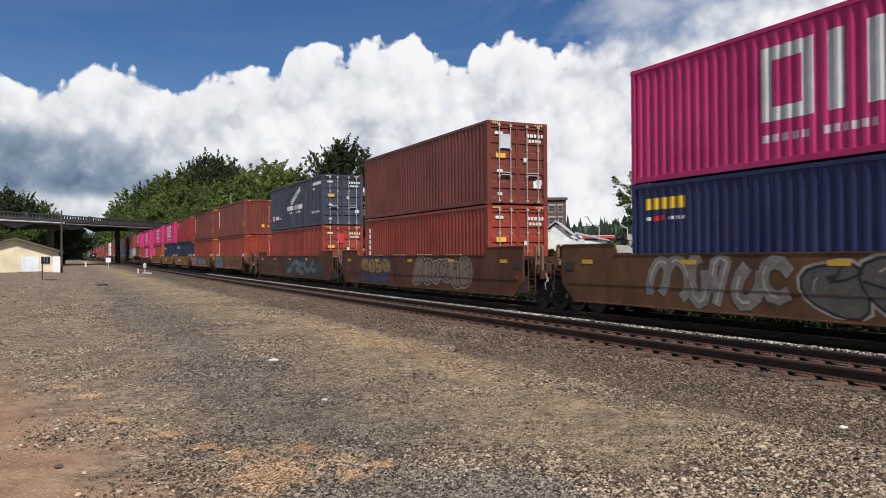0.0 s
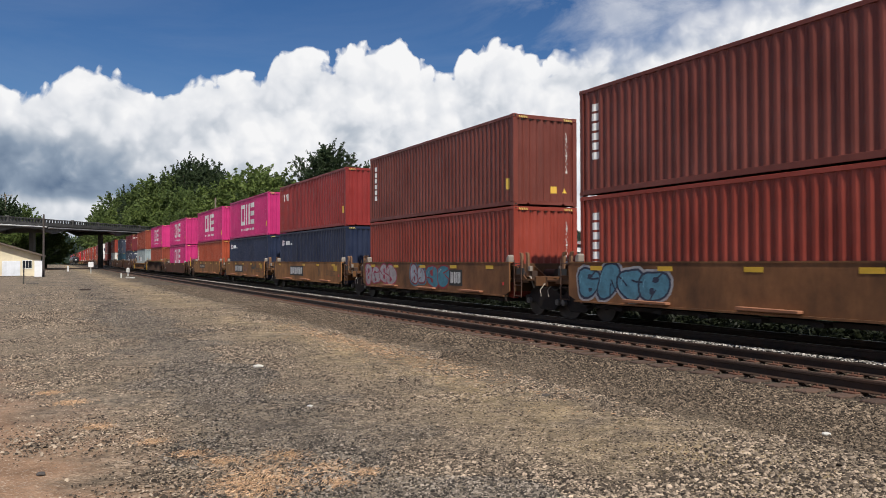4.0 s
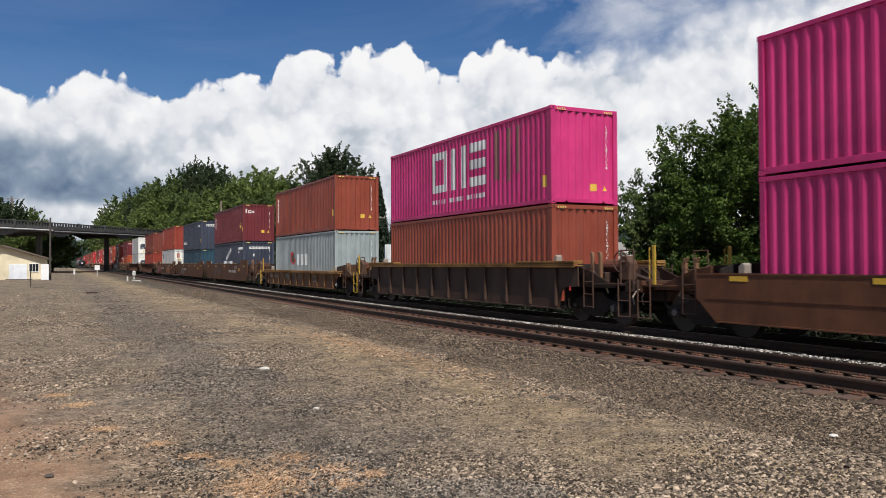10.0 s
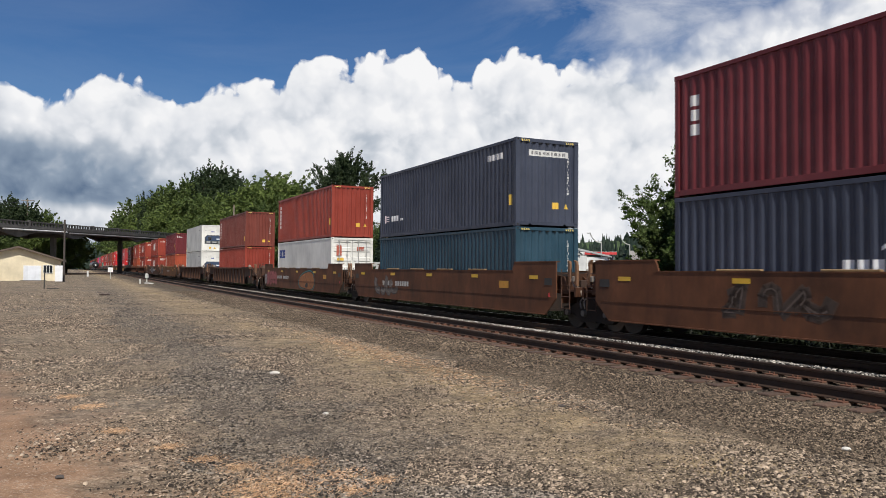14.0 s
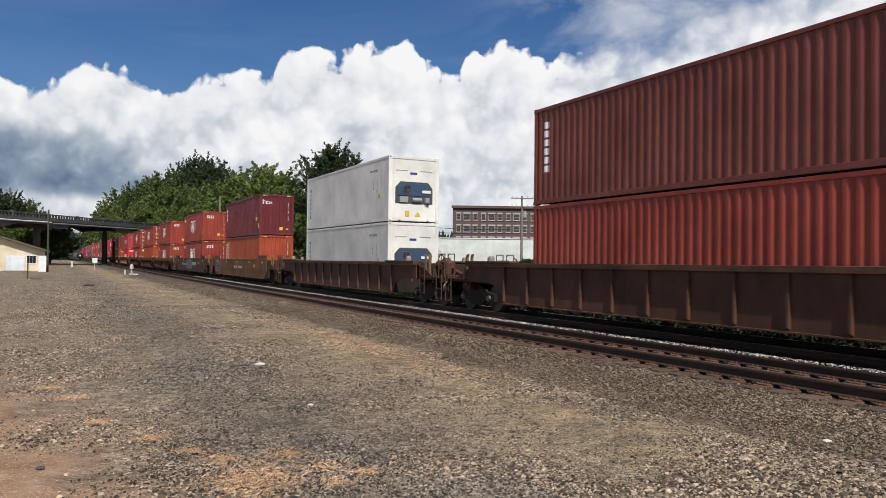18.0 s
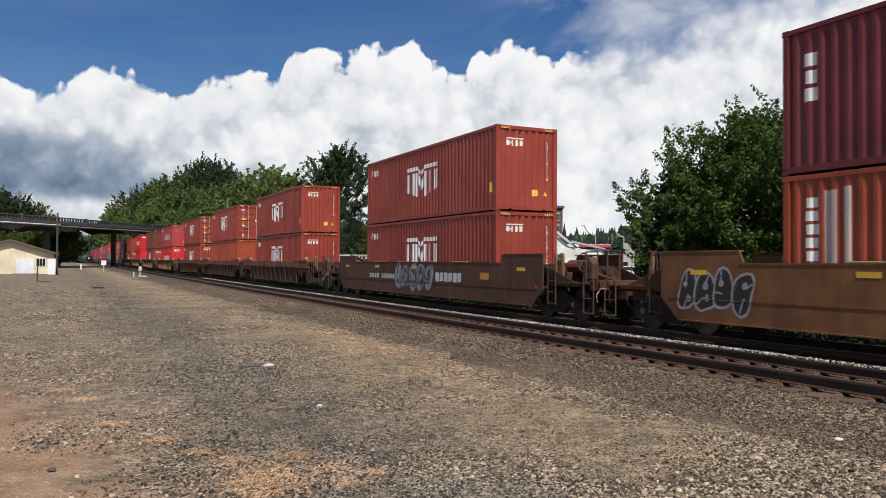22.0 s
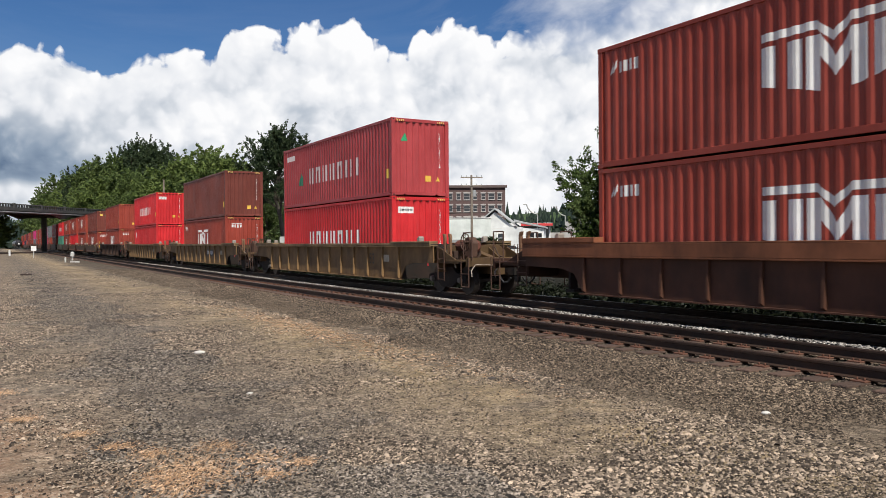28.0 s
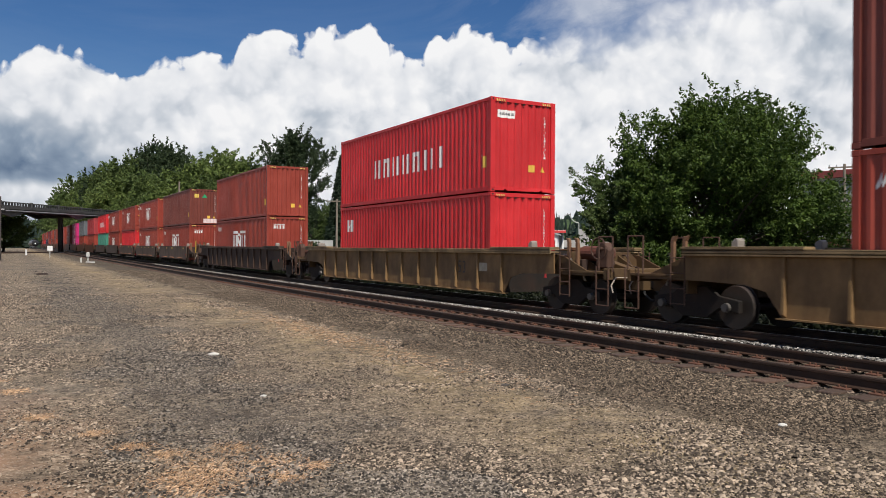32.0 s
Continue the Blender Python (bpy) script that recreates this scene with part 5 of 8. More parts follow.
def car_shared():
    wheel = Mesh()
    for sy in (-1, 1):
        wheel.tube((0, sy * 0.69, 0), (0, sy * 0.82, 0), 0.455, n=22).tube((0, sy * 0.66, 0), (0, sy * 0.69, 0), 0.485, n=22)
        wheel.tube((0, sy * 0.82, 0), (0, sy * 0.86, 0), 0.13, 0.11, n=12)
    VM["wheels"] = wheel.tube((0, -0.98, 0), (0, 0.98, 0), 0.075, n=10).data("wheelset", bevel=0.008)
    frame_poly = [(-1.18, 0.36), (-1.18, 0.62), (-0.62, 0.70), (-0.36, 0.88), (0.36, 0.88), (0.62, 0.70), (1.18, 0.62), (1.18, 0.36), (0.68, 0.44), (0.34, 0.22), (-0.34, 0.22), (-0.68, 0.44)]
    tr = Mesh()
    for sy in (-1, 1):
        tr.prism(frame_poly, sy * 0.94, sy * 1.07, "y")
    VM["truck"] = tr.box(-0.2, 0.2, -0.95, 0.95, 0.52, 0.78).tube((0, 0, 0.78), (0, 0, 0.92), 0.25, n=16).data("truck", bevel=0.012)
    VM["cap"] = Mesh().tube((0, 0, 0), (0, 0.09, 0), 0.10, 0.085, n=12).data("bearing_cap")
    spring = Mesh()
    for dx in (-0.16, 0, 0.16):
        spring.tube((dx, 0, 0.3), (dx, 0, 0.54), 0.07, n=8)
        for i in range(3):
            spring.ring((dx, 0, 0.33 + i * 0.09), (0, 0, 1), 0.07, 0.016, 6)
    VM["spring"] = spring.data("spring")
    lad = Mesh()
    for sx in (-0.2, 0.2):
        lad.tube((sx, 0, 0), (sx, 0, 1.15), 0.016, n=6)
    for i in range(4):
        lad.tube((-0.2, 0, 0.04 + i * 0.33), (0.2, 0, 0.04 + i * 0.33), 0.014, n=6)
    VM["ladder"] = lad.data("ladder")
    VM["stirrup"] = Mesh().pipe([(-0.22, 0, 0.95), (-0.22, 0, 0.0), (0.22, 0, 0.0), (0.22, 0, 0.95)], 0.018).tube((-0.22, 0, 0.4), (0.22, 0, 0.4), 0.014, n=6).data("stirrup_step")
    VM["rail"] = Mesh().pipe([(0, 0, 0), (0, 0, 0.85), (0.5, 0, 0.85), (0.5, 0, 0)], 0.02).data("handrail")
    VM["grab"] = Mesh().box(-0.05, 0.05, -0.02, 0.02, 0, 0.95).tube((0.16, 0, 0), (0.16, 0, 0.9), 0.014, n=6).data("grab_post", bevel=0.006)
    VM["wheel"] = Mesh().ring((0, 0, 0), (0, 1, 0), 0.27, 0.02).pipe([(-0.26, 0, 0), (0.26, 0, 0)], 0.014).pipe([(0, 0, -0.26), (0, 0, 0.26)], 0.014).tube((0, -0.1, 0), (0, 0.03, 0), 0.05).data("brake_wheel")
    VM["brake_box"] = Mesh().prism([(-0.2, -0.3), (0.2, -0.3), (0.24, 0.15), (0.1, 0.34), (-0.1, 0.34), (-0.24, 0.15)], -0.12, 0.12, "y").data("brake_housing", bevel=0.02)
    VM["tank"] = Mesh().tube((-0.5, 0, 0), (0.5, 0, 0), 0.2, n=16).tube((-0.58, 0, 0), (-0.5, 0, 0), 0.12, 0.2, n=16).tube((0.5, 0, 0), (0.58, 0, 0), 0.2, 0.12, n=16).data("air_reservoir", smooth=False)
    VM["coupler"] = Mesh().box(-0.55, 0.3, -0.11, 0.11, 0.70, 0.92).prism([(-0.82, -0.2), (-0.55, -0.16), (-0.55, 0.16), (-0.7, 0.18), (-0.72, 0.02), (-0.86, -0.02)], 0.64, 0.98, "z").data("coupler", bevel=0.02)
    hose = [(0, 0.25, 0.75), (-0.1, 0.28, 0.55), (-0.3, 0.27, 0.42), (-0.5, 0.26, 0.45), (-0.62, 0.25, 0.58)]
    VM["hose"] = Mesh().pipe(hose, 0.03, 7).data("air_hose")
    VM["cone"] = Mesh().prism([(-0.09, 0), (0.09, 0), (0.09, 0.16), (-0.03, 0.24), (-0.09, 0.2)], -0.1, 0.1, "y").data("lock_cone", bevel=0.02)
    VM["pad"] = Mesh().box(-0.6, 0.6, -0.05, 0.05, 0, 0.045).data("guide_pad", bevel=0.01)
    VM["ledge"] = Mesh().prism([(-0.75, 0.0), (0.75, 0.0), (0.75, 0.075), (-0.75, 0.06)], -0.07, 0.09, "y").data("ledge", bevel=0.01)
    VM["end_post"] = Mesh().box(-0.05, 0.05, -0.04, 0.04, 0, 0.62).prism([(-0.05, 0.62), (0.05, 0.62), (0.11, 0.74), (-0.02, 0.72)], -0.04, 0.04, "y").data("end_post", bevel=0.008)
    VM["pipe_run"] = Mesh().pipe([(0.35, 0, 1.52), (0.05, 0.02, 1.5), (-0.2, 0.05, 1.22), (-0.45, 0.04, 1.18), (-0.6, 0.02, 0.86)], 0.022, 6).data("brake_pipe")
    VM["lever"] = Mesh().pipe([(0.0, -0.55, 0.95), (0.0, 0.6, 0.98), (-0.04, 0.78, 0.80), (-0.12, 0.80, 0.62)], 0.014, 5).data("uncoupling_lever")
    VM["valve"] = Mesh().box(-0.16, 0.16, -0.1, 0.1, 0, 0.3).tube((0, 0.1, 0.15), (0, 0.17, 0.15), 0.08, n=10).tube((-0.2, 0, 0.06), (0.2, 0, 0.06), 0.03, n=8).data("brake_valve", bevel=0.015)
    VM["cylinder"] = Mesh().tube((-0.3, 0, 0), (0.22, 0, 0), 0.14, n=14).tube((0.22, 0, 0), (0.6, 0, 0), 0.03, n=8).box(-0.08, 0.02, -0.17, 0.17, -0.17, -0.05).data("brake_cylinder")
    VM["bulkhead"] = Mesh().prism([(-1.36, 0.72), (1.36, 0.72), (1.36, 1.34), (1.05, 1.58), (-1.05, 1.58), (-1.36, 1.34)], -0.025, 0.025, "x").data("end_bulkhead", bevel=0.006)
    VM["brace"] = Mesh().prism([(-0.75, 1.12), (0.0, 1.12), (0.0, 1.5)], -0.02, 0.02, "y").data("gusset")
    VM["code_panel"] = Mesh().box(-0.2, 0.2, 0, 0.006, -0.1, 0.1).data("code_panel")
    VM["dash"] = Mesh().box(-0.24, 0.24, 0, 0.004, -0.055, 0.055).data("reflector")
    VM["lamp"] = Mesh().box(-0.05, 0.05, -0.05, 0.05, 0, 0.16).data("end_marker", bevel=0.01)


def truck(car, x, soot):
    t = part("truck", VM["truck"], soot, car, loc=(x, 0, 0))
    rims = []
    for dx in (-0.89, 0.89):
        rims.append(part("wheelset", VM["wheels"], steel("wheel_steel", (0.05, 0.042, 0.038), 0.4, 0.5), t, loc=(dx, 0, 0.462)))
        for sy in (-1, 1):
            part("bearing_cap", VM["cap"], plain("greasy_cap", (0.12, 0.11, 0.10), 0.5, 0.4), t, loc=(dx, sy * 1.07, 0.47), rot=(0, 0, 0 if sy > 0 else 180))
    for sy in (-1, 1):
        part("spring", VM["spring"], soot, t, loc=(0, sy * 1.0, 0))
    return rims


LIP_Z = {"lip": 1.27, "ribbed": 1.56, "shallow": 1.17}     # height of the ribbed side under its top chord


def side_mesh(kind, h):
    key = ("side", kind, round(h, 2))
    if key in VM:
        return VM[key]
    m = Mesh()
    if kind == "smooth":
        e = 2.35
        poly = [(-h, 0.86), (-h, 1.93), (-h + e, 1.93), (-h + e + 0.12, 1.66), (h - e - 0.12, 1.66), (h - e, 1.93), (h, 1.93), (h, 0.86), (h - 0.55, 0.38), (-h + 0.55, 0.38)]
        m.prism(poly, -0.018, 0.018, "y")
        extra = [("top_flange", (-h + e, h - e, -0.12, 0.03, 1.635, 1.665)), ("bottom_flange", (-h + 0.6, h - 0.6, -0.10, 0.06, 0.36, 0.39)), ("seam", (-h + 0.3, h - 0.3, 0.019, 0.03, 0.86, 0.875)),
                 ("end_flange", (-h, -h + e, -0.12, 0.03, 1.905, 1.94)), ("end_flange", (h - e, h, -0.12, 0.03, 1.905, 1.94))]
    elif kind == "low":
        m.prism([(-h, 0.86), (-h, 1.40), (h, 1.40), (h, 0.86), (h - 0.55, 0.38), (-h + 0.55, 0.38)], -0.018, 0.018, "y")
        extra = [("top_flange", (-h, h, -0.12, 0.03, 1.375, 1.41)), ("bottom_flange", (-h + 0.6, h - 0.6, -0.10, 0.06, 0.36, 0.39)), ("seam", (-h + 0.3, h - 0.3, 0.019, 0.03, 0.86, 0.875))]
    elif kind == "short":
        poly = [(-h, 0.72), (-h, 1.62), (h, 1.62), (h, 0.72), (h - 0.35, 0.58), (-h + 0.35, 0.58)]
        m.prism(poly, -0.018, 0.018, "y")
        extra = [("top_flange", (-h, h, -0.12, 0.03, 1.595, 1.63)), ("bottom_flange", (-h + 0.3, h - 0.3, -0.1, 0.07, 0.55, 0.595))]
    else:
        lip = LIP_Z[kind]
        e = 0.9 if h < 8 else 2.35     # run of the taper over the truck
        low = min(1.02, lip - 0.12)
        poly = [(-h, low), (-h, lip), (h, lip), (h, low), (h - e * 0.64, low - 0.04), (h - e * 0.85, 0.86), (h - e, 0.40), (-h + e, 0.40), (-h + e * 0.85, 0.86), (-h + e * 0.64, low - 0.04)]
        m.prism(poly, -0.018, 0.018, "y")
        extra = [("bottom_flange", (-h + e - 0.05, h - e + 0.05, -0.10, 0.12, 0.37, 0.40))]
        n = max(8, int((2 * h - 2 * e) / 1.24))
        for i in range(n + 1):
            x = -h + e + 0.07 + i * (2 * h - 2 * e - 0.14) / n
            extra.append(("rib", x))
    lip = LIP_Z.get(kind, 1.56)
    VM["rib", kind] = Mesh().prism([(0.019, 0.41), (0.11, 0.47), (0.08, lip - 0.004), (0.019, lip - 0.004)], -0.03, 0.03, "x").data("rib")
    bits = []
    for nm, q in extra:
        bits.append((nm, VM["rib", kind], q) if nm == "rib" else (nm, Mesh().box(*q).data(nm), 0.0))
    VM["bits", kind, round(h, 2)] = bits
    VM[key] = m.data("side_sill")
    return VM[key]


def lip_mesh(kind, h):
    key = ("lip", kind, round(h, 2))
    if key not in VM:
        m = Mesh()
        if kind == "lip":
            m.box(-h, h, -0.06, 0.14, 1.27, 1.31).box(-h, h, 0.10, 0.14, 1.31, 1.60).box(-h, h, -0.14, 0.14, 1.60, 1.635)
            m.box(-h, -h + 2.9, -0.14, 0.16, 1.635, 1.76).box(h - 2.9, h, -0.14, 0.16, 1.635, 1.76)
        else:
            z = LIP_Z[kind]
            m.box(-h, h, -0.16, 0.15, z, z + 0.04).box(-h, h, 0.11, 0.15, z - 0.03, z + 0.10).box(-h, h, -0.16, 0.15, z + 0.07, z + 0.105)
            if kind == "ribbed":
                m.box(-h, -h + 2.9, -0.16, 0.16, 1.665, 1.72).box(h - 2.9, h, -0.16, 0.16, 1.665, 1.72)
        VM[key] = m.data("top_chord", bevel=0.008)
    return VM[key]


def floor_mesh(h):
    key = ("floor", round(h, 2))
    if key not in VM:
        w = min(h - 0.6, 6.9)
        m = Mesh()
        for i in range(9):
            x = -w + i * 2 * w / 8
            m.box(x - 0.14, x + 0.14, -1.45, 1.45, 0.39, 0.47)
        for y in (-1.12, 1.12):
            m.box(-w, w, y - 0.1, y + 0.1, 0.40, 0.49)
        for sx in (-1, 1):
            m.prism([(-1.4, 0.45), (1.4, 0.45), (1.4, 1.5), (0.9, 1.62), (-0.9, 1.62), (-1.4, 1.5)], sx * (w + 0.05), sx * (w + 0.12), "x")
        VM[key] = m.data("well_floor")
    return VM[key]


def end_mesh(reach, kind):
    """Platform over the truck, from the well's end outward (towards -x)."""
    key = ("end", round(reach, 2), kind)
    if key not in VM:
        m = Mesh().box(-reach, 0.9, -0.34, 0.34, 0.66, 1.08)
        m.box(-reach + 0.25, 0.6, -1.36, 1.36, 1.06, 1.12)
        m.box(-reach + 0.2, -reach + 0.3, -1.36, 1.36, 0.92, 1.2)
        m.prism([(-reach + 0.5, 1.12), (0.5, 1.12), (0.5, 1.6)], -0.12, 0.12, "y")
        for sy in (-1, 1):
            m.prism([(-reach + 0.6, 1.0), (0.3, 1.0), (0.3, 1.55), (-0.2, 1.5)], sy * 1.30, sy * 1.34, "y")
        VM[key] = m.data("end_platform", bevel=0.01)
    return VM[key]


WHEELS = []      # (unit, wheelset)


def well_car(k, kind, length, front, back, rgb, label, tint=None, trucks="lead", yellow=False, dashes=True, simple=False):
    """A unit of a well car. front, back: reach of its end platforms; trucks: where it has its own."""
    car = thing("well_car", label, "rail car", group="well cars of the train")
    h = length / 2
    body = steel("car_side_%d" % k, rgb, 0.42)
    soot = steel("sooty_steel", (0.02, 0.017, 0.015), 0.3, 0.75)
    for sy in (-1, 1):
        side = part("side_sill", side_mesh(kind, h), body, car, loc=(0, sy * 1.47, 0), rot=(0, 0, 0 if sy > 0 else 180))
        if sy > 0 or not simple:
            for nm, me, x in VM["bits", kind, round(h, 2)]:
                if nm != "rib" or sy > 0:
                    part(nm, me, body, side, loc=(x, 0, 0))
        if kind in LIP_Z:
            part("top_chord", lip_mesh(kind, h), steel("chord_%d" % k, tint or rgb, 0.3), car, "rust-worn top chord", loc=(0, sy * 1.47, 0), rot=(0, 0, 0 if sy > 0 else 180))
    part("well_floor", floor_mesh(h), soot, car)
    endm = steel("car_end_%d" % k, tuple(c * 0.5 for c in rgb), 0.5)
    for sx, reach in ((-1, front), (1, back)):
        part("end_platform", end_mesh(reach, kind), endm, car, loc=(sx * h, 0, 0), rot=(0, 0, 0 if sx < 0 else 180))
    if trucks == "lead":
        spots = (-h - front + 0.05,)
    elif trucks == "both":
        spots = (-h - 0.15, h + 0.15)
    else:
        spots = (-h - 0.15,) if trucks == "front" else (-h - front + 0.05, h + 0.15)
    for x in spots:
        for w in truck(car, x, soot):
            WHEELS.append((k, w))
    if simple:
        return car
    bar = steel("bar_steel", (0.11, 0.062, 0.045), 0.4, 0.6)
    ylw = steel("yellow_bar", (0.62, 0.40, 0.06), 0.15, 0.55)
    rng = random.Random(k)
    single = front > 1.8
    for sx, reach in ((-1, front), (1, back)):
        lone = reach > 1.8
        x = sx * (h + 0.32)
        for sy in (-1, 1):
            part("ladder", VM["ladder"], bar, car, "", loc=(x, sy * 1.38, 0.55 if not lone else 0.45))
            part("lock_cone", VM["cone"], plain("cone_pale", (0.24, 0.21, 0.18), 0.6), car, "pale corner lock", loc=(sx * (h - (1.2 if kind != "short" else 0.25)), sy * 1.3, {"short": 1.62, "low": 1.40, "shallow": 1.275}.get(kind, 1.66)))
        if lone:
            xe = sx * (h + reach - 0.35)
            for sy in (-1, 1):
                part("stirrup_step", VM["stirrup"], ylw if k == 10 else bar, car, loc=(xe, sy * 1.36, 0.30))
                part("handrail", VM["grab" if yellow else "rail"], ylw if yellow else bar, car, "yellow grab post" if yellow else "", loc=(xe - (0.25 if sx > 0 else 0.25), sy * 1.25, 1.12))
            part("coupler", VM["coupler"], soot, car, loc=(sx * (h + reach - 0.1), 0, 0), rot=(0, 0, 0 if sx < 0 else 180))
            part("air_hose", VM["hose"], plain("black_rubber", (0.02, 0.02, 0.02), 0.7), car, "black rubber hose", loc=(sx * (h + reach - 0.1), 0, 0), rot=(0, 0, 0 if sx < 0 else 180))
        if sx < 0 and (single or trucks == "lead_end"):
            b = part("brake_housing", VM["brake_box"], bar, car, loc=(-h - reach * 0.55, 0.75, 1.5))
            part("brake_wheel", VM["wheel"], bar, b, loc=(0, 0.22, 0.18))
            part("air_reservoir", VM["tank"], steel("reservoir", (0.17, 0.065, 0.045), 0.4, 0.6), car, "rusty air tank", loc=(-h - 0.55, 0.5, 1.55))
        turn = 0 if sx < 0 else 180
        base = {"short": 1.16, "low": 1.0, "shallow": 0.95}.get(kind, 1.2)
        grimy = steel("grimy_fitting", (0.07, 0.045, 0.035), 0.4, 0.6)
        pale = plain("pale_pipe", (0.30, 0.25, 0.20), 0.55, vary=0.3)
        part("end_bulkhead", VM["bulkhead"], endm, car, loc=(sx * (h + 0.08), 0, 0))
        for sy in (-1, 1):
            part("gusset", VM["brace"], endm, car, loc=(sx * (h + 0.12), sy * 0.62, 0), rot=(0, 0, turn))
            part("brake_pipe", VM["pipe_run"], pale if sy > 0 else grimy, car, "pale bent pipe" if sy > 0 else "", loc=(sx * (h + 0.3), 1.15 if sy > 0 else -0.8, 0), rot=(0, 0, turn))
        part("brake_valve", VM["valve"], grimy, car, loc=(sx * (h + 0.5), 0.98, base - 0.1))
        part("brake_cylinder", VM["cylinder"], grimy, car, loc=(sx * (h + 0.62), 0.35, base + 0.12), rot=(0, 0, turn))
        part("uncoupling_lever", VM["lever"], pale, car, "bent steel rod", loc=(sx * (h + reach - 0.15), 0.5, 0), rot=(0, 0, 0))
        for q in (0.28, 0.62):
            part("end_post", VM["end_post"], steel("post_rust", (0.24, 0.13, 0.075), 0.35, 0.6), car, "rusty upright stop", loc=(sx * (h + q), 1.2, base + 0.02), rot=(0, 0, turn))
        if not lone:
            part("code_panel", VM["code_panel"], plain("dark_code_panel", (0.03, 0.028, 0.026), 0.6), car, "small dark code panel", loc=(sx * (h - 0.4 if kind != "short" else h + 0.45), 1.372 if kind == "short" else 1.492, 1.34))
            part("air_hose", VM["hose"], plain("black_rubber", (0.02, 0.02, 0.02), 0.7), car, "black rubber hose", loc=(sx * (h + reach), 0.8, 0.4), rot=(0, 0, 0 if sx < 0 else 180))
            part("end_marker", VM["lamp"], plain("cone_pale", (0.24, 0.21, 0.18), 0.6), car, loc=(sx * (h + reach * 0.5), 1.2, 1.35))
    if kind in ("smooth", "short"):
        n = 6 if kind == "smooth" else 0
        if yellow is False and kind == "smooth" and rng.random() < 0.75:
            for i in range(4):
                part("guide_pad", VM["pad"], steel("pad_tan", (0.42, 0.28, 0.14), 0.3), car, "tan guide pad", loc=(-3.9 + i * 2.6, 1.44, 1.66))
        if kind == "short":
            for i in range(3):
                part("ledge", VM["ledge"], steel("pad_red", (0.40, 0.18, 0.10), 0.25), car, "red-brown ledge", loc=(-3.9 + i * 3.5, 1.56, 0.63))
    if dashes:
        for i in range(5):
            if rng.random() < 0.85:
                part("reflector", VM["dash"], plain("reflector_yellow", (0.66, 0.40, 0.03), 0.45), car, "yellow reflector strip",
                     loc=(-h + 1.2 + i * (2 * h - 2.4) / 4, 1.492 if kind in ("smooth", "short", "low") else 1.625, {"smooth": 1.46, "short": 1.46, "low": 1.30}.get(kind, 1.6)))
    part("marker_disc", Mesh().prism([(-0.05, 0), (0.05, 0), (0.03, 0.11), (-0.03, 0.11)], 0, 0.006, "y"), plain("red_marker", (0.6, 0.03, 0.03), 0.5), car, "small red marker", loc=(-h + 0.35, 1.495, 0.9))
    return car


def car_mark(car, pieces, rgb, label, out=1.4915):
    """Flat painted shapes on the near side; a from the car's far end towards its leading end, measured as on the boxes."""
    m = Mesh()
    for i, (a0, a1, b0, b1, t0, t1) in enumerate(pieces):
        m.add([(CL / 2 - a0, out, b0 - RAIL_Z), (CL / 2 - a1, out, b1 - RAIL_Z), (CL / 2 - a1, out, t1 - RAIL_Z), (CL / 2 - a0, out, t0 - RAIL_Z)], [(0, 1, 2, 3)])
    return tagged(part("marking", m, plain("car_paint", tuple(c * 0.8 for c in rgb), 0.6, vary=0.35, scale=5), car, label), kind="stuff" if len(pieces) > 1 else "")


def stroke(m, pts, w, out):
    """A flat brush stroke along points (a, z) on the near side."""
    for (a0, z0), (a1, z1) in zip(pts, pts[1:]):
        dx, dz = a1 - a0, z1 - z0
        n = math.hypot(dx, dz) or 1.0
        px, pz = -dz / n * w, dx / n * w
        ex, ez = dx / n * w * 0.45, dz / n * w * 0.45
        q = ((a0 - ex + px, z0 - ez + pz), (a1 + ex + px, z1 + ez + pz), (a1 + ex - px, z1 + ez - pz), (a0 - ex - px, z0 - ez - pz))
        m.add([(CL / 2 - a, out, min(1.62, max(0.42, z - RAIL_Z))) for a, z in q], [(0, 1, 2, 3)])


def scrawl(car, a0, a1, z0, z1, fill, line, seed, n=6):
    """Graffiti: fat looping strokes with an outline, no real letters."""
    rng = random.Random(seed)
    inner, outer, thin = Mesh(), Mesh(), Mesh()
    n = n + 1
    w = (a1 - a0) / n
    mid = (z0 + z1) / 2
    for i in range(n):
        ca, cz = a0 + (i + 0.5) * w + rng.uniform(-0.1, 0.1) * w, mid + rng.uniform(-0.08, 0.08)
        rx, rz = w * rng.uniform(0.32, 0.6), (z1 - z0) / 2 * rng.uniform(0.6, 0.95)
        start, sweep_ = rng.uniform(0, 6.28), rng.choice((-1, 1)) * rng.uniform(3.2, 5.6)
        lean = rng.uniform(-0.2, 0.35)
        pts = []
        for j in range(9):
            q = start + sweep_ * j / 8
            z = math.sin(q) * rz
            pts.append((ca + math.cos(q) * rx + lean * z, cz + z))
        if rng.random() < 0.45:
            pts = pts[:5] + [(ca + rng.uniform(-0.5, 0.5) * w, z0 + rng.uniform(0, 0.1))]
        k = min(0.16, w * rng.uniform(0.16, 0.24))
        stroke(outer, pts, k + 0.035, 1.4905)
        stroke(inner, pts, k, 1.4925)
        stroke(thin, pts[1:6], k * 0.18, 1.4940)
    for m, rgb, lab in ((outer, line, "dark outline of graffiti"), (inner, fill, "looping graffiti strokes"), (thin, tuple(min(1.0, c * 1.7 + 0.03) for c in fill), "pale highlights of graffiti")):
        tagged(part("marking", m, plain("car_paint", tuple(c * 0.75 for c in rgb), 0.6, vary=0.45, scale=5), car, lab), kind="stuff")


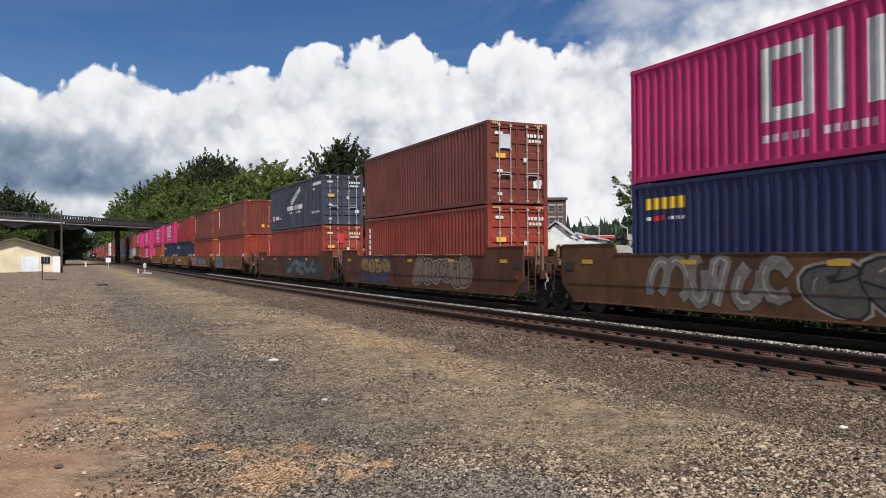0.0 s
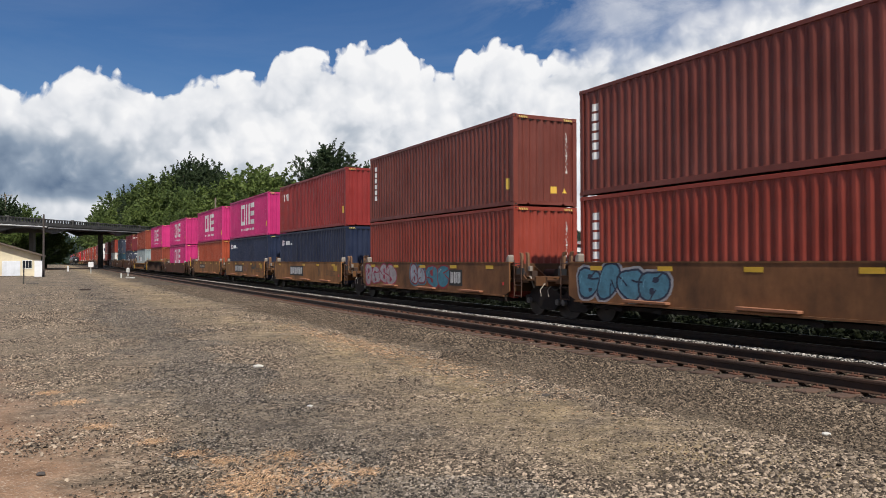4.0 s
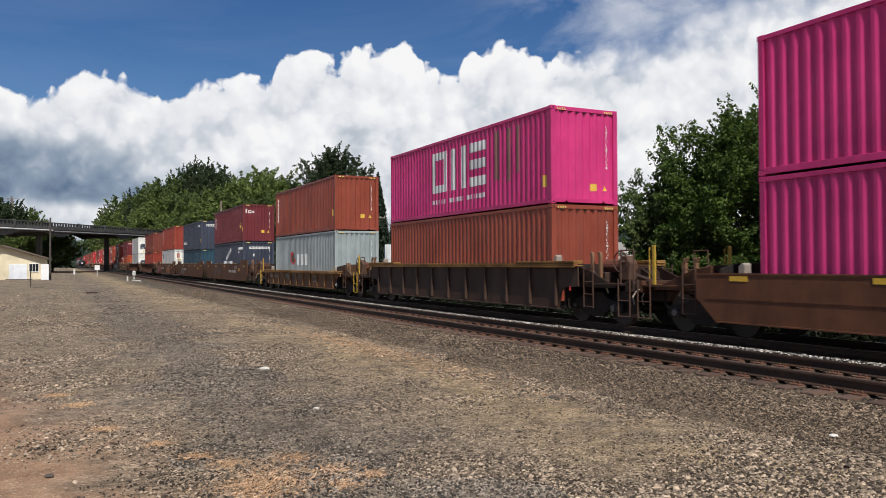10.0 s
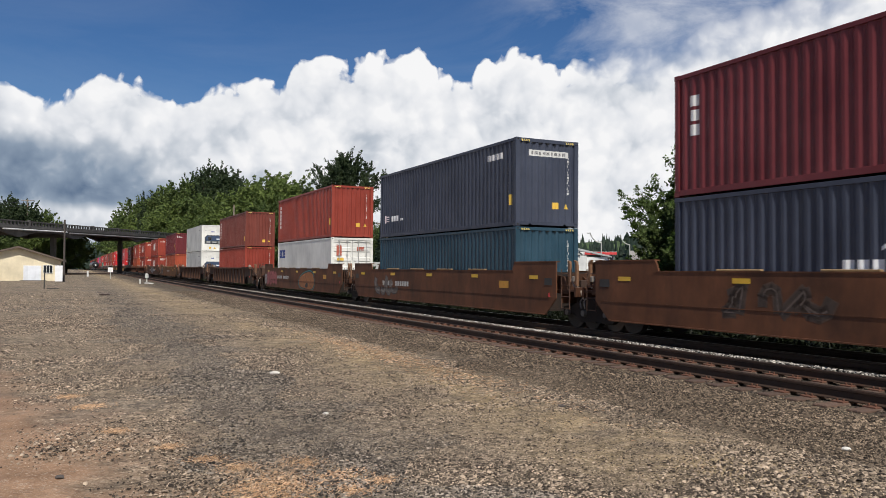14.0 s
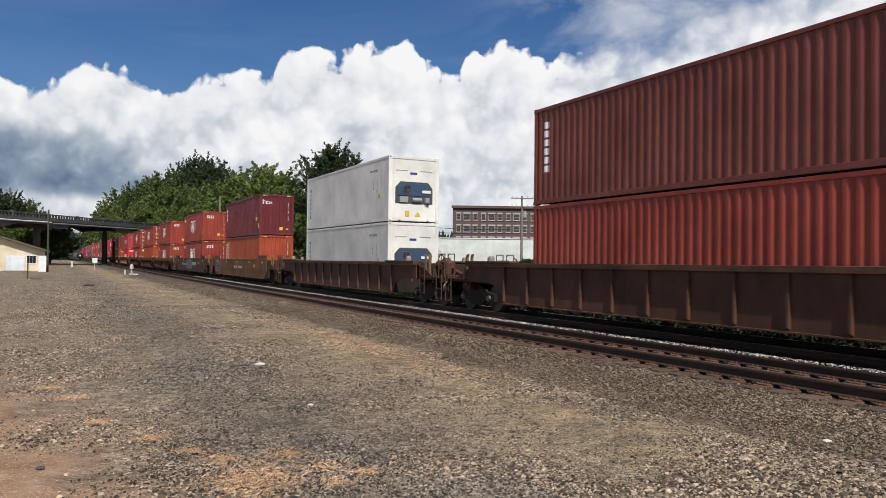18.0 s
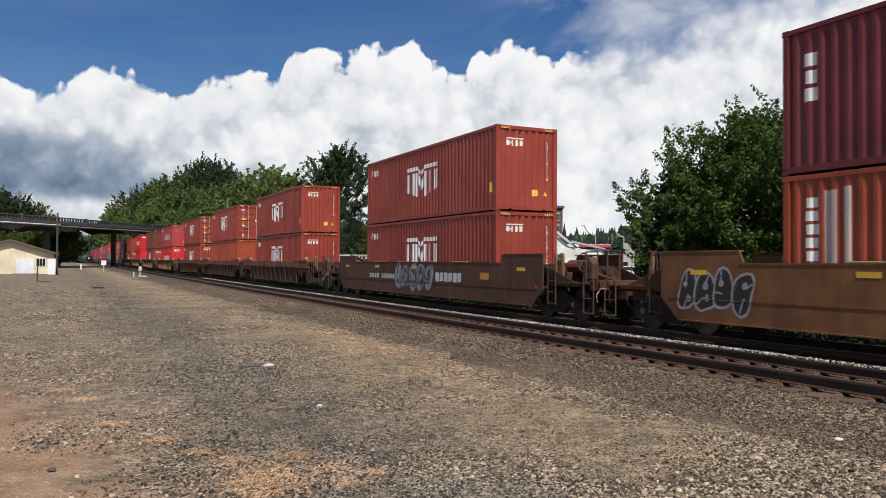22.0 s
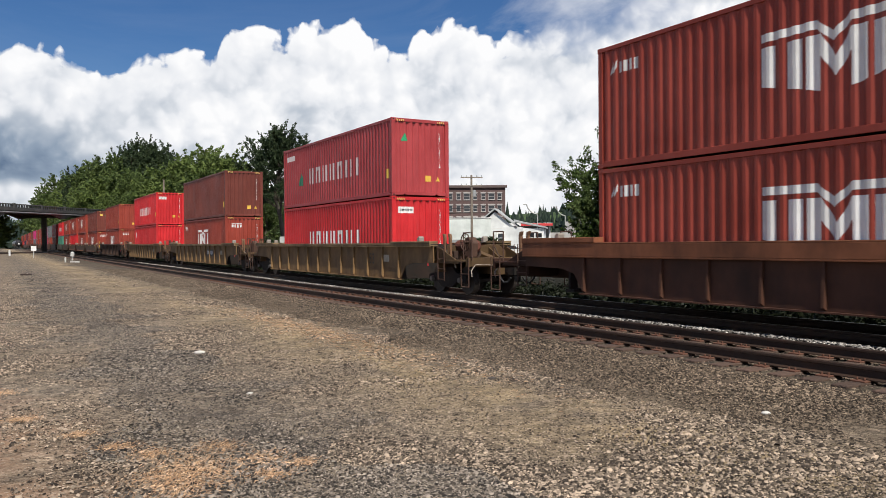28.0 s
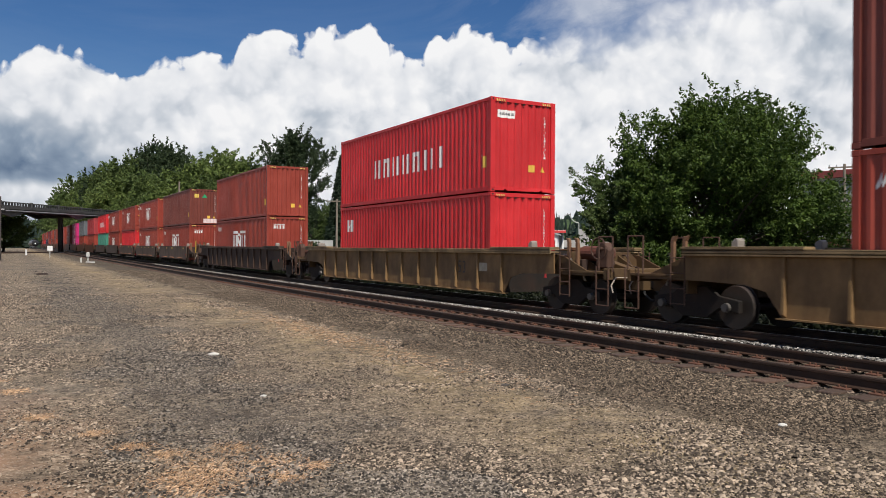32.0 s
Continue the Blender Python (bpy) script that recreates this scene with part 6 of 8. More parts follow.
def throw_up(car, a0, a1, z0, z1, fill, line, n, seed, glow=None, shine=None):
    """Fat rounded graffiti shapes with an outline, a dark eye or notch and pale highlights; no real letters."""
    rng = random.Random(seed)
    halo, outer, inner, eyes, shines = Mesh(), Mesh(), Mesh(), Mesh(), Mesh()
    w, h = (a1 - a0) / n, (z1 - z0) / 2

    def lump(m, ca, cz, rx, rz, lean, wob, out, p=2.6):
        pts = []
        for j in range(18):
            q = 2 * math.pi * j / 18
            c, d = math.cos(q), math.sin(q)
            r = (abs(c) ** p + abs(d) ** p) ** (-1 / p) * (1 + wob[0] * math.sin(2 * q + wob[1]) + wob[2] * math.sin(3 * q + wob[3]))
            z = cz + d * r * rz
            pts.append((CL / 2 - (ca + c * r * rx + lean * (z - cz)), out, min(1.63, max(0.43, z - RAIL_Z))))
        m.add(pts, [tuple(range(18))])

    for i in range(n):
        ca, cz = a0 + (i + 0.5) * w, (z0 + z1) / 2 + rng.uniform(-0.12, 0.12) * h
        rx, rz = w * rng.uniform(0.5, 0.62), h * rng.uniform(0.82, 1.0)
        lean, step = rng.uniform(-0.25, 0.3), i * 0.00012
        wob = (rng.uniform(0.05, 0.14), rng.uniform(0, 6.28), rng.uniform(0.04, 0.12), rng.uniform(0, 6.28))
        edge = min(0.048, 0.11 * w)
        if glow:
            lump(halo, ca, cz, rx + edge * 1.9, rz + edge * 1.9, lean, wob, 1.4892 + step)
        lump(outer, ca, cz, rx + edge * 0.6, rz + edge * 0.6, lean, wob, 1.4906 + step * 2)
        lump(inner, ca, cz, rx - edge * 0.6, rz - edge * 0.6, lean, wob, 1.4910 + step * 2 - 0.0002)
        for side in rng.choice(((1,), (), (-1,), (), (1, -1))):
            lump(eyes, ca + rng.uniform(-0.12, 0.12) * w, cz + side * rz * rng.uniform(0.3, 0.5), rx * rng.uniform(0.12, 0.26), rz * rng.uniform(0.1, 0.28), lean, wob, 1.4942)
        for _ in range(2):     # cuts that run in from the edge
            q = rng.uniform(0, 6.28)
            stroke(eyes, [(ca + math.cos(q) * rx, cz + math.sin(q) * rz), (ca + math.cos(q + 0.2) * rx * 0.5, cz + math.sin(q + 0.2) * rz * 0.5), (ca + math.cos(q + 0.9) * rx * 0.3, cz + math.sin(q + 0.9) * rz * 0.3)], edge * 0.45, 1.4946)
        q0 = rng.uniform(1.6, 2.6)
        stroke(shines, [(ca + math.cos(q0 + j * 0.25) * rx * 0.74, cz + math.sin(q0 + j * 0.25) * rz * 0.74) for j in range(4)], edge * 0.3, 1.4954)
    sets = [(outer, line, "outline of graffiti shapes"), (inner, fill, "rounded graffiti shapes"), (eyes, line, "dark gaps in the graffiti"),
            (shines, shine or tuple(min(1.0, c * 1.5 + 0.06) for c in fill), "pale highlights of graffiti")]
    if glow:
        sets.insert(0, (halo, glow, "coloured halo of graffiti"))
    for m, rgb, lab in sets:
        tagged(part("marking", m, plain("car_paint", tuple(c * 0.75 for c in rgb), 0.6, vary=0.4, scale=5), car, lab), kind="stuff")


def stencil(car, a, z, h, text, rgb):
    """Stencilled characters drawn in strokes."""
    forms = {"4": (((0.7, 0), (0.7, 1), (0.05, 0.35), (0.95, 0.35)),), "0": (((0.3, 0), (0.1, 0.3), (0.1, 0.7), (0.3, 1), (0.6, 1), (0.8, 0.7), (0.8, 0.3), (0.6, 0), (0.3, 0)),),
             "5": (((0.8, 1), (0.2, 1), (0.15, 0.55), (0.6, 0.6), (0.8, 0.35), (0.65, 0.05), (0.1, 0.02)),), "3": (((0.1, 0.95), (0.6, 1), (0.75, 0.75), (0.4, 0.52), (0.78, 0.3), (0.6, 0), (0.1, 0.05)),),
             "D": (((0.15, 0), (0.15, 1), (0.55, 1), (0.82, 0.7), (0.82, 0.3), (0.55, 0), (0.15, 0)),)}
    m = Mesh()
    for i, ch in enumerate(text):
        for line in forms[ch]:
            stroke(m, [(a + (i * 0.78 + p * 0.62) * h, z + q * h) for p, q in line], h * 0.07, 1.4932)
    tagged(part("lettering", m, plain("car_paint", rgb, 0.6, vary=0.3, scale=5), car, "stencilled characters"), kind="stuff" if len(text) > 1 else "")


def block_mark(car, a0, a1, z0, z1):
    """Black panel with three white blocks."""
    car_mark(car, [rect(a0, a1, z0, z1)], (0.03, 0.028, 0.025), "black panel", 1.4915)
    w = (a1 - a0 - 0.3) / 3
    p = []
    for i in range(3):
        a = a0 + 0.12 + i * (w + 0.03)
        p += [(a, a + w * 0.42, z0 + 0.09, z0 + 0.07, z1 - 0.07, z1 - 0.09), (a + w * 0.5, a + w * 0.92, z0 + 0.09, z0 + 0.12, z1 - 0.1, z1 - 0.07)]
    car_mark(car, p, (0.72, 0.71, 0.68), "white block shapes", 1.4945)


UNIT_U = [9.57, 29.25, 48.41, 69.94, 85.52, 101.0, 116.28, 131.62, 151.42, 171.06, 190.76, 212.89, 232.36, 251.98, 275.39, 298.96, 322.54,
          346.17, 369.71, 389.02, 408.61, 431.99, 455.57, 479.3, 502.7, 524.29]
for gap in (15.5, 15.4, 15.4, 15.4, 19.6, 19.6, 19.6, 22.0, 19.6, 19.6, 22.0, 23.5, 23.5, 19.6, 19.6, 22.0):
    UNIT_U.append(UNIT_U[-1] + gap)
TAN, UMBER, YELLOW_TAN, COAL, OCHRE = (0.27, 0.165, 0.075), (0.165, 0.068, 0.034), (0.42, 0.20, 0.075), (0.075, 0.045, 0.033), (0.25, 0.125, 0.055)


# small surges of the train as it rolls past: second, metres it hangs back
SURGE = {1: 0.1, 2: -0.1, 5: 0.22, 6: -0.25, 7: -0.05, 8: 0.37, 10: 0.5, 11: 0.1, 12: 0.1, 13: 0.1, 14: -0.15, 17: 0.48, 18: 0.08, 20: 0.6, 22: 0.45, 23: -0.15, 24: 0.4, 28: 0.05, 29: 0.55, 30: 0.1}


def travelled(t):
    return 14.71208 * t + 0.0010833 * t * t - 0.00056861 * t ** 3


def build_car(k):
    word = {}
    if k in (0, 1, 2, 11, 12, 13):
        first, last = k in (0, 11), k in (2, 13)
        rgb = (0.19, 0.095, 0.042) if k == 0 else UMBER
        c = well_car(k, "smooth", 17.6, 2.05 if first else 1.0, 2.0 if last else 1.0, rgb, "brown smooth-sided well car with graffiti" if k < 3 else "umber smooth-sided well car with worn white codes", trucks="lead_end" if first else "lead")
    elif 3 <= k <= 7:
        c = well_car(k, "short", 12.5, 2.9 if k == 3 else 1.5, 1.9 if k == 7 else 1.5, (0.27, 0.125, 0.055) if k < 5 else YELLOW_TAN,
                     "brown well car covered in graffiti" if k < 5 else "ochre yellow well car with a black and white panel", trucks="lead_end" if k == 3 else "lead")
    elif k == 8:
        c = well_car(k, "low", 15.2, 2.2, 2.2, UMBER, "umber well car with yellow reflectors and handrails", trucks="both", yellow=True)
    elif k == 9:
        c = well_car(k, "ribbed", 15.4, 2.1, 2.1, COAL, "sooty black ribbed well car with a tan top chord", tint=(0.30, 0.16, 0.05), trucks="both", dashes=False)
    elif k == 10:
        c = well_car(k, "shallow", 15.4, 2.2, 2.2, OCHRE, "ochre ribbed well car with yellow handrails", tint=(0.38, 0.19, 0.06), trucks="both", yellow=True, dashes=False)
    elif k in (14, 15):
        c = well_car(k, "ribbed", 19.3, 2.1, 2.1, (0.12, 0.058, 0.036), "dark rusty ribbed well car", tint=(0.14, 0.075, 0.045), trucks="both", dashes=False)
    elif k == 16:
        c = well_car(k, "smooth", 18.6, 2.4, 2.4, (0.24, 0.11, 0.048), "brown smooth-sided well car with tan pads", trucks="both")
    elif k == 17:
        c = well_car(k, "smooth", 18.6, 2.4, 2.4, (0.13, 0.062, 0.038), "dark brown smooth-sided well car with grey graffiti", trucks="both")
    elif k in (18, 19, 20):
        c = well_car(k, "lip", 17.4, 2.3 if k == 18 else 1.1, 2.0 if k == 20 else 1.1, (0.10, 0.045, 0.029), "dark well car with a red-brown top chord", tint=(0.26, 0.10, 0.05),
                     trucks="lead_end" if k == 18 else "lead", dashes=False)
    elif k in (21, 22, 23, 24):
        c = well_car(k, "ribbed", 19.2, 2.1, 2.1, TAN if k < 24 else COAL, "tan ribbed well car with rust streaks" if k < 24 else "black ribbed well car", tint=(0.30, 0.21, 0.11) if k < 24 else (0.12, 0.08, 0.06), trucks="both", dashes=False)
    elif 25 <= k <= 29:
        c = well_car(k, "short", 12.6, 2.6 if k == 25 else 1.5, 1.5, (0.15, 0.11, 0.085), "grey-brown short well car", trucks="lead_end" if k == 25 else "lead", yellow=k == 25, simple=k > 27)
    else:
        c = well_car(k, "smooth", 17.4, 1.1, 1.1, UMBER, "distant brown well car", trucks="lead", simple=True)
    # painted marks
    if k == 0:
        scrawl(c, 1.0, 5.0, 0.55, 1.65, (0.30, 0.27, 0.23), (0.08, 0.06, 0.05), 3, 5)
        throw_up(c, 5.4, 11.8, 0.5, 1.62, (0.13, 0.115, 0.10), (0.022, 0.02, 0.02), 5, 4, glow=(0.42, 0.38, 0.33), shine=(0.5, 0.46, 0.42))
    if k == 1:
        throw_up(c, 6.6, 11.4, 0.6, 1.62, (0.30, 0.215, 0.165), (0.10, 0.055, 0.04), 6, 5, glow=(0.42, 0.35, 0.30))
        throw_up(c, 0.3, 3.9, 0.95, 1.62, (0.40, 0.24, 0.06), (0.035, 0.04, 0.05), 4, 6, glow=(0.05, 0.07, 0.16))
        throw_up(c, 0.2, 3.7, 0.5, 1.0, (0.04, 0.06, 0.17), (0.025, 0.03, 0.06), 3, 26, shine=(0.30, 0.12, 0.08))
    if k == 2:
        throw_up(c, 4.9, 13.0, 0.45, 1.62, (0.035, 0.05, 0.06), (0.012, 0.012, 0.014), 9, 7, shine=(0.35, 0.42, 0.42))
        scrawl(c, 5.6, 12.0, 0.7, 1.4, (0.20, 0.26, 0.27), (0.03, 0.04, 0.05), 8, 4)
        car_mark(c, row_of_blocks(0.5, 1.5, 1.1, 1.3, 4, 0.25) + row_of_blocks(1.75, 3.3, 1.1, 1.3, 6, 0.25), (0.10, 0.075, 0.06), "dark stencilled code marks")
    if k == 3:
        throw_up(c, 0.3, 3.6, 0.7, 1.6, (0.10, 0.28, 0.38), (0.03, 0.04, 0.08), 4, 9, glow=(0.45, 0.45, 0.46))
    if k == 4:
        throw_up(c, 0.1, 3.5, 0.70, 1.62, (0.46, 0.40, 0.41), (0.42, 0.035, 0.09), 4, 10)
        throw_up(c, 5.0, 6.3, 0.85, 1.6, (0.40, 0.44, 0.50), (0.30, 0.02, 0.03), 2, 11, glow=(0.08, 0.22, 0.30))
        throw_up(c, 6.5, 8.3, 0.72, 1.6, (0.06, 0.24, 0.32), (0.33, 0.03, 0.04), 2, 12, shine=(0.6, 0.6, 0.6))
        block_mark(c, 8.3, 9.3, 0.86, 1.42)
    if k in (5, 6):
        block_mark(c, 3.3, 5.95, 0.9, 1.45)
    if k == 7:
        car_mark(c, [rect(3.2, 5.6, 1.05, 1.4)], (0.07, 0.045, 0.03), "dark code panel")
        car_mark(c, row_of_blocks(3.35, 5.45, 1.14, 1.32, 10), (0.5, 0.48, 0.44), "pale code marks", 1.4945)
    if k in (5, 6):
        car_mark(c, row_of_blocks(10.0, 11.4, 1.0, 1.04, 9) + row_of_blocks(10.0, 11.2, 1.1, 1.14, 8) + row_of_blocks(10.0, 11.4, 1.2, 1.24, 9), (0.10, 0.07, 0.04), "small dark stencil lines")
        car_mark(c, [rect(11.2, 11.75, 1.22, 1.5)], (0.70, 0.42, 0.03), "yellow reflector panel")
        stencil(c, 8.75, 0.98, 0.3, "D", (0.05, 0.04, 0.03))
        stencil(c, 0.55, 1.02, 0.3, "40", (0.16, 0.085, 0.035))
    if k == 6:
        scrawl(c, 8.9, 10.0, 1.15, 1.5, (0.06, 0.05, 0.05), (0.2, 0.13, 0.06), 21, 3)
        scrawl(c, 6.2, 7.6, 1.05, 1.45, (0.32, 0.12, 0.07), (0.36, 0.2, 0.08), 22, 3)
    if k in (11, 13, 17, 16, 12):
        a = 7.9 if k == 11 else 1.1 if k != 16 else 5.0
        car_mark(c, row_of_blocks(a, a + 1.25, 1.02, 1.22, 4, 0.25) + row_of_blocks(a + 1.5, a + 3.0, 1.02, 1.22, 6, 0.25), (0.62, 0.6, 0.55), "white code marks")
        car_mark(c, [rect(11.6, 12.2, 1.15, 1.38)], (0.62, 0.30, 0.04), "orange reflector panel")
    if k == 11:
        scrawl(c, 1.6, 4.4, 0.85, 1.5, (0.07, 0.045, 0.032), (0.10, 0.055, 0.035), 31, 4)
        scrawl(c, 10.2, 11.1, 1.25, 1.5, (0.45, 0.42, 0.38), (0.16, 0.08, 0.05), 32, 3)
    if k == 16:
        throw_up(c, -2.6, -0.5, 0.66, 1.6, (0.02, 0.02, 0.024), (0.42, 0.38, 0.38), 4, 41)
    if k == 13:
        throw_up(c, -1.9, 0.9, 0.55, 1.6, (0.44, 0.10, 0.10), (0.20, 0.03, 0.03), 4, 13)
        throw_up(c, -2.6, -1.9, 0.6, 1.3, (0.42, 0.40, 0.38), (0.16, 0.08, 0.06), 2, 33)
        throw_up(c, 7.0, 9.6, 0.45, 1.62, (0.42, 0.15, 0.04), (0.03, 0.025, 0.022), 1, 14, glow=(0.05, 0.24, 0.24))
    if k == 17:
        throw_up(c, 4.1, 7.9, 0.5, 1.68, (0.30, 0.31, 0.34), (0.05, 0.05, 0.055), 5, 15, shine=(0.6, 0.6, 0.62))
        scrawl(c, 4.4, 7.7, 0.8, 1.5, (0.16, 0.17, 0.19), (0.05, 0.05, 0.055), 25, 4)
        block_mark(c, 8.0, 10.4, 0.92, 1.42)
    if k == 12:
        scrawl(c, 0.2, 2.8, 0.7, 1.5, (0.18, 0.15, 0.13), (0.05, 0.04, 0.035), 16, 3)
    if k == 10:
        car_mark(c, row_of_blocks(-0.3, 0.5, 0.85, 1.02, 4, 0.25) + row_of_blocks(0.75, 1.9, 0.85, 1.02, 6, 0.25), (0.30, 0.26, 0.22), "worn pale code marks")
        stencil(c, 5.0, 0.72, 0.36, "40", (0.05, 0.04, 0.03))
        scrawl(c, 3.5, 4.4, 0.85, 1.1, (0.26, 0.22, 0.18), (0.14, 0.09, 0.05), 51, 3)
        scrawl(c, 5.9, 6.9, 0.8, 1.05, (0.26, 0.22, 0.18), (0.14, 0.09, 0.05), 52, 3)
        car_mark(c, square_ring(9.25, 9.7, 0.72, 1.02, 0.025), (0.5, 0.48, 0.42), "pale ring of a data panel")
        car_mark(c, [rect(9.29, 9.66, 0.76, 0.98)], (0.06, 0.05, 0.04), "dark data panel")
    if k in (21, 22, 23):
        stencil(c, 10.75, 0.98, 0.34, "53", (0.05, 0.04, 0.03))
        car_mark(c, [rect(11.9, 12.45, 1.05, 1.3)], (0.5, 0.45, 0.34), "pale panel")
        if k == 22:
            block_mark(c, 8.5, 10.2, 0.95, 1.36)
    return c


# ---- assembling the train
TRAIN = []
CONTAINER_Z = 0.495
LOW_BOX = 0.895     # the one box of the lower standard height


def build_train():
    container_meshes()
    car_shared()
    for k in range(len(UNIT_U)):
        c = build_car(k)
        up, lo = stack(k)
        TRAIN.append((k, c, up, lo))


def motions():
    seconds = [i * 1.0 for i in range(33)]
    for k, c, up, lo in TRAIN:
        rows = {0: [], 1: [], 2: []}
        for t in seconds:
            s = UNIT_U[k] - travelled(t) + SURGE.get(t, 0.0)
            tilt = -math.degrees(math.atan((rise(s + 6) - rise(s - 6)) / 12))
            for i, z in enumerate((0.0, CONTAINER_Z + CH * (LOW_BOX if k == 12 else 1.0) + 0.012, CONTAINER_Z)):
                p = at(s, TRAIN_LAT, RAIL_Z + z)
                rows[i].append((t, pose(p.x, p.y, p.z, 0, tilt, TURN)))
        for i, ob in enumerate((c, up, lo)):
            walk(ob, rows[i])
    # wheels turn while their car rolls past
    for k, w in WHEELS:
        home = w.location.copy()
        near = [i / FPS for i in range(0, 32 * FPS + 1) if -12 < UNIT_U[k] - travelled(i / FPS) < 40]
        if not near:
            continue
        rows = [(0.0, 0.0)] if near[0] > 0 else []
        base = travelled(near[0])
        rows += [(t, math.degrees((travelled(t) - base) / 0.462)) for t in near]
        if near[-1] < 32:
            rows.append((32.0, rows[-1][1]))
        walk(w, [(t, pose(home.x, home.y, home.z, 0, -a, 0)) for t, a in rows])
    # the maple's boughs rock in the wind
    for i, b in enumerate(SWAYING):
        walk(b, [(j * 0.4, pose(0, 0, 0, 0.5 * math.sin(j * 0.9 + i * 1.7), 0.6 + 1.1 * math.sin(j * 0.74 + i * 1.1) + 0.4 * math.sin(j * 1.7 + i), 0)) for j in range(81)])


# ---- trees
def leaf_cloud(blobs, n, size, seed, droop=0.0):
    """Leaves as small bent quads on and in a set of ellipsoids (x, y, z, rx, ry, rz)."""
    rng = np.random.default_rng(seed)
    b = np.array(blobs, float)
    wts = (b[:, 3] * b[:, 4] + b[:, 3] * b[:, 5] + b[:, 4] * b[:, 5])
    pick = rng.choice(len(b), n, p=wts / wts.sum())
    d = rng.normal(size=(n, 3))
    d /= np.linalg.norm(d, axis=1)[:, None]
    r = rng.uniform(0.55, 1.0, n) ** 0.6 * (1 + 0.16 * rng.normal(size=n))
    c = b[pick, :3] + d * b[pick, 3:] * r[:, None]
    face = d + 0.65 * rng.normal(size=(n, 3))
    face[:, 2] += 0.35
    u = np.cross(face, rng.normal(size=(n, 3)))
    u[:, 2] -= droop
    u /= np.linalg.norm(u, axis=1)[:, None]
    w = np.cross(u, face)
    w /= np.linalg.norm(w, axis=1)[:, None]
    s = size * rng.uniform(0.6, 1.35, n)[:, None]
    lift = np.cross(u, w) * s * 0.25
    v = np.stack([c - u * s, c + w * s * 0.55 + lift, c + u * s, c - w * s * 0.55 + lift], 1)
    f = np.array([(0, 1, 2), (0, 2, 3)])[None] + (np.arange(n) * 4)[:, None, None]
    return tri_mesh("crown", v.reshape(-1, 3), f.reshape(-1, 3))


def limb(m, a, b, r0, r1, rng, bends=3, n=8):
    a, b = Vector(a), Vector(b)
    pts = [a.lerp(b, i / bends) + (Vector((rng.uniform(-1, 1), rng.uniform(-1, 1), 0)) * (b - a).length * 0.05 if 0 < i < bends else Vector()) for i in range(bends + 1)]
    for i in range(bends):
        k0, k1 = i / bends, (i + 1) / bends
        m.tube(pts[i], pts[i + 1], r0 + (r1 - r0) * k0, r0 + (r1 - r0) * k1, n)


def sprays(height, radius, base, count, seed, wind=(0.0, 0.0), shape="round", back=1.0):
    """Leafy branches (root, tip, thickness): they fan out of the crown's core, bent up and with the wind."""
    rng = random.Random(seed)
    lobes = [rng.uniform(0, 6.28) for _ in range(4)]
    out = []
    mid = height * (base + (1 - base) * 0.36)
    for i in range(count):
        k = (i + rng.random()) / count
        up = -0.55 + 1.55 * k
        a = i * 2.39996 + rng.uniform(-0.5, 0.5)
        flat = math.sqrt(max(0.0, 1 - min(1.0, abs(up)) ** 2))
        uneven = 1 + 0.17 * math.sin(2 * a + lobes[0] + 4 * k) + 0.13 * math.sin(3 * a + lobes[1] - 6 * k) + 0.1 * math.sin(5 * a + lobes[2] + 9 * k)
        reach = uneven * rng.uniform(0.66, 1.12) * (1 if i % 4 else 0.6)
        wide = radius * (1.0 if shape == "round" else 0.85)
        tall = (height - mid) if up > 0 else (mid - height * base) * 1.5
        tip = Vector((math.cos(a) * flat * wide * reach, math.sin(a) * flat * wide * reach * back, mid + up * tall * (0.78 + 0.22 * reach)))
        root = Vector((tip.x * 0.64, tip.y * 0.64, mid + (tip.z - mid) * 0.6 - radius * 0.08))
        gust = 0.35 + 0.65 * max(0.0, up)
        tip += Vector((wind[0] * gust, wind[1] * gust, radius * rng.uniform(0.02, 0.16)))
        tip.z = min(tip.z, height * 1.02)
        out.append((root, tip, radius * rng.uniform(0.12, 0.2)))
    return out


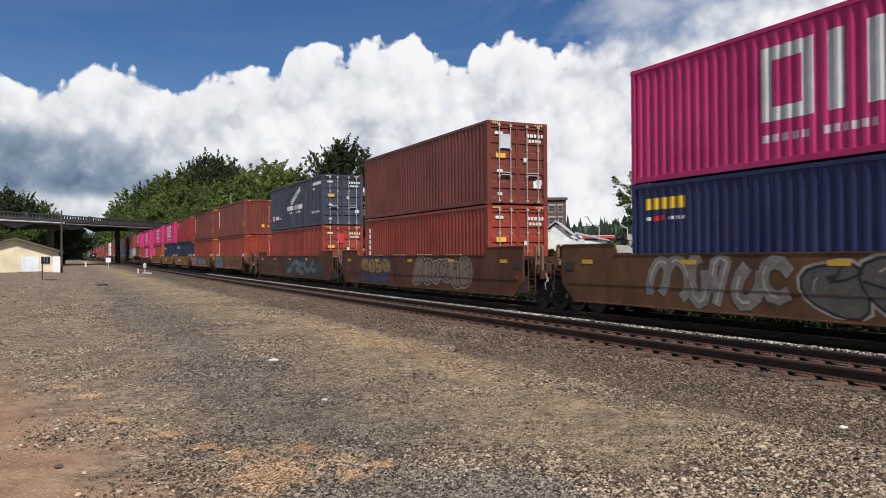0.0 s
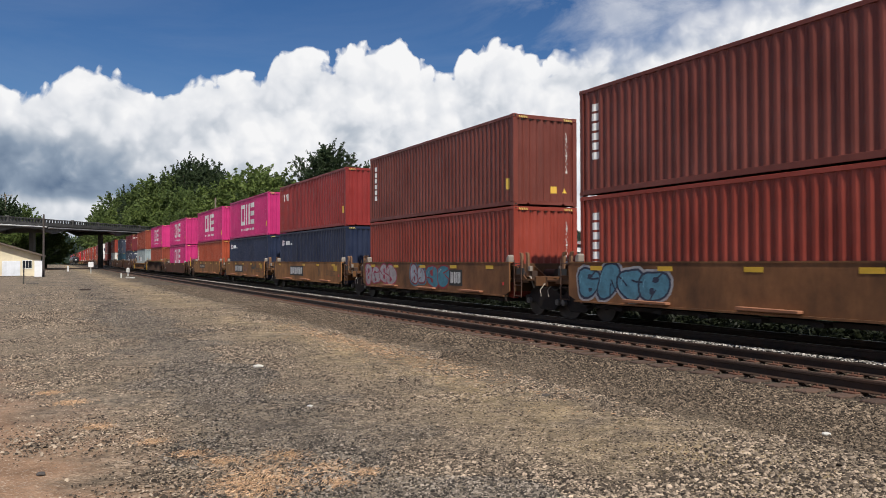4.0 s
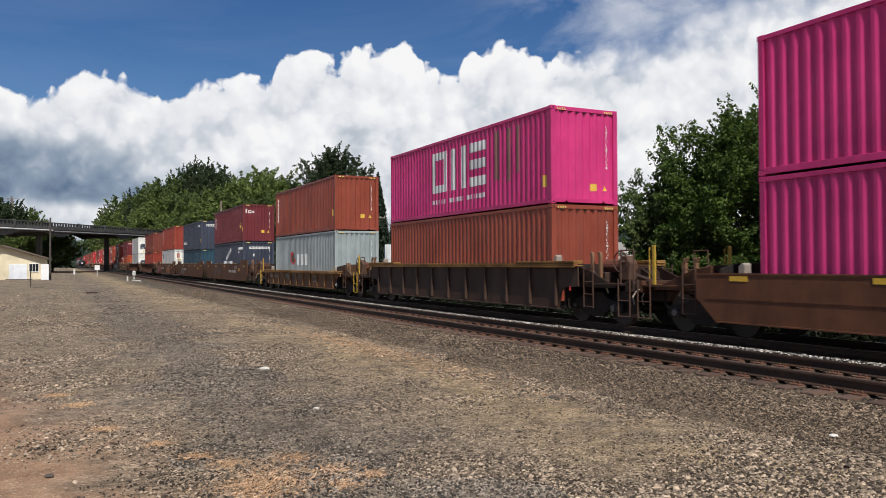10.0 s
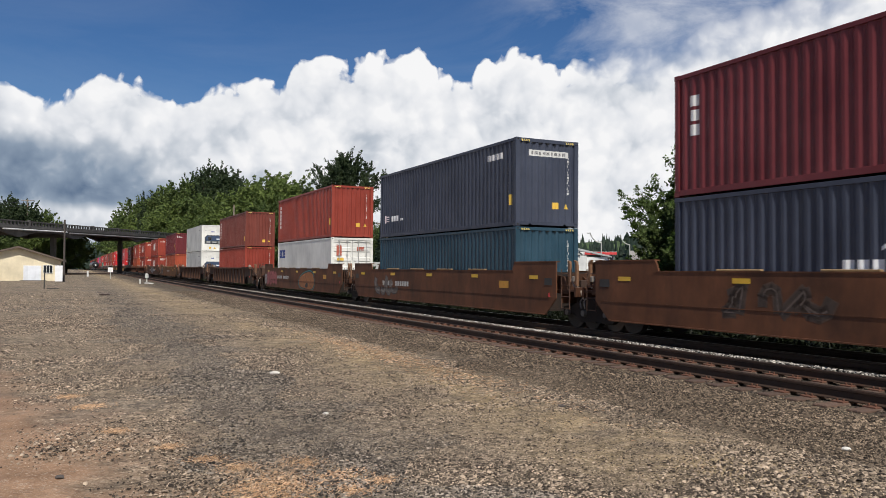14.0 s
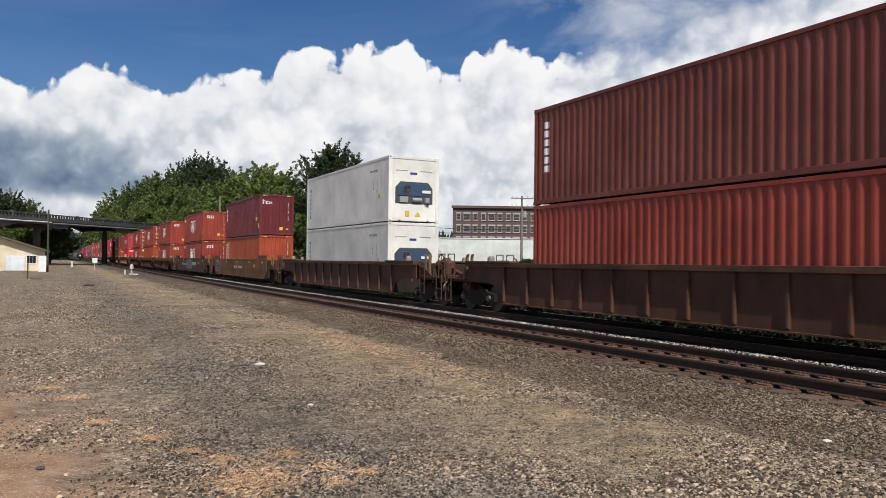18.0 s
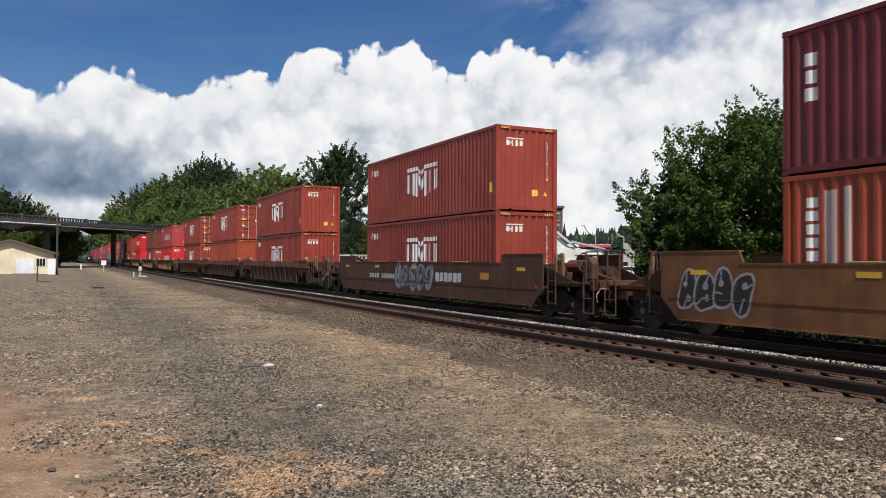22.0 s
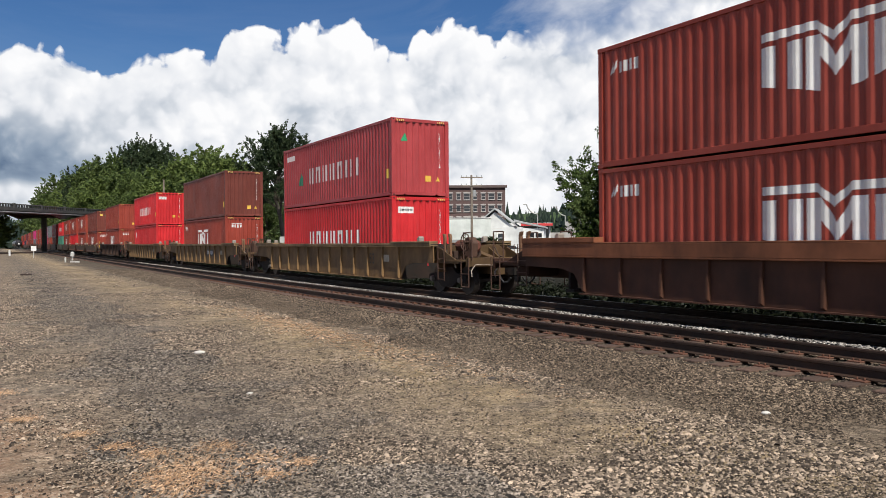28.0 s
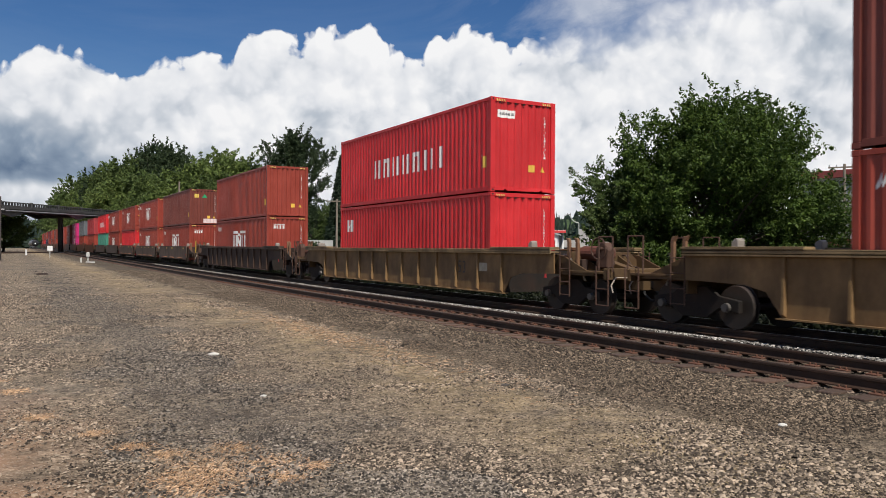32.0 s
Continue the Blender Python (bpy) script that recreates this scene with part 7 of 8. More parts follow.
def spray_cloud(branches, leaves, size, seed, twigs=7):
    """Leaves along the twigs of each branch: thick at the root, thin and ragged at the tip."""
    rng = np.random.default_rng(seed)
    rows = []
    for root, tip, thick in branches:
        root, tip = np.array(root), np.array(tip)
        rows.append((root, tip, thick))
        run = np.linalg.norm(tip - root)
        for _ in range(twigs):
            k = rng.uniform(0.15, 0.95)
            p = root + (tip - root) * k
            d = rng.normal(size=3) * np.array((1, 1, 0.7)) + (tip - root) / run * 0.5 + np.array((0, 0, 0.3))
            d /= np.linalg.norm(d)
            rows.append((p, p + d * run * rng.uniform(0.3, 0.7) * (1.1 - 0.5 * k), thick * rng.uniform(0.4, 0.75)))
    a, b, th = np.array([r[0] for r in rows]), np.array([r[1] for r in rows]), np.array([r[2] for r in rows])
    wts = np.linalg.norm(b - a, axis=1) * th + 1e-6
    pick = rng.choice(len(rows), leaves, p=wts / wts.sum())
    k = rng.random(leaves) ** 0.8
    off = rng.normal(size=(leaves, 3))
    off *= (th[pick] * (1.0 - 0.78 * k) * rng.uniform(0.2, 1.0, leaves) / np.linalg.norm(off, axis=1))[:, None]
    c = a[pick] + (b[pick] - a[pick]) * k[:, None] + off
    face = off / (np.linalg.norm(off, axis=1)[:, None] + 1e-6) + 0.9 * rng.normal(size=(leaves, 3))
    face[:, 2] += 0.5
    u = np.cross(face, rng.normal(size=(leaves, 3)))
    u /= np.linalg.norm(u, axis=1)[:, None]
    w = np.cross(u, face)
    w /= np.linalg.norm(w, axis=1)[:, None]
    sz = size * rng.uniform(0.55, 1.3, leaves)[:, None]
    lift = np.cross(u, w) * sz * 0.25
    v = np.stack([c - u * sz, c + w * sz * 0.55 + lift, c + u * sz, c - w * sz * 0.55 + lift], 1)
    f = np.array([(0, 1, 2), (0, 2, 3)])[None] + (np.arange(leaves) * 4)[:, None, None]
    return tri_mesh("crown", v.reshape(-1, 3), f.reshape(-1, 3))


def bark():
    return plain("bark", (0.09, 0.072, 0.055), 0.9, vary=0.3, scale=6, bump=0.5)


def tree(name, label, m, height, radius, leaves, size, material, seed, base=0.25, shape="round", group="", count=70, wind=(0.0, 0.0), boughs=0, back=1.0):
    """A tree; with boughs its crown is split into so many parts that can sway."""
    rng = random.Random(seed)
    ob = thing(name, label, "tree", m, group)
    wood = Mesh()
    limb(wood, (0, 0, -0.3), (0, 0, height * 0.8), height * 0.022, height * 0.006, rng, 5)
    if shape == "fir":
        blobs = []
        for i in range(34):
            k = i / 33
            rr = radius * (1 - k) ** 0.85
            for j in range(5):
                a = j * 1.2566 + i * 0.9
                blobs.append((math.cos(a) * rr * 0.55, math.sin(a) * rr * 0.55, height * (base + (0.99 - base) * k) - rr * 0.12, rr * 0.5 + 0.08, rr * 0.5 + 0.08, height * 0.02 + 0.05))
        part("trunk", wood, bark(), ob)
        part("crown", leaf_cloud(blobs, leaves, size, seed), material, ob)
        return ob
    arms = sprays(height, radius, base, count, seed, wind, shape, back)
    for i, (root, tip, thick) in enumerate(arms):
        if i % (2 if count > 150 else 5) == 0:
            limb(wood, (0, 0, max(height * 0.1, root.z - math.hypot(root.x, root.y) * 0.8)), root, height * 0.006, height * 0.0035, rng, 2, 6)
            limb(wood, root, root.lerp(tip, 0.8), height * 0.0035, height * 0.001, rng, 2, 5)
    part("trunk", wood, bark(), ob)
    if not boughs:
        part("crown", spray_cloud(arms, leaves, size, seed), material, ob)
        return ob
    groups = [[] for _ in range(boughs)]
    for arm in arms:
        a = math.atan2(arm[1].y, arm[1].x)
        ring = int((a + math.pi) / (2 * math.pi) * (boughs - 2)) % (boughs - 2)
        groups[ring if arm[1].z < height * 0.68 else boughs - 2 + (arm[1].x > 0)].append(arm)
    total = sum(len(g) for g in groups)
    for i, g in enumerate(groups):
        if g:
            SWAYING.append(part("bough", spray_cloud(g, max(100, leaves * len(g) // total), size, seed + i), material, ob, loc=(0, 0, 0)))
    return ob


SWAYING = []     # boughs moved by the wind


LEAF = {}


def build_trees():
    LEAF["mid"] = foliage("mid_green_leaves", (0.055, 0.09, 0.026), (0.14, 0.185, 0.06))
    LEAF["maple"] = foliage("maple_leaves", (0.027, 0.054, 0.010), (0.095, 0.145, 0.028))
    LEAF["bright"] = foliage("fresh_green_leaves", (0.075, 0.115, 0.03), (0.165, 0.215, 0.06))
    LEAF["dark"] = foliage("dark_green_leaves", (0.028, 0.046, 0.022), (0.07, 0.10, 0.045))
    LEAF["fir"] = foliage("fir_needles", (0.015, 0.028, 0.017), (0.04, 0.06, 0.032))
    tree("maple_tree", "broad green maple swaying in the wind behind the train", facing(-21.9, 48), 10.6, 7.2, 165000, 0.105, LEAF["maple"], 3, 0.03, count=320, wind=(1.2, 0.0), boughs=8, back=0.8)
    tree("maple_tree", "young light green maple at the lot edge", facing(-16.4, 47), 6.6, 2.9, 30000, 0.10, LEAF["mid"], 5, 0.06, count=60, wind=(0.3, 0.0))
    for az, d, r, sd in ((-18.5, 40, 1.6, 31), (-24, 39, 1.5, 32), (-27.5, 41, 1.7, 33), (-21, 38, 1.2, 34)):
        tree("shrub", "low green shrub behind the track", facing(az, d), 2.3, r, 9000, 0.085, LEAF["maple"], sd, 0.15)
    tree("cottonwood_tree", "tall dark cottonwood against the clouds", facing(7.4, 132), 21.3, 6.0, 42000, 0.17, LEAF["dark"], 6, 0.34, "round", count=150)
    tree("fir_tree", "dark pointed fir behind the train", facing(4.1, 150), 19.5, 3.3, 12000, 0.32, LEAF["fir"], 7, 0.05, "fir")
    tree("fir_tree", "dark fir beside the cottonwood", facing(2.6, 165), 16.5, 3.2, 10000, 0.32, LEAF["fir"], 8, 0.05, "fir")
    tree("cottonwood_tree", "thin young cottonwood behind the sheds", facing(0.6, 155), 14.2, 2.6, 6000, 0.24, LEAF["dark"], 9, 0.25, "tall", count=34)
    # wooded slope behind the track
    protos = {}
    for i, (key, h, r, n, shape) in enumerate((("mid", 15, 6.0, 15000, "round"), ("bright", 13, 6.2, 15000, "round"), ("dark", 19, 5.6, 16000, "tall"), ("fir", 20, 3.6, 9000, "fir"))):
        protos[key] = tree("wood_tree", {"mid": "green broadleaf tree on the wooded slope", "bright": "light green broadleaf tree on the wooded slope",
                                         "dark": "dark tall tree on the wooded slope", "fir": "dark fir on the wooded slope"}[key], pose(0, 0, -200), h, r, n, 0.25 if key != "fir" else 0.32, LEAF[key], 40 + i, 0.05, shape, group="trees on the slope", count=130)
    rng = random.Random(4)
    spots = []   # bearing, distance, elevation of the tree top, kind, scale
    for az, top, d, kind in ((23.6, 3.9, 300, "mid"), (22.6, 4.5, 300, "mid"), (21.6, 5.0, 300, "mid"), (20.6, 5.3, 290, "dark"), (19.6, 5.7, 290, "mid"), (18.7, 6.2, 280, "mid"),
                             (17.8, 6.9, 280, "dark"), (16.9, 7.5, 275, "dark"), (16.0, 7.4, 275, "dark"), (15.2, 6.9, 270, "dark"), (14.4, 6.3, 265, "dark"), (13.6, 6.3, 220, "bright"),
                             (12.6, 6.7, 215, "bright"), (11.6, 6.6, 210, "bright"), (10.7, 6.0, 210, "bright"), (9.9, 5.2, 210, "bright"), (14.6, 5.8, 225, "bright"), (15.6, 5.2, 230, "mid"),
                             (22.2, 3.6, 260, "mid"), (21.2, 4.1, 255, "bright"), (20.1, 4.3, 250, "mid"), (19.0, 4.8, 250, "bright"), (18.0, 5.2, 248, "mid"), (17.0, 5.4, 245, "mid"),
                             (16.2, 4.6, 240, "bright"), (13.2, 5.0, 205, "mid"), (12.0, 5.2, 200, "mid"), (11.0, 4.8, 200, "mid"), (9.4, 4.4, 205, "mid"), (8.4, 4.0, 200, "mid"),
                             (6.2, 3.6, 190, "dark"), (4.8, 3.4, 190, "mid"), (20.6, 3.2, 235, "mid"), (18.6, 3.6, 232, "bright"), (17.4, 3.8, 228, "mid"), (15.0, 4.0, 215, "mid"),
                             (29.3, 4.75, 190, "dark"), (28.4, 4.4, 195, "dark"), (30.0, 4.1, 190, "dark"), (31.6, 2.4, 190, "mid"), (27.7, 3.9, 200, "mid"), (33, 2.3, 185, "mid"), (35, 2.3, 180, "mid")):
        spots.append((az, top, d, kind))
    for az, top, d0, kind in spots:
        d = max(d0, 27 / math.sin(radians(25.8 - az))) if az < 25 else d0     # clear of the line
        z = 1.7 + d * math.tan(radians(top))
        src = protos[kind]
        h = {"mid": 15, "bright": 13, "dark": 19, "fir": 20}[kind]
        p = polar(az, d, 0.0)
        p.z = hill_height(p.x, p.y) - 0.8
        k = min(2.2, max(0.5, (z - p.z) / (h * 1.02)))
        ob = copy_thing(src, pose(p.x, p.y, p.z, 0, 0, rng.uniform(0, 360)))
        ob.scale = (k, k, k)
    # darker hedge of trees beyond the bridge and below it
    for az, d, top, kind in ((26.1, 190, 2.5, "bright"), (26.6, 185, 2.4, "bright"), (28, 180, 2.3, "bright"), (29.6, 178, 2.0, "mid"), (31, 175, 2.4, "dark"), (32.6, 170, 2.2, "mid"),
                             (34.2, 170, 2.6, "mid"), (36, 165, 2.8, "dark")):
        z = 1.7 + d * math.tan(radians(top))
        h = {"mid": 15, "bright": 13, "dark": 19}[kind]
        k = max(0.35, (z - 0.6) / h)
        p = polar(az, d, 0.5)
        ob = copy_thing(protos[kind], pose(p.x, p.y, p.z, 0, 0, rng.uniform(0, 360)))
        ob.scale = (k * 1.3, k * 1.3, k)
    for o in protos.values():
        for c in list(o.children):
            bpy.data.objects.remove(c)
        bpy.data.objects.remove(o)
    far_woods()


def far_woods():
    """Distant wooded hills: many pointed crowns in one mesh."""
    rng = np.random.default_rng(12)
    v, f = [], []
    for a0, a1, d0, d1, e0, e1, n in ((-9.0, -20.0, 380, 470, 1.4, 3.0, 230), (22.0, 27.0, 620, 760, 0.6, 2.1, 260), (-20, -36, 380, 470, 1.5, 2.6, 240), (-9, 1.5, 420, 480, 1.5, 2.6, 200)):
        for _ in range(n):
            az, d = rng.uniform(min(a0, a1), max(a0, a1)), rng.uniform(d0, d1)
            top = 1.7 + d * math.tan(math.radians(e0 + (e1 - e0) * (0.35 + 0.65 * (d - d0) / (d1 - d0)) * rng.uniform(0.55, 1.1)))
            h, r = rng.uniform(8, 24), rng.uniform(1.8, 5.5)
            x, y = -math.sin(math.radians(az)) * d, math.cos(math.radians(az)) * d
            for tier in range(3):
                zb, zt, rr = top - h * (0.9 - 0.27 * tier), top - h * (0.42 - 0.21 * tier), r * (1 - 0.27 * tier)
                m = len(v)
                ring = [(x + math.cos(q) * rr * rng.uniform(0.7, 1.25), y + math.sin(q) * rr * rng.uniform(0.7, 1.25), zb + rng.uniform(-0.6, 0.6)) for q in np.linspace(0, 6.283, 8)[:-1]]
                v.extend(ring)
                v.append((x, y, zt))
                f.extend([(m + i, m + (i + 1) % 7, m + 7) for i in range(7)])
    tagged(solid("distant_woods", tri_mesh("distant_woods", v, f), foliage("far_conifers", (0.012, 0.024, 0.018), (0.036, 0.052, 0.036))), "distant dark conifers on the hills", "woods", kind="stuff")


HILL = (*polar(11.5, 330)[:2], 72, 62, 27)


def hill_height(x, y):
    k = min(1.0, math.hypot((x - HILL[0]) / HILL[2], (y - HILL[1]) / HILL[3]))
    return max(0.0, HILL[4] * (0.5 + 0.5 * math.cos(math.pi * k)) - 0.6) + 0.5


def hill_sheet(name, cx, cy, rx, ry, h, label, seed):
    """A rounded rise of green undergrowth."""
    v, f = [], []
    n, rings = 40, 12
    for i in range(rings + 1):
        k = i / rings
        for j in range(n):
            a = 2 * math.pi * j / n
            x, y = cx + math.cos(a) * rx * k, cy + math.sin(a) * ry * k
            z = h * (0.5 + 0.5 * math.cos(math.pi * k)) - 0.6 + 1.5 * noise.noise(Vector((x * 0.03, y * 0.03, seed))) * (1 - k)
            v.append((x, y, z))
    for i in range(rings):
        for j in range(n):
            f.append((i * n + j, i * n + (j + 1) % n, (i + 1) * n + (j + 1) % n, (i + 1) * n + j))
    me = bpy.data.meshes.new(name)
    me.from_pydata(v, [], f)
    tagged(solid(name, me, plain("undergrowth", (0.045, 0.075, 0.025), 0.9, vary=0.5, scale=0.25, bump=0.6)), label, "hill", kind="structure")


# ---- bridge
def build_bridge():
    conc = plain("dark_weathered_concrete", (0.085, 0.082, 0.078), 0.9, vary=0.35, scale=0.5, bump=0.4)
    b = thing("road_bridge", "dark concrete road bridge over the railway with balustrades", "bridge", pose(-71.5, 0, -4.6, 1.17))
    y0, y1 = 60.0, 290.0
    part("deck", Mesh().box(-9.5, 0.45, y0, y1, 10.42, 10.72), conc, b, "dark concrete deck")
    for x in (-9.0, -4.5, -0.1):
        part("girder", Mesh().box(x - 0.3, x + 0.3, y0, y1, 9.85, 10.42), conc, b)
    for x in (-9.4, 0.3):
        part("parapet_foot", Mesh().box(x - 0.14, x + 0.14, y0, y1, 10.72, 10.9), conc, b)
        part("handrail", Mesh().box(x - 0.16, x + 0.16, y0, y1, 11.54, 11.72), conc, b)
    post = Mesh().box(-0.1, 0.1, -0.24, 0.24, 10.9, 11.54).data("baluster", bevel=0.03)
    pier_post = Mesh().box(-0.2, 0.2, -0.35, 0.35, 10.72, 11.85).data("parapet_post", bevel=0.04)
    for i in range(172):
        part("baluster", post, conc, b, loc=(0.3, 84 + i * 1.1, 0))
    for y in range(84, 272, 12):
        part("parapet_post", pier_post, conc, b, loc=(0.3, y + 0.55, 0))
    white = plain("white_pipe", (0.66, 0.67, 0.66), 0.5)
    part("service_pipe", Mesh().tube((0.75, 84, 10.34), (0.75, 119, 10.34), 0.13), white, b, "white service pipe")
    part("service_pipe", Mesh().tube((0.75, 124, 10.2), (0.75, 145, 10.2), 0.13), white, b, "white service pipe")
    part("service_pipe", Mesh().tube((0.72, 146, 10.05), (0.72, 270, 9.9), 0.12), plain("grey_pipe", (0.24, 0.24, 0.24), 0.5), b, "grey service pipe")
    for y, r in ((111.5, 0.55), (129.7, 0.62), (149.3, 0.42), (180, 0.42), (222, 0.5)):
        p = part("pier", Mesh().box(-9.2, 0.1, y - 0.45, y + 0.45, 9.25, 9.85), conc, b, "concrete crosshead")
        part("column", Mesh().prism([(-r, -r), (r, -r), (r, r), (-r, r)], 0.6, 9.25, "z"), conc, p, loc=(-4.0, y, 0))
        for x in (-8.9, -0.1):
            part("haunch", Mesh().prism([(y - 5.5, 9.85), (y + 5.5, 9.85), (y + 0.5, 9.0), (y - 0.5, 9.0)], x - 0.22, x + 0.22, "x"), conc, p)


# ---- small yard things
def build_shed():
    wall = paint((0.66, 0.58, 0.42), 0.12, 0.75)
    m = facing(28.25, 99, turn=4)
    ob = thing("storage_shed", "cream gabled shed with a dark roof edge and pale garage door", "shed", m)
    w, d, ridge, a, er, el = 3.28, 7.5, -1.15, 3.7, 2.28, 3.05
    gable = [(-w, -0.1), (w, -0.1), (w, er), (ridge, a), (-w, el)]
    part("gable_wall", Mesh().prism(gable, 0, 0.2, "y"), wall, ob)
    part("rear_wall", Mesh().prism(gable, d - 0.2, d, "y"), wall, ob)
    for x in (-w, w - 0.2):
        part("side_wall", Mesh().box(x, x + 0.2, 0.2, d - 0.2, -0.1, er if x > 0 else el), wall, ob)
    roofm = plain("brown_roofing", (0.10, 0.075, 0.06), 0.85, vary=0.3, scale=2, bump=0.4)
    part("roof_slope", Mesh().prism([(ridge, a), (ridge, a + 0.2), (w + 0.45, er + 0.06), (w + 0.45, er - 0.14)], -0.6, d + 0.5, "y"), roofm, ob)
    part("roof_slope", Mesh().prism([(ridge, a), (ridge, a + 0.2), (-w - 0.6, el + 0.06), (-w - 0.6, el - 0.14)], -0.6, d + 0.5, "y"), roofm, ob)
    white = paint((0.70, 0.73, 0.78), 0.1, 0.6)
    g = part("garage_door", Mesh().box(-0.55, 1.24, -0.05, -0.002, -0.05, 1.72), white, ob, "pale blue-white garage door")
    for i in range(4):
        part("door_panel", Mesh().box(-0.51 + i * 0.435, -0.11 + i * 0.435, -0.075, -0.05, 0.05, 1.66), white, g)
    win = part("window", Mesh().box(1.41, 2.4, -0.06, -0.002, 0.85, 1.82), plain("white_frame", (0.7, 0.7, 0.68), 0.6), ob, "white window frame")
    for i in range(3):
        part("pane", Mesh().box(1.46 + i * 0.31, 1.74 + i * 0.31, -0.07, -0.06, 0.92, 1.75), glass(), win)
    part("ramp", Mesh().prism([(-0.9, -0.2), (1.7, -0.2), (1.7, 0.06), (-0.9, 0.06)], -0.9, -0.08, "y"), plain("dark_timber", (0.07, 0.055, 0.045), 0.9, bump=0.4), ob, "dark timber ramp")
    p = polar(26.5, 92)
    sg = thing("upright_signboard", "tall white panel standing beside the shed", "panel", pose(p.x, p.y, p.z, 0, 0, 25))
    part("board", Mesh().box(-0.36, 0.36, -0.03, 0.03, 0.06, 1.75).data("board", bevel=0.01), paint((0.74, 0.75, 0.77), 0.08, 0.6), sg)
    for x in (-0.32, 0.32):
        part("post", Mesh().box(x - 0.04, x + 0.04, 0.03, 0.1, -0.1, 1.75), plain("grey_post", (0.3, 0.3, 0.3), 0.7), sg)
    p = polar(31.2, 94.5)
    box = thing("storage_container", "short white steel container beside the shed", "shipping container", pose(p.x - 1.1 * math.cos(radians(-13.8)), p.y - 1.1 * math.sin(radians(-13.8)), p.z, 0, 0, -13.8))
    wm = paint((0.72, 0.73, 0.73), 0.12)
    L, Wd, H = 2.2, 2.1, 2.28
    for y, nm in ((0, "front_wall"), (Wd, "rear_wall")):
        xs = [(-L / 2 + 0.12 + i * 0.07) for i in range(29)]
        wavy = [(x, y + (0.0, 0.0, 0.03, 0.03)[i % 4]) for i, x in enumerate(xs)]
        mm = Mesh().prism(wavy + [(xs[-1], y + 0.06), (xs[0], y + 0.06)], 0.12, H - 0.1, "z")
        part(nm, mm, wm, box)
    for x in (-L / 2, L / 2 - 0.1):
        part("end_wall", Mesh().box(x, x + 0.06, 0.05, Wd, 0.1, H - 0.08), wm, box)
        for y in (0, Wd - 0.05):
            part("corner_post", Mesh().box(x, x + 0.12, y - 0.03, y + 0.09, 0, H), wm, box)
    part("roof", Mesh().box(-L / 2, L / 2, 0, Wd, H - 0.08, H - 0.02), wm, box)
    part("floor", Mesh().box(-L / 2, L / 2, 0, Wd, 0.0, 0.12), wm, box)
    part("vent", Mesh().box(L / 2 - 0.04, L / 2 + 0.01, 0.1, 0.5, 0.25, 0.6), plain("black_void", (0.01, 0.01, 0.01), 0.9), box, "dark vent opening")


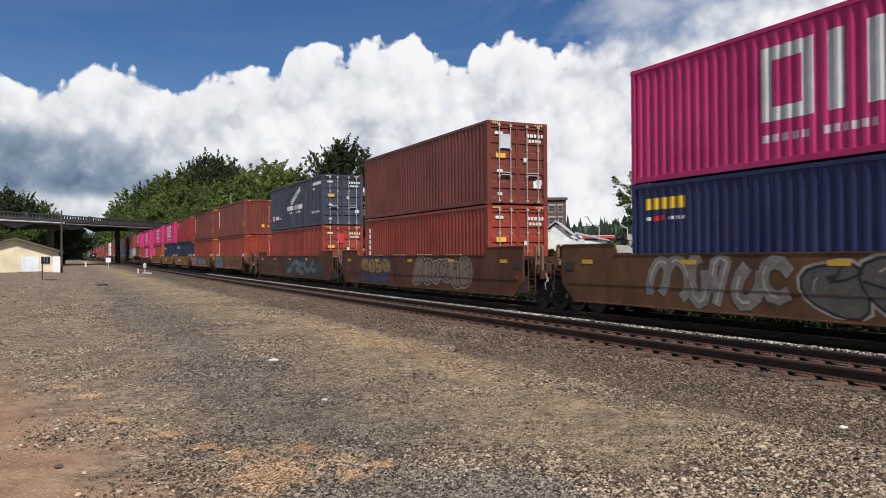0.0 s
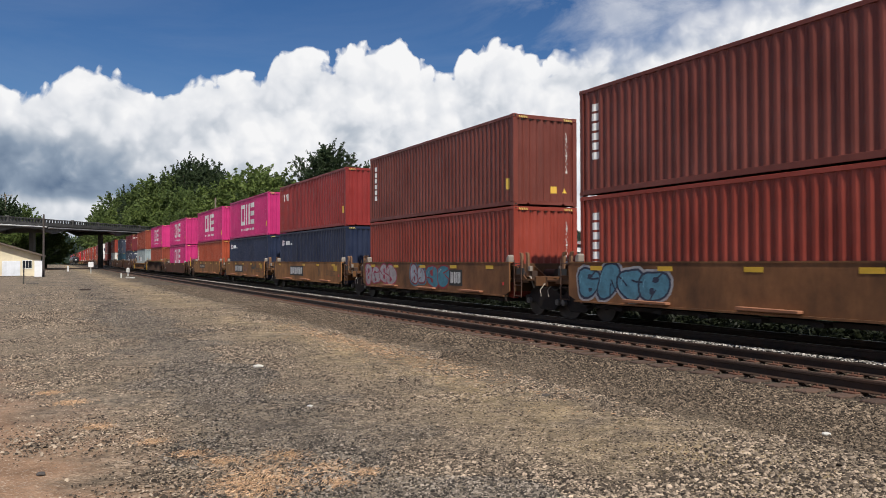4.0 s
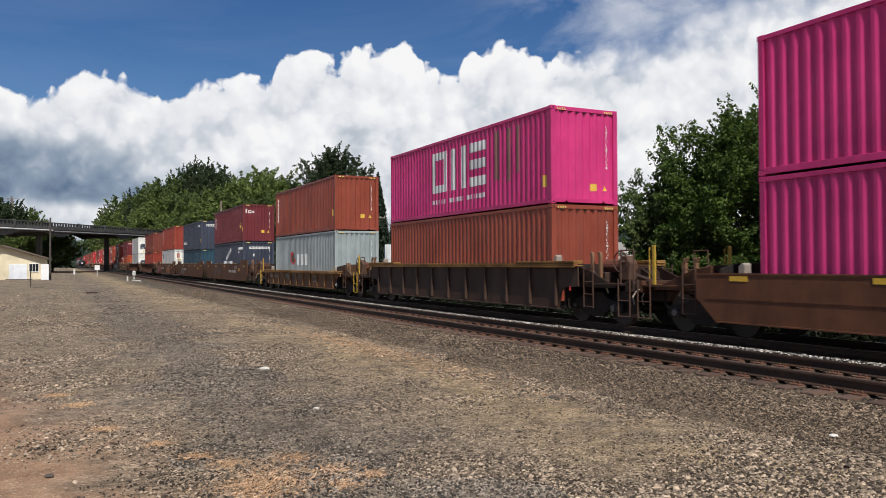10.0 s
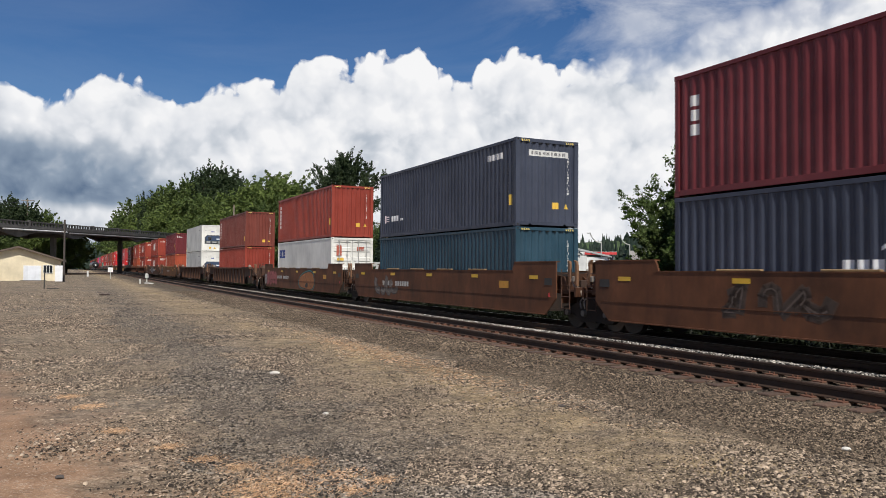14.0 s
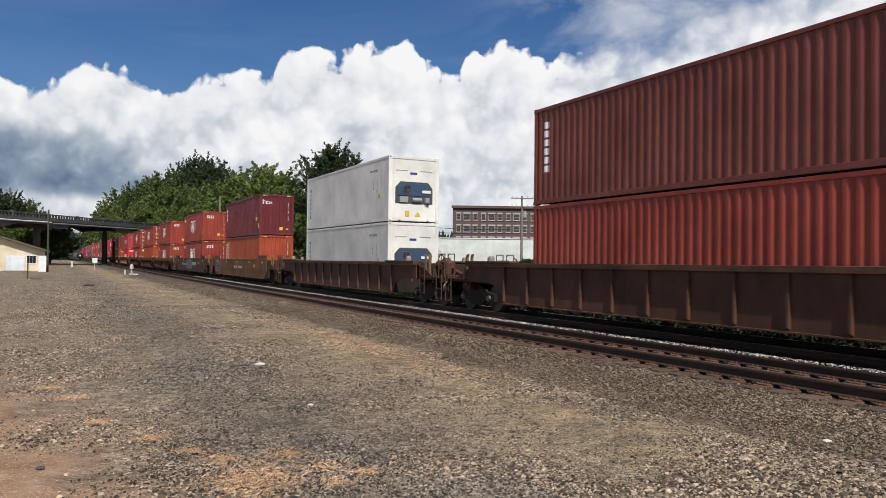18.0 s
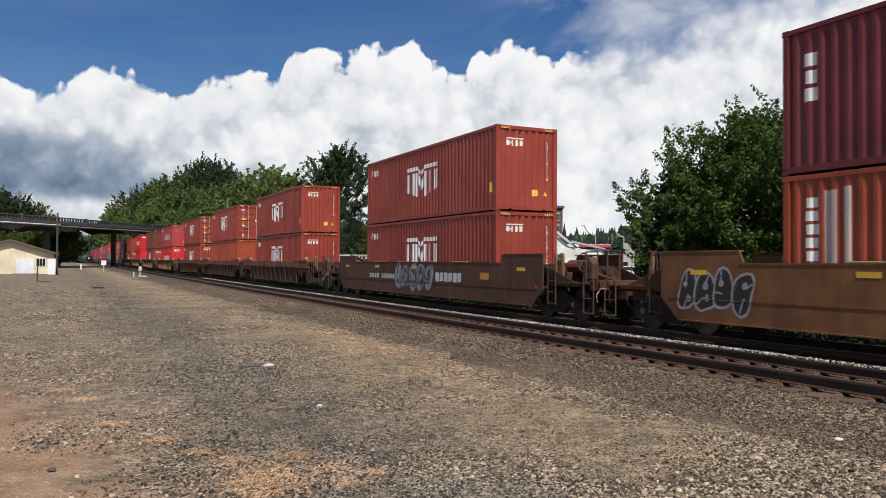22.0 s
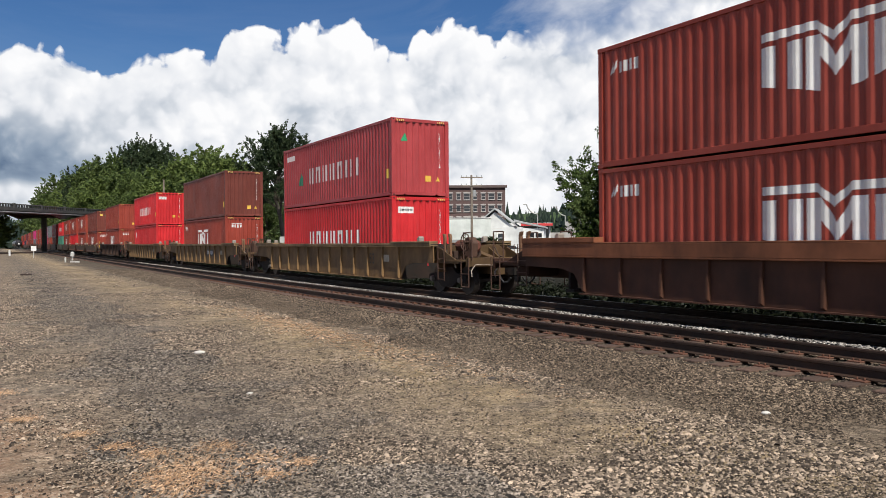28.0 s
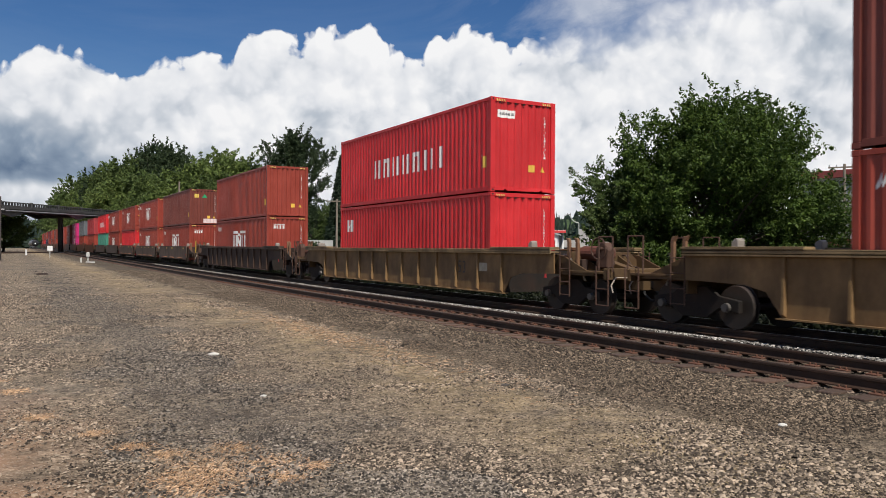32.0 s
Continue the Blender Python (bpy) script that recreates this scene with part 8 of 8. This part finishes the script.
def build_yard():
    # dwarf signal
    p = polar(21.05, 85)
    sig = thing("dwarf_signal", "short pale dwarf signal beside the track", "signal", pose(p.x, p.y, p.z, 0, 0, 20))
    gm = plain("pale_grey_metal", (0.5, 0.5, 0.47), 0.55, 0.2)
    part("base", Mesh().box(-0.22, 0.22, -0.2, 0.2, -0.1, 0.15).data("base", bevel=0.03), plain("concrete_block", (0.33, 0.32, 0.3), 0.9, bump=0.3), sig)
    part("post", Mesh().tube((0, 0, 0.2), (0, 0, 0.6), 0.08), gm, sig)
    part("head", Mesh().tube((0, 0, 0.6), (0, 0, 0.96), 0.19, 0.17, n=14).tube((0, 0, 0.96), (0, 0, 1.06), 0.17, 0.07, n=14), gm, sig, "pale round signal head")
    part("side_box", Mesh().box(-0.7, -0.55, -0.1, 0.1, -0.1, 0.5).data("side_box", bevel=0.02), gm, sig)
    part("cable_duct", Mesh().box(0.22, 0.65, -0.08, 0.08, -0.1, 0.1).data("cable_duct", bevel=0.02), gm, sig)
    p = polar(23.7, 51)
    d = thing("drain_cover", "dark round drain cover set in the gravel", "drain", pose(p.x, p.y, p.z + 0.01))
    part("cover", Mesh().tube((0, 0, -0.05), (0, 0, 0.05), 0.34, 0.31, n=20), steel("iron_cover", (0.06, 0.045, 0.04), 0.5), d)
    part("ribs", Mesh().box(-0.25, 0.25, -0.03, 0.03, 0.05, 0.07).box(-0.03, 0.03, -0.25, 0.25, 0.05, 0.07).ring((0, 0, 0.055), (0, 0, 1), 0.28, 0.02), steel("iron_cover", (0.06, 0.045, 0.04), 0.5), d)
    p = polar(23.36, 112)
    s = thing("notice_board", "small white notice board on a post by the track", "sign", pose(p.x, p.y, p.z, 0, 0, 23))
    part("board", Mesh().box(-0.31, 0.31, -0.03, 0.0, 0.92, 1.54).data("board", bevel=0.01), paint((0.75, 0.75, 0.74), 0.05, 0.6), s)
    part("post", Mesh().tube((0, 0.05, -0.2), (0, 0.05, 1.54), 0.05), gm, s)
    p = polar(24.75, 138)
    s = thing("white_marker", "short white marker post", "marker post", pose(p.x, p.y, p.z))
    part("post", Mesh().tube((0, 0, -0.2), (0, 0, 0.9), 0.16, 0.14, n=10), paint((0.75, 0.75, 0.74), 0.05, 0.6), s)
    p = polar(27.34, 66)
    s = thing("gate_post", "thin dark post in the yard", "post", pose(p.x, p.y, p.z))
    part("post", Mesh().tube((0, 0, -0.2), (0, 0, 1.25), 0.05, n=8), plain("dark_iron", (0.05, 0.045, 0.04), 0.7), s)
    part("foot", Mesh().box(0.2, 1.1, -0.08, 0.08, -0.05, 0.06).data("foot", bevel=0.02), plain("dark_iron", (0.05, 0.045, 0.04), 0.7), s)
    # siding that joins from the left in the distance
    rm = steel("rusty_rail", (0.055, 0.035, 0.026), 0.5, 0.55)
    sd = thing("siding_track", "rusty siding curving in beside the shed", "railway track", kind="structure")
    for off in (0, 1.5):
        pts = []
        for i in range(14):
            k = i / 13
            lat = -26 + 32 * k + off * 0.9
            s_ = 128 + 46 * k + off * 0.4 - 8 * math.sin(k * 3.14) * 0.4
            pts.append(at(s_, lat, 0.09))
        part("rail", Mesh().pipe(pts, 0.09, 4), rm, sd)
    berm = Mesh()
    for i in range(13):
        k = i / 13
        a, b = at(128 + 46 * k, -26 + 32 * k, 0), at(128 + 46 * (k + 1 / 13), -26 + 32 * (k + 1 / 13), 0)
        berm.add([a + Vector((0, -2.2, -0.2)), b + Vector((0, -2.2, -0.2)), b + Vector((0, -1.0, 0.06)), a + Vector((0, -1.0, 0.06)), a + Vector((0, 2.6, 0.06)), b + Vector((0, 2.6, 0.06))],
                 [(0, 1, 2, 3), (3, 2, 5, 4)])
    part("bed", berm, plain("rusty_ballast", (0.15, 0.09, 0.065), 0.95, vary=0.4, scale=1.5, bump=0.5), sd)
    # tank wagons standing beyond the bridge
    for i, (az, dist) in enumerate(((24.34, 420), (24.42, 437))):
        p = polar(az, dist)
        tk = thing("tank_wagon", "black tank wagon parked beyond the bridge", "rail car", pose(p.x, p.y, p.z, 0, 0, 118), group="parked tank wagons")
        blk = plain("black_tank", (0.02, 0.02, 0.022), 0.35)
        part("tank", Mesh().tube((-7, 0, 2.6), (7, 0, 2.6), 1.5, n=20).tube((7, 0, 2.6), (7.5, 0, 2.6), 1.5, 0.9, n=20).tube((-7.5, 0, 2.6), (-7, 0, 2.6), 0.9, 1.5, n=20), blk, tk)
        part("dome", Mesh().tube((0, 0, 4.0), (0, 0, 4.6), 0.6, n=14), blk, tk)
        part("frame", Mesh().box(-7.8, 7.8, -0.4, 0.4, 0.8, 1.15), blk, tk)
        for x in (-5.6, 5.6):
            part("truck", Mesh().box(x - 1.2, x + 1.2, -1.1, 1.1, 0.3, 0.8).tube((x - 0.9, -0.8, 0.46), (x - 0.9, 0.8, 0.46), 0.46, n=16).tube((x + 0.9, -0.8, 0.46), (x + 0.9, 0.8, 0.46), 0.46, n=16), blk, tk)
        part("placard", Mesh().box(-7.62, -7.6, -0.3, 0.3, 2.2, 2.8), paint((0.75, 0.75, 0.74), 0.05, 0.6), tk, "white placard")


def utility_pole(az, dist, height, label, arms=2, turn=0.0, lamp=False, thick=1.0, rgb=(0.20, 0.165, 0.13)):
    p = polar(az, dist)
    ob = thing("utility_pole", label, "utility pole", pose(p.x, p.y, p.z, 0, 0, az + turn), group="utility poles")
    wood = plain("weathered_pole", rgb, 0.9, vary=0.3, scale=4, bump=0.3)
    part("pole", Mesh().tube((0, 0, -0.5), (0, 0, height), 0.17 * thick, 0.11 * thick, n=10), wood, ob)
    for i in range(arms):
        z = height - 0.35 - i * 0.95
        arm = part("crossarm", Mesh().box(-1.25, 1.25, -0.16, -0.05, z, z + 0.12), wood, ob)
        for x in (-1.15, -0.6, 0.6, 1.15):
            part("insulator", Mesh().tube((x, -0.1, z + 0.12), (x, -0.1, z + 0.3), 0.05, 0.035, n=8), plain("grey_glass", (0.3, 0.33, 0.32), 0.3), arm)
    if arms > 1:
        part("transformer", Mesh().tube((0.3, 0.1, height - 2.4), (0.3, 0.1, height - 1.7), 0.22, n=12), plain("grey_can", (0.28, 0.29, 0.29), 0.5), ob)
    if lamp:
        part("lamp_arm", Mesh().pipe([(0, 0, height - 1.2), (0.9, -0.2, height - 0.8), (1.7, -0.3, height - 0.75)], 0.04), gmetal(), ob)
    return ob


def gmetal():
    return plain("pale_grey_metal", (0.38, 0.38, 0.36), 0.55, 0.2)


def street_lamp(az, dist, height):
    p = polar(az, dist)
    ob = thing("street_lamp", "grey curved street lamp by the road", "street lamp", pose(p.x, p.y, p.z, 0, 0, az), group="street lamps")
    pts = [(0, 0, -0.3), (0, 0, height * 0.8)] + [(-1.6 * math.sin(i * 0.26), 0, height * 0.8 + height * 0.2 * (1 - math.cos(i * 0.3))) for i in range(1, 6)]
    part("post", Mesh().pipe(pts, 0.09, 8), gmetal(), ob)
    x, _, z = pts[-1]
    part("lantern", Mesh().box(x - 0.5, x + 0.1, -0.12, 0.12, z - 0.05, z + 0.08).data("lantern", bevel=0.03), gmetal(), ob)


def wires():
    cable = plain("black_cable", (0.02, 0.02, 0.02), 0.6)
    def hang(name, a, b, sag, r=0.025):
        pts = [a.lerp(b, i / 12) - Vector((0, 0, sag * 4 * (i / 12) * (1 - i / 12))) for i in range(13)]
        tagged(solid(name, Mesh().pipe(pts, r, 4), cable), "thin black overhead cable", "cable", "overhead cables")
    for z, e in ((6.0, 5.8), (5.4, 5.3)):
        hang("overhead_cable", polar(4.3, 98, z + 1.2), polar(-6.6, 88, e), 0.5, 0.03)
    hang("overhead_cable", polar(-27.4, 111.5, 6.6), polar(-30.8, 73.8, 6.6), 0.3, 0.03)
    for dz in (0.2, 0.9):
        hang("overhead_cable", polar(28.4, 190, 15.9 - dz), polar(33.5, 165, 17.0 - dz), 0.6, 0.05)


# ---- town behind the train
def sash(parent, x, z, w, h, y, frame_m, sill=True, head=False):
    f = part("window", Mesh().box(x - w / 2 - 0.09, x + w / 2 + 0.09, y - 0.06, y + 0.02, z - 0.09, z + h + 0.09), frame_m, parent, "white-framed sash window")
    for k in range(2):
        part("pane", Mesh().box(x - w / 2, x + w / 2, y - 0.075, y - 0.06, z + k * h / 2 + 0.03, z + (k + 1) * h / 2 - 0.03), glass(), f)
    if sill:
        part("sill", Mesh().box(x - w / 2 - 0.2, x + w / 2 + 0.2, y - 0.16, y + 0.02, z - 0.2, z - 0.09), frame_m, f)
    if head:
        part("lintel", Mesh().prism([(x - w / 2 - 0.28, z + h + 0.09), (x + w / 2 + 0.28, z + h + 0.09), (x + w / 2 + 0.2, z + h + 0.42), (x - w / 2 - 0.2, z + h + 0.42)], y - 0.14, y + 0.02, "y"), frame_m, f)


def building_shell(ob, w, d, h, wall, roof, parapet=0.4, base=-1.0):
    for y0, y1, nm in ((0, 0.3, "front_wall"), (d - 0.3, d, "rear_wall")):
        part(nm, Mesh().box(-w / 2, w / 2, y0, y1, base, h), wall, ob)
    for x in (-w / 2, w / 2 - 0.3):
        part("side_wall", Mesh().box(x, x + 0.3, 0.3, d - 0.3, base, h), wall, ob)
    part("roof", Mesh().box(-w / 2 + 0.3, w / 2 - 0.3, 0.3, d - 0.3, h - parapet - 0.2, h - parapet), roof, ob)


def build_town():
    white = plain("white_trim", (0.72, 0.71, 0.68), 0.6)
    # brown brick apartment block up the street
    brick = Shader("brown_brick")
    br = brick.t.nodes.new("ShaderNodeTexBrick")
    br.inputs["Color1"].default_value, br.inputs["Color2"].default_value, br.inputs["Mortar"].default_value = (0.115, 0.06, 0.055, 1), (0.085, 0.046, 0.045, 1), (0.15, 0.12, 0.11, 1)
    br.inputs["Scale"].default_value = 4.0
    mp = brick.t.nodes.new("ShaderNodeMapping")
    mp.inputs["Rotation"].default_value = (radians(90), 0, 0)
    brick.link(brick.tc.outputs["Object"], mp.inputs[0]), brick.link(mp.outputs[0], br.inputs[0])
    bm_ = brick.done(brick.mix(brick.span(brick.noise(0.4, 5), 0.3, 0.7), br.outputs[0], (0.10, 0.065, 0.06)), 0.9)
    roof = plain("tar_roof", (0.07, 0.07, 0.07), 0.9)
    ob = thing("brick_apartment_block", "three-storey brown brick apartment block with white windows", "building", facing(-5.3, 205, 2.0, turn=4))
    building_shell(ob, 27.0, 14, 15.0, bm_, roof)
    part("cornice", Mesh().box(-13.9, 13.9, -0.5, 0.3, 14.55, 15.25).data("cornice", bevel=0.05), plain("dark_cornice", (0.09, 0.06, 0.055), 0.7), ob)
    for row in range(3):
        for i in range(12):
            x = -12.0 + i * 2.18
            wide = i in (1, 4, 7, 10)
            sash(ob, x, 11.5 - row * 3.15, 1.5 if wide else 0.95, 1.55, 0.0, plain("dull_trim", (0.40, 0.37, 0.35), 0.7), head=True)
    # low white warehouse
    ob = thing("white_warehouse", "low white rendered warehouse with a flat roof", "building", facing(-3.6, 97, turn=3))
    wr = paint((0.70, 0.74, 0.70), 0.1, 0.8)
    building_shell(ob, 15.0, 10, 4.95, wr, roof, 0.2)
    part("coping", Mesh().box(-7.6, 7.6, -0.08, 0.35, 4.95, 5.05), white, ob)
    part("sign_panel", Mesh().box(-6.8, -4.6, -0.03, 0.0, 3.1, 3.9), paint((0.62, 0.64, 0.62), 0.05), ob, "faded sign panel")
    for i in range(3):
        part("sign_line", Mesh().box(-6.6, -4.9 - i * 0.2, -0.04, -0.03, 3.25 + i * 0.2, 3.33 + i * 0.2), plain("faded_ink", (0.35, 0.37, 0.37), 0.7), ob)
    part("door", Mesh().box(2.2, 3.6, -0.04, 0.0, -0.3, 2.3), plain("grey_door", (0.25, 0.26, 0.26), 0.6), ob, "grey steel door")
    # pale ribbed shed left of it
    ob = thing("pale_metal_shed", "pale ribbed metal shed behind the track", "building", facing(1.6, 108, turn=3))
    building_shell(ob, 7.5, 8, 4.6, paint((0.55, 0.58, 0.57), 0.2, 0.7), roof, 0.1)
    for i in range(11):
        part("batten", Mesh().box(-3.6 + i * 0.7, -3.5 + i * 0.7, -0.06, 0.0, -0.5, 4.5), paint((0.45, 0.47, 0.46), 0.2, 0.7), ob)
    part("roller_door", Mesh().box(-1.6, 1.6, -0.05, 0.0, -0.5, 3.0), plain("dark_shutter", (0.09, 0.1, 0.1), 0.6), ob, "dark roller door")
    # white house with a gable
    ob = thing("white_house", "white house with a pale grey gabled roof", "house", facing(-8.4, 101, turn=-6))
    wm = paint((0.70, 0.71, 0.70), 0.08, 0.8)
    rm = plain("pale_shingle", (0.36, 0.37, 0.37), 0.8, vary=0.2, scale=3, bump=0.3)
    part("wall", Mesh().box(-3.2, 3.4, 0, 6, -0.5, 3.9), wm, ob)
    part("gable", Mesh().prism([(-2.6, 3.9), (2.2, 3.9), (-0.2, 5.9)], 0.2, 0.4, "y"), wm, ob, "white gable")
    part("roof", Mesh().prism([(-3.1, 3.85), (-0.2, 6.2), (2.7, 3.85), (2.6, 4.1), (-0.2, 6.4), (-3.0, 4.1)], -0.2, 6.2, "y"), rm, ob)
    part("wing_roof", Mesh().prism([(2.2, 4.9), (6.4, 3.9), (6.4, 3.7), (2.2, 4.6)], 0.6, 6, "y"), rm, ob, "low grey wing roof")
    part("wing", Mesh().box(3.4, 6.1, 0.9, 6, -0.5, 3.75), wm, ob)
    for x in (-1.4, 0.6, 4.4, 5.4):
        sash(ob, x, 1.9, 0.8, 1.2, 0.0 if x < 3.4 else 0.9, white, sill=False)
    # filling station roof
    ob = thing("station_canopy", "flat canopy with a red and white fascia", "canopy", facing(-11.2, 116))
    part("canopy", Mesh().box(-3.8, 2.6, 0, 4, 4.3, 4.75), white, ob)
    part("fascia", Mesh().box(-2.0, 2.62, -0.05, 0.0, 4.32, 4.7), plain("red_fascia", (0.55, 0.05, 0.05), 0.5), ob, "red fascia band")
    for x in (-3.2, 2.2):
        part("column", Mesh().box(x - 0.12, x + 0.12, 1, 1.3, -0.5, 4.3), white, ob)
    part("kiosk_wall", Mesh().box(-3.6, 2.2, 3.6, 4.0, -0.5, 4.3), plain("dim_wall", (0.2, 0.2, 0.2), 0.8), ob)
    for az, d, w, h, rgb, lab in ((-13.0, 125, 5.0, 3.4, (0.5, 0.48, 0.45), "small beige shop"), (-14.6, 140, 6.0, 5.5, (0.42, 0.4, 0.38), "grey shop building"), (6.0, 120, 6.0, 3.0, (0.4, 0.4, 0.38), "low grey shed")):
        ob = thing("shop_building", lab + " with a flat roof", "building", facing(az, d))
        building_shell(ob, w, 6, h, paint(rgb, 0.15, 0.8), roof, 0.2)
        part("shop_window", Mesh().box(-w * 0.3, w * 0.3, -0.04, 0.0, 0.6, 2.2), glass(), ob)
    # hotel at the far right
    grey = paint((0.40, 0.40, 0.37), 0.2, 0.85)
    redm = plain("red_brown_band", (0.26, 0.06, 0.05), 0.7, vary=0.25)
    p = polar(-28.2, 112)
    ob = thing("grey_hotel", "three-storey grey hotel with a red-brown cornice", "hotel", pose(p.x, p.y, p.z, 0, 0, -28.2 - 28))
    w = 34.0
    for y0, y1, nm in ((0, 0.3, "front_wall"), (13.7, 14, "rear_wall")):
        part(nm, Mesh().box(0, w, y0, y1, 2.9, 12.0), grey, ob)
    for x in (0, w - 0.3):
        part("side_wall", Mesh().box(x, x + 0.3, 0.3, 13.7, -0.5, 12.0), grey, ob)
    part("roof", Mesh().box(0.3, w - 0.3, 0.3, 13.7, 11.6, 11.8), roof, ob)
    part("cornice", Mesh().box(-0.4, w + 0.4, -0.5, 0.0, 11.2, 12.15).data("cornice", bevel=0.04), redm, ob, "red-brown cornice")
    part("shop_band", Mesh().box(-0.02, w, -0.05, 0.3, 2.3, 3.5), redm, ob, "red-brown band over the shops")
    part("shop_front", Mesh().box(0.3, w, 0.15, 0.3, -0.5, 2.3), plain("shop_front", (0.16, 0.13, 0.12), 0.6), ob, "dim shop front")
    for i in range(6):
        part("shop_window", Mesh().box(1.0 + i * 5.2, 4.6 + i * 5.2, 0.1, 0.15, 0.3, 2.2), glass(), ob)
    for row in range(3):
        for i in range(10):
            sash(ob, 2.0 + i * 3.2, 4.4 + row * 2.5, 0.85, 1.3, 0.0, white)
    for x in (6.0, 9.0):
        part("chimney", Mesh().box(x, x + 0.5, 2, 2.5, 11.8, 13.4), grey, ob)
    utility_pole(-6.6, 88, 9.6, "tall timber utility pole with crossarms", 2, 10)
    utility_pole(-30.8, 74, 9.4, "timber utility pole with a lamp arm", 1, 0, True)
    utility_pole(15.3, 118, 11.2, "plain tall timber pole above the train", 0)
    utility_pole(26.2, 93, 6.7, "dark tall pole beside the shed", 0, thick=0.75, rgb=(0.06, 0.05, 0.045))
    utility_pole(28.4, 190, 16.0, "timber utility pole beyond the bridge", 1)
    utility_pole(33.5, 165, 16.6, "timber utility pole beyond the bridge", 1)
    utility_pole(4.3, 98, 8.0, "timber utility pole with crossarms near the fir", 1)
    utility_pole(-14.4, 130, 9.5, "thin timber pole in the town", 0)
    street_lamp(-11.4, 112, 7.4)
    street_lamp(-13.4, 135, 8.0)
    wires()
    hedge_row()


def hedge_row():
    # low weeds added on the track's far shoulder, near-black as shade under the cars
    rng = random.Random(17)
    blobs = []
    for i in range(1500):
        p = at(-10 + 130 * rng.random() ** 1.4, 16.9 + rng.uniform(-0.5, 0.7), -0.3)
        r = rng.uniform(0.28, 0.46)
        blobs.append((p.x, p.y, p.z + 0.12, r, r, r * rng.uniform(0.9, 1.3)))
    weed = foliage("shade_weeds", (0.008, 0.011, 0.005), (0.022, 0.028, 0.012))
    tagged(solid("weeds", leaf_cloud(blobs, 120000, 0.08, 18), weed), "near-black weeds added on the far shoulder as shade under the cars", "weeds", kind="stuff")
    for az, d, r, sd in ((-7.0, 84, 1.5, 61), (-8.0, 85, 1.6, 62), (6.0, 86, 1.8, 63), (8.5, 90, 2.0, 64), (-15.2, 66, 1.6, 65), (11, 100, 2.4, 66)):
        tree("shrub", "dark green shrub behind the railway", facing(az, d), 2.5, r, 5000, 0.11, LEAF["dark"], sd, 0.15)


def car_mesh():
    body = [(-2.2, 0.35), (2.2, 0.35), (2.28, 0.75), (2.1, 0.95), (1.35, 1.05), (0.75, 1.58), (-1.75, 1.62), (-2.15, 1.05), (-2.25, 0.6)]
    return Mesh().prism(body, -0.86, 0.86, "y").data("body", bevel=0.05)


def parked_car(az, dist, rgb, label, turn, me):
    p = polar(az, dist)
    ob = thing("parked_car", label, "car", pose(p.x, p.y, p.z, 0, 0, turn), group="parked cars")
    b = part("body", me, paint(rgb, 0.02, 0.25), ob)
    part("side_window", Mesh().prism([(-1.7, 1.08), (1.1, 1.08), (0.68, 1.5), (-1.6, 1.53)], -0.872, 0.872, "y"), glass(), b)
    part("windscreen", Mesh().add([(1.33, -0.7, 1.08), (1.33, 0.7, 1.08), (0.8, 0.64, 1.55), (0.8, -0.64, 1.55)], [(0, 1, 2, 3)]), glass(), b)
    tyre = plain("tyre", (0.02, 0.02, 0.02), 0.8)
    for x in (-1.4, 1.4):
        for sy in (-1, 1):
            w = part("wheel", Mesh().tube((0, -0.1, 0), (0, 0.1, 0), 0.34, n=18), tyre, ob, loc=(x, sy * 0.8, 0.34))
            part("rim", Mesh().tube((0, 0.1, 0), (0, 0.112, 0), 0.22, n=14).tube((0, -0.112, 0), (0, -0.1, 0), 0.22, n=14), gmetal(), w)
    for sy in (-0.62, 0.62):
        part("headlight", Mesh().box(2.2, 2.27, sy - 0.18, sy + 0.18, 0.68, 0.84), plain("lamp_glass", (0.7, 0.7, 0.7), 0.2), ob)


def build_cars():
    me = car_mesh()
    for az, d, rgb, lab, turn in ((-29.9, 79, (0.72, 0.72, 0.71), "white estate car parked across the street", -24), (-32.5, 80, (0.7, 0.7, 0.7), "white saloon car parked across the street", -24),
                                  (-26.9, 82, (0.5, 0.5, 0.51), "silver car parked behind the shrubs", -24), (-10.6, 104, (0.55, 0.55, 0.55), "silver car parked by the white house", 12), (-12.4, 104, (0.1, 0.1, 0.11), "dark car parked by the canopy", 12),
                                  (-13.6, 106, (0.6, 0.6, 0.58), "pale car parked by the canopy", 12), (-9.2, 100, (0.62, 0.62, 0.6), "white car parked by the house", 12)):
        parked_car(az, d, rgb, lab, turn, me)


build_ground()
build_train()
build_trees()
hill_sheet("wooded_hill", *HILL, "rise of green undergrowth behind the trees", 2)
hill_sheet("far_hill", *polar(-14, 470)[:2], 190, 70, 22, "low dark wooded hill behind the town", 5)
hill_sheet("far_hill", *polar(24.4, 740)[:2], 110, 60, 16, "low dark hill at the end of the line", 6)
build_bridge()
build_shed()
build_yard()
build_town()
build_cars()
build_straw()
build_track(NEAR_LAT, False, "empty rusty track on brown timber ties")
build_track(TRAIN_LAT, True, "track under the train")
build_stones()
motions()
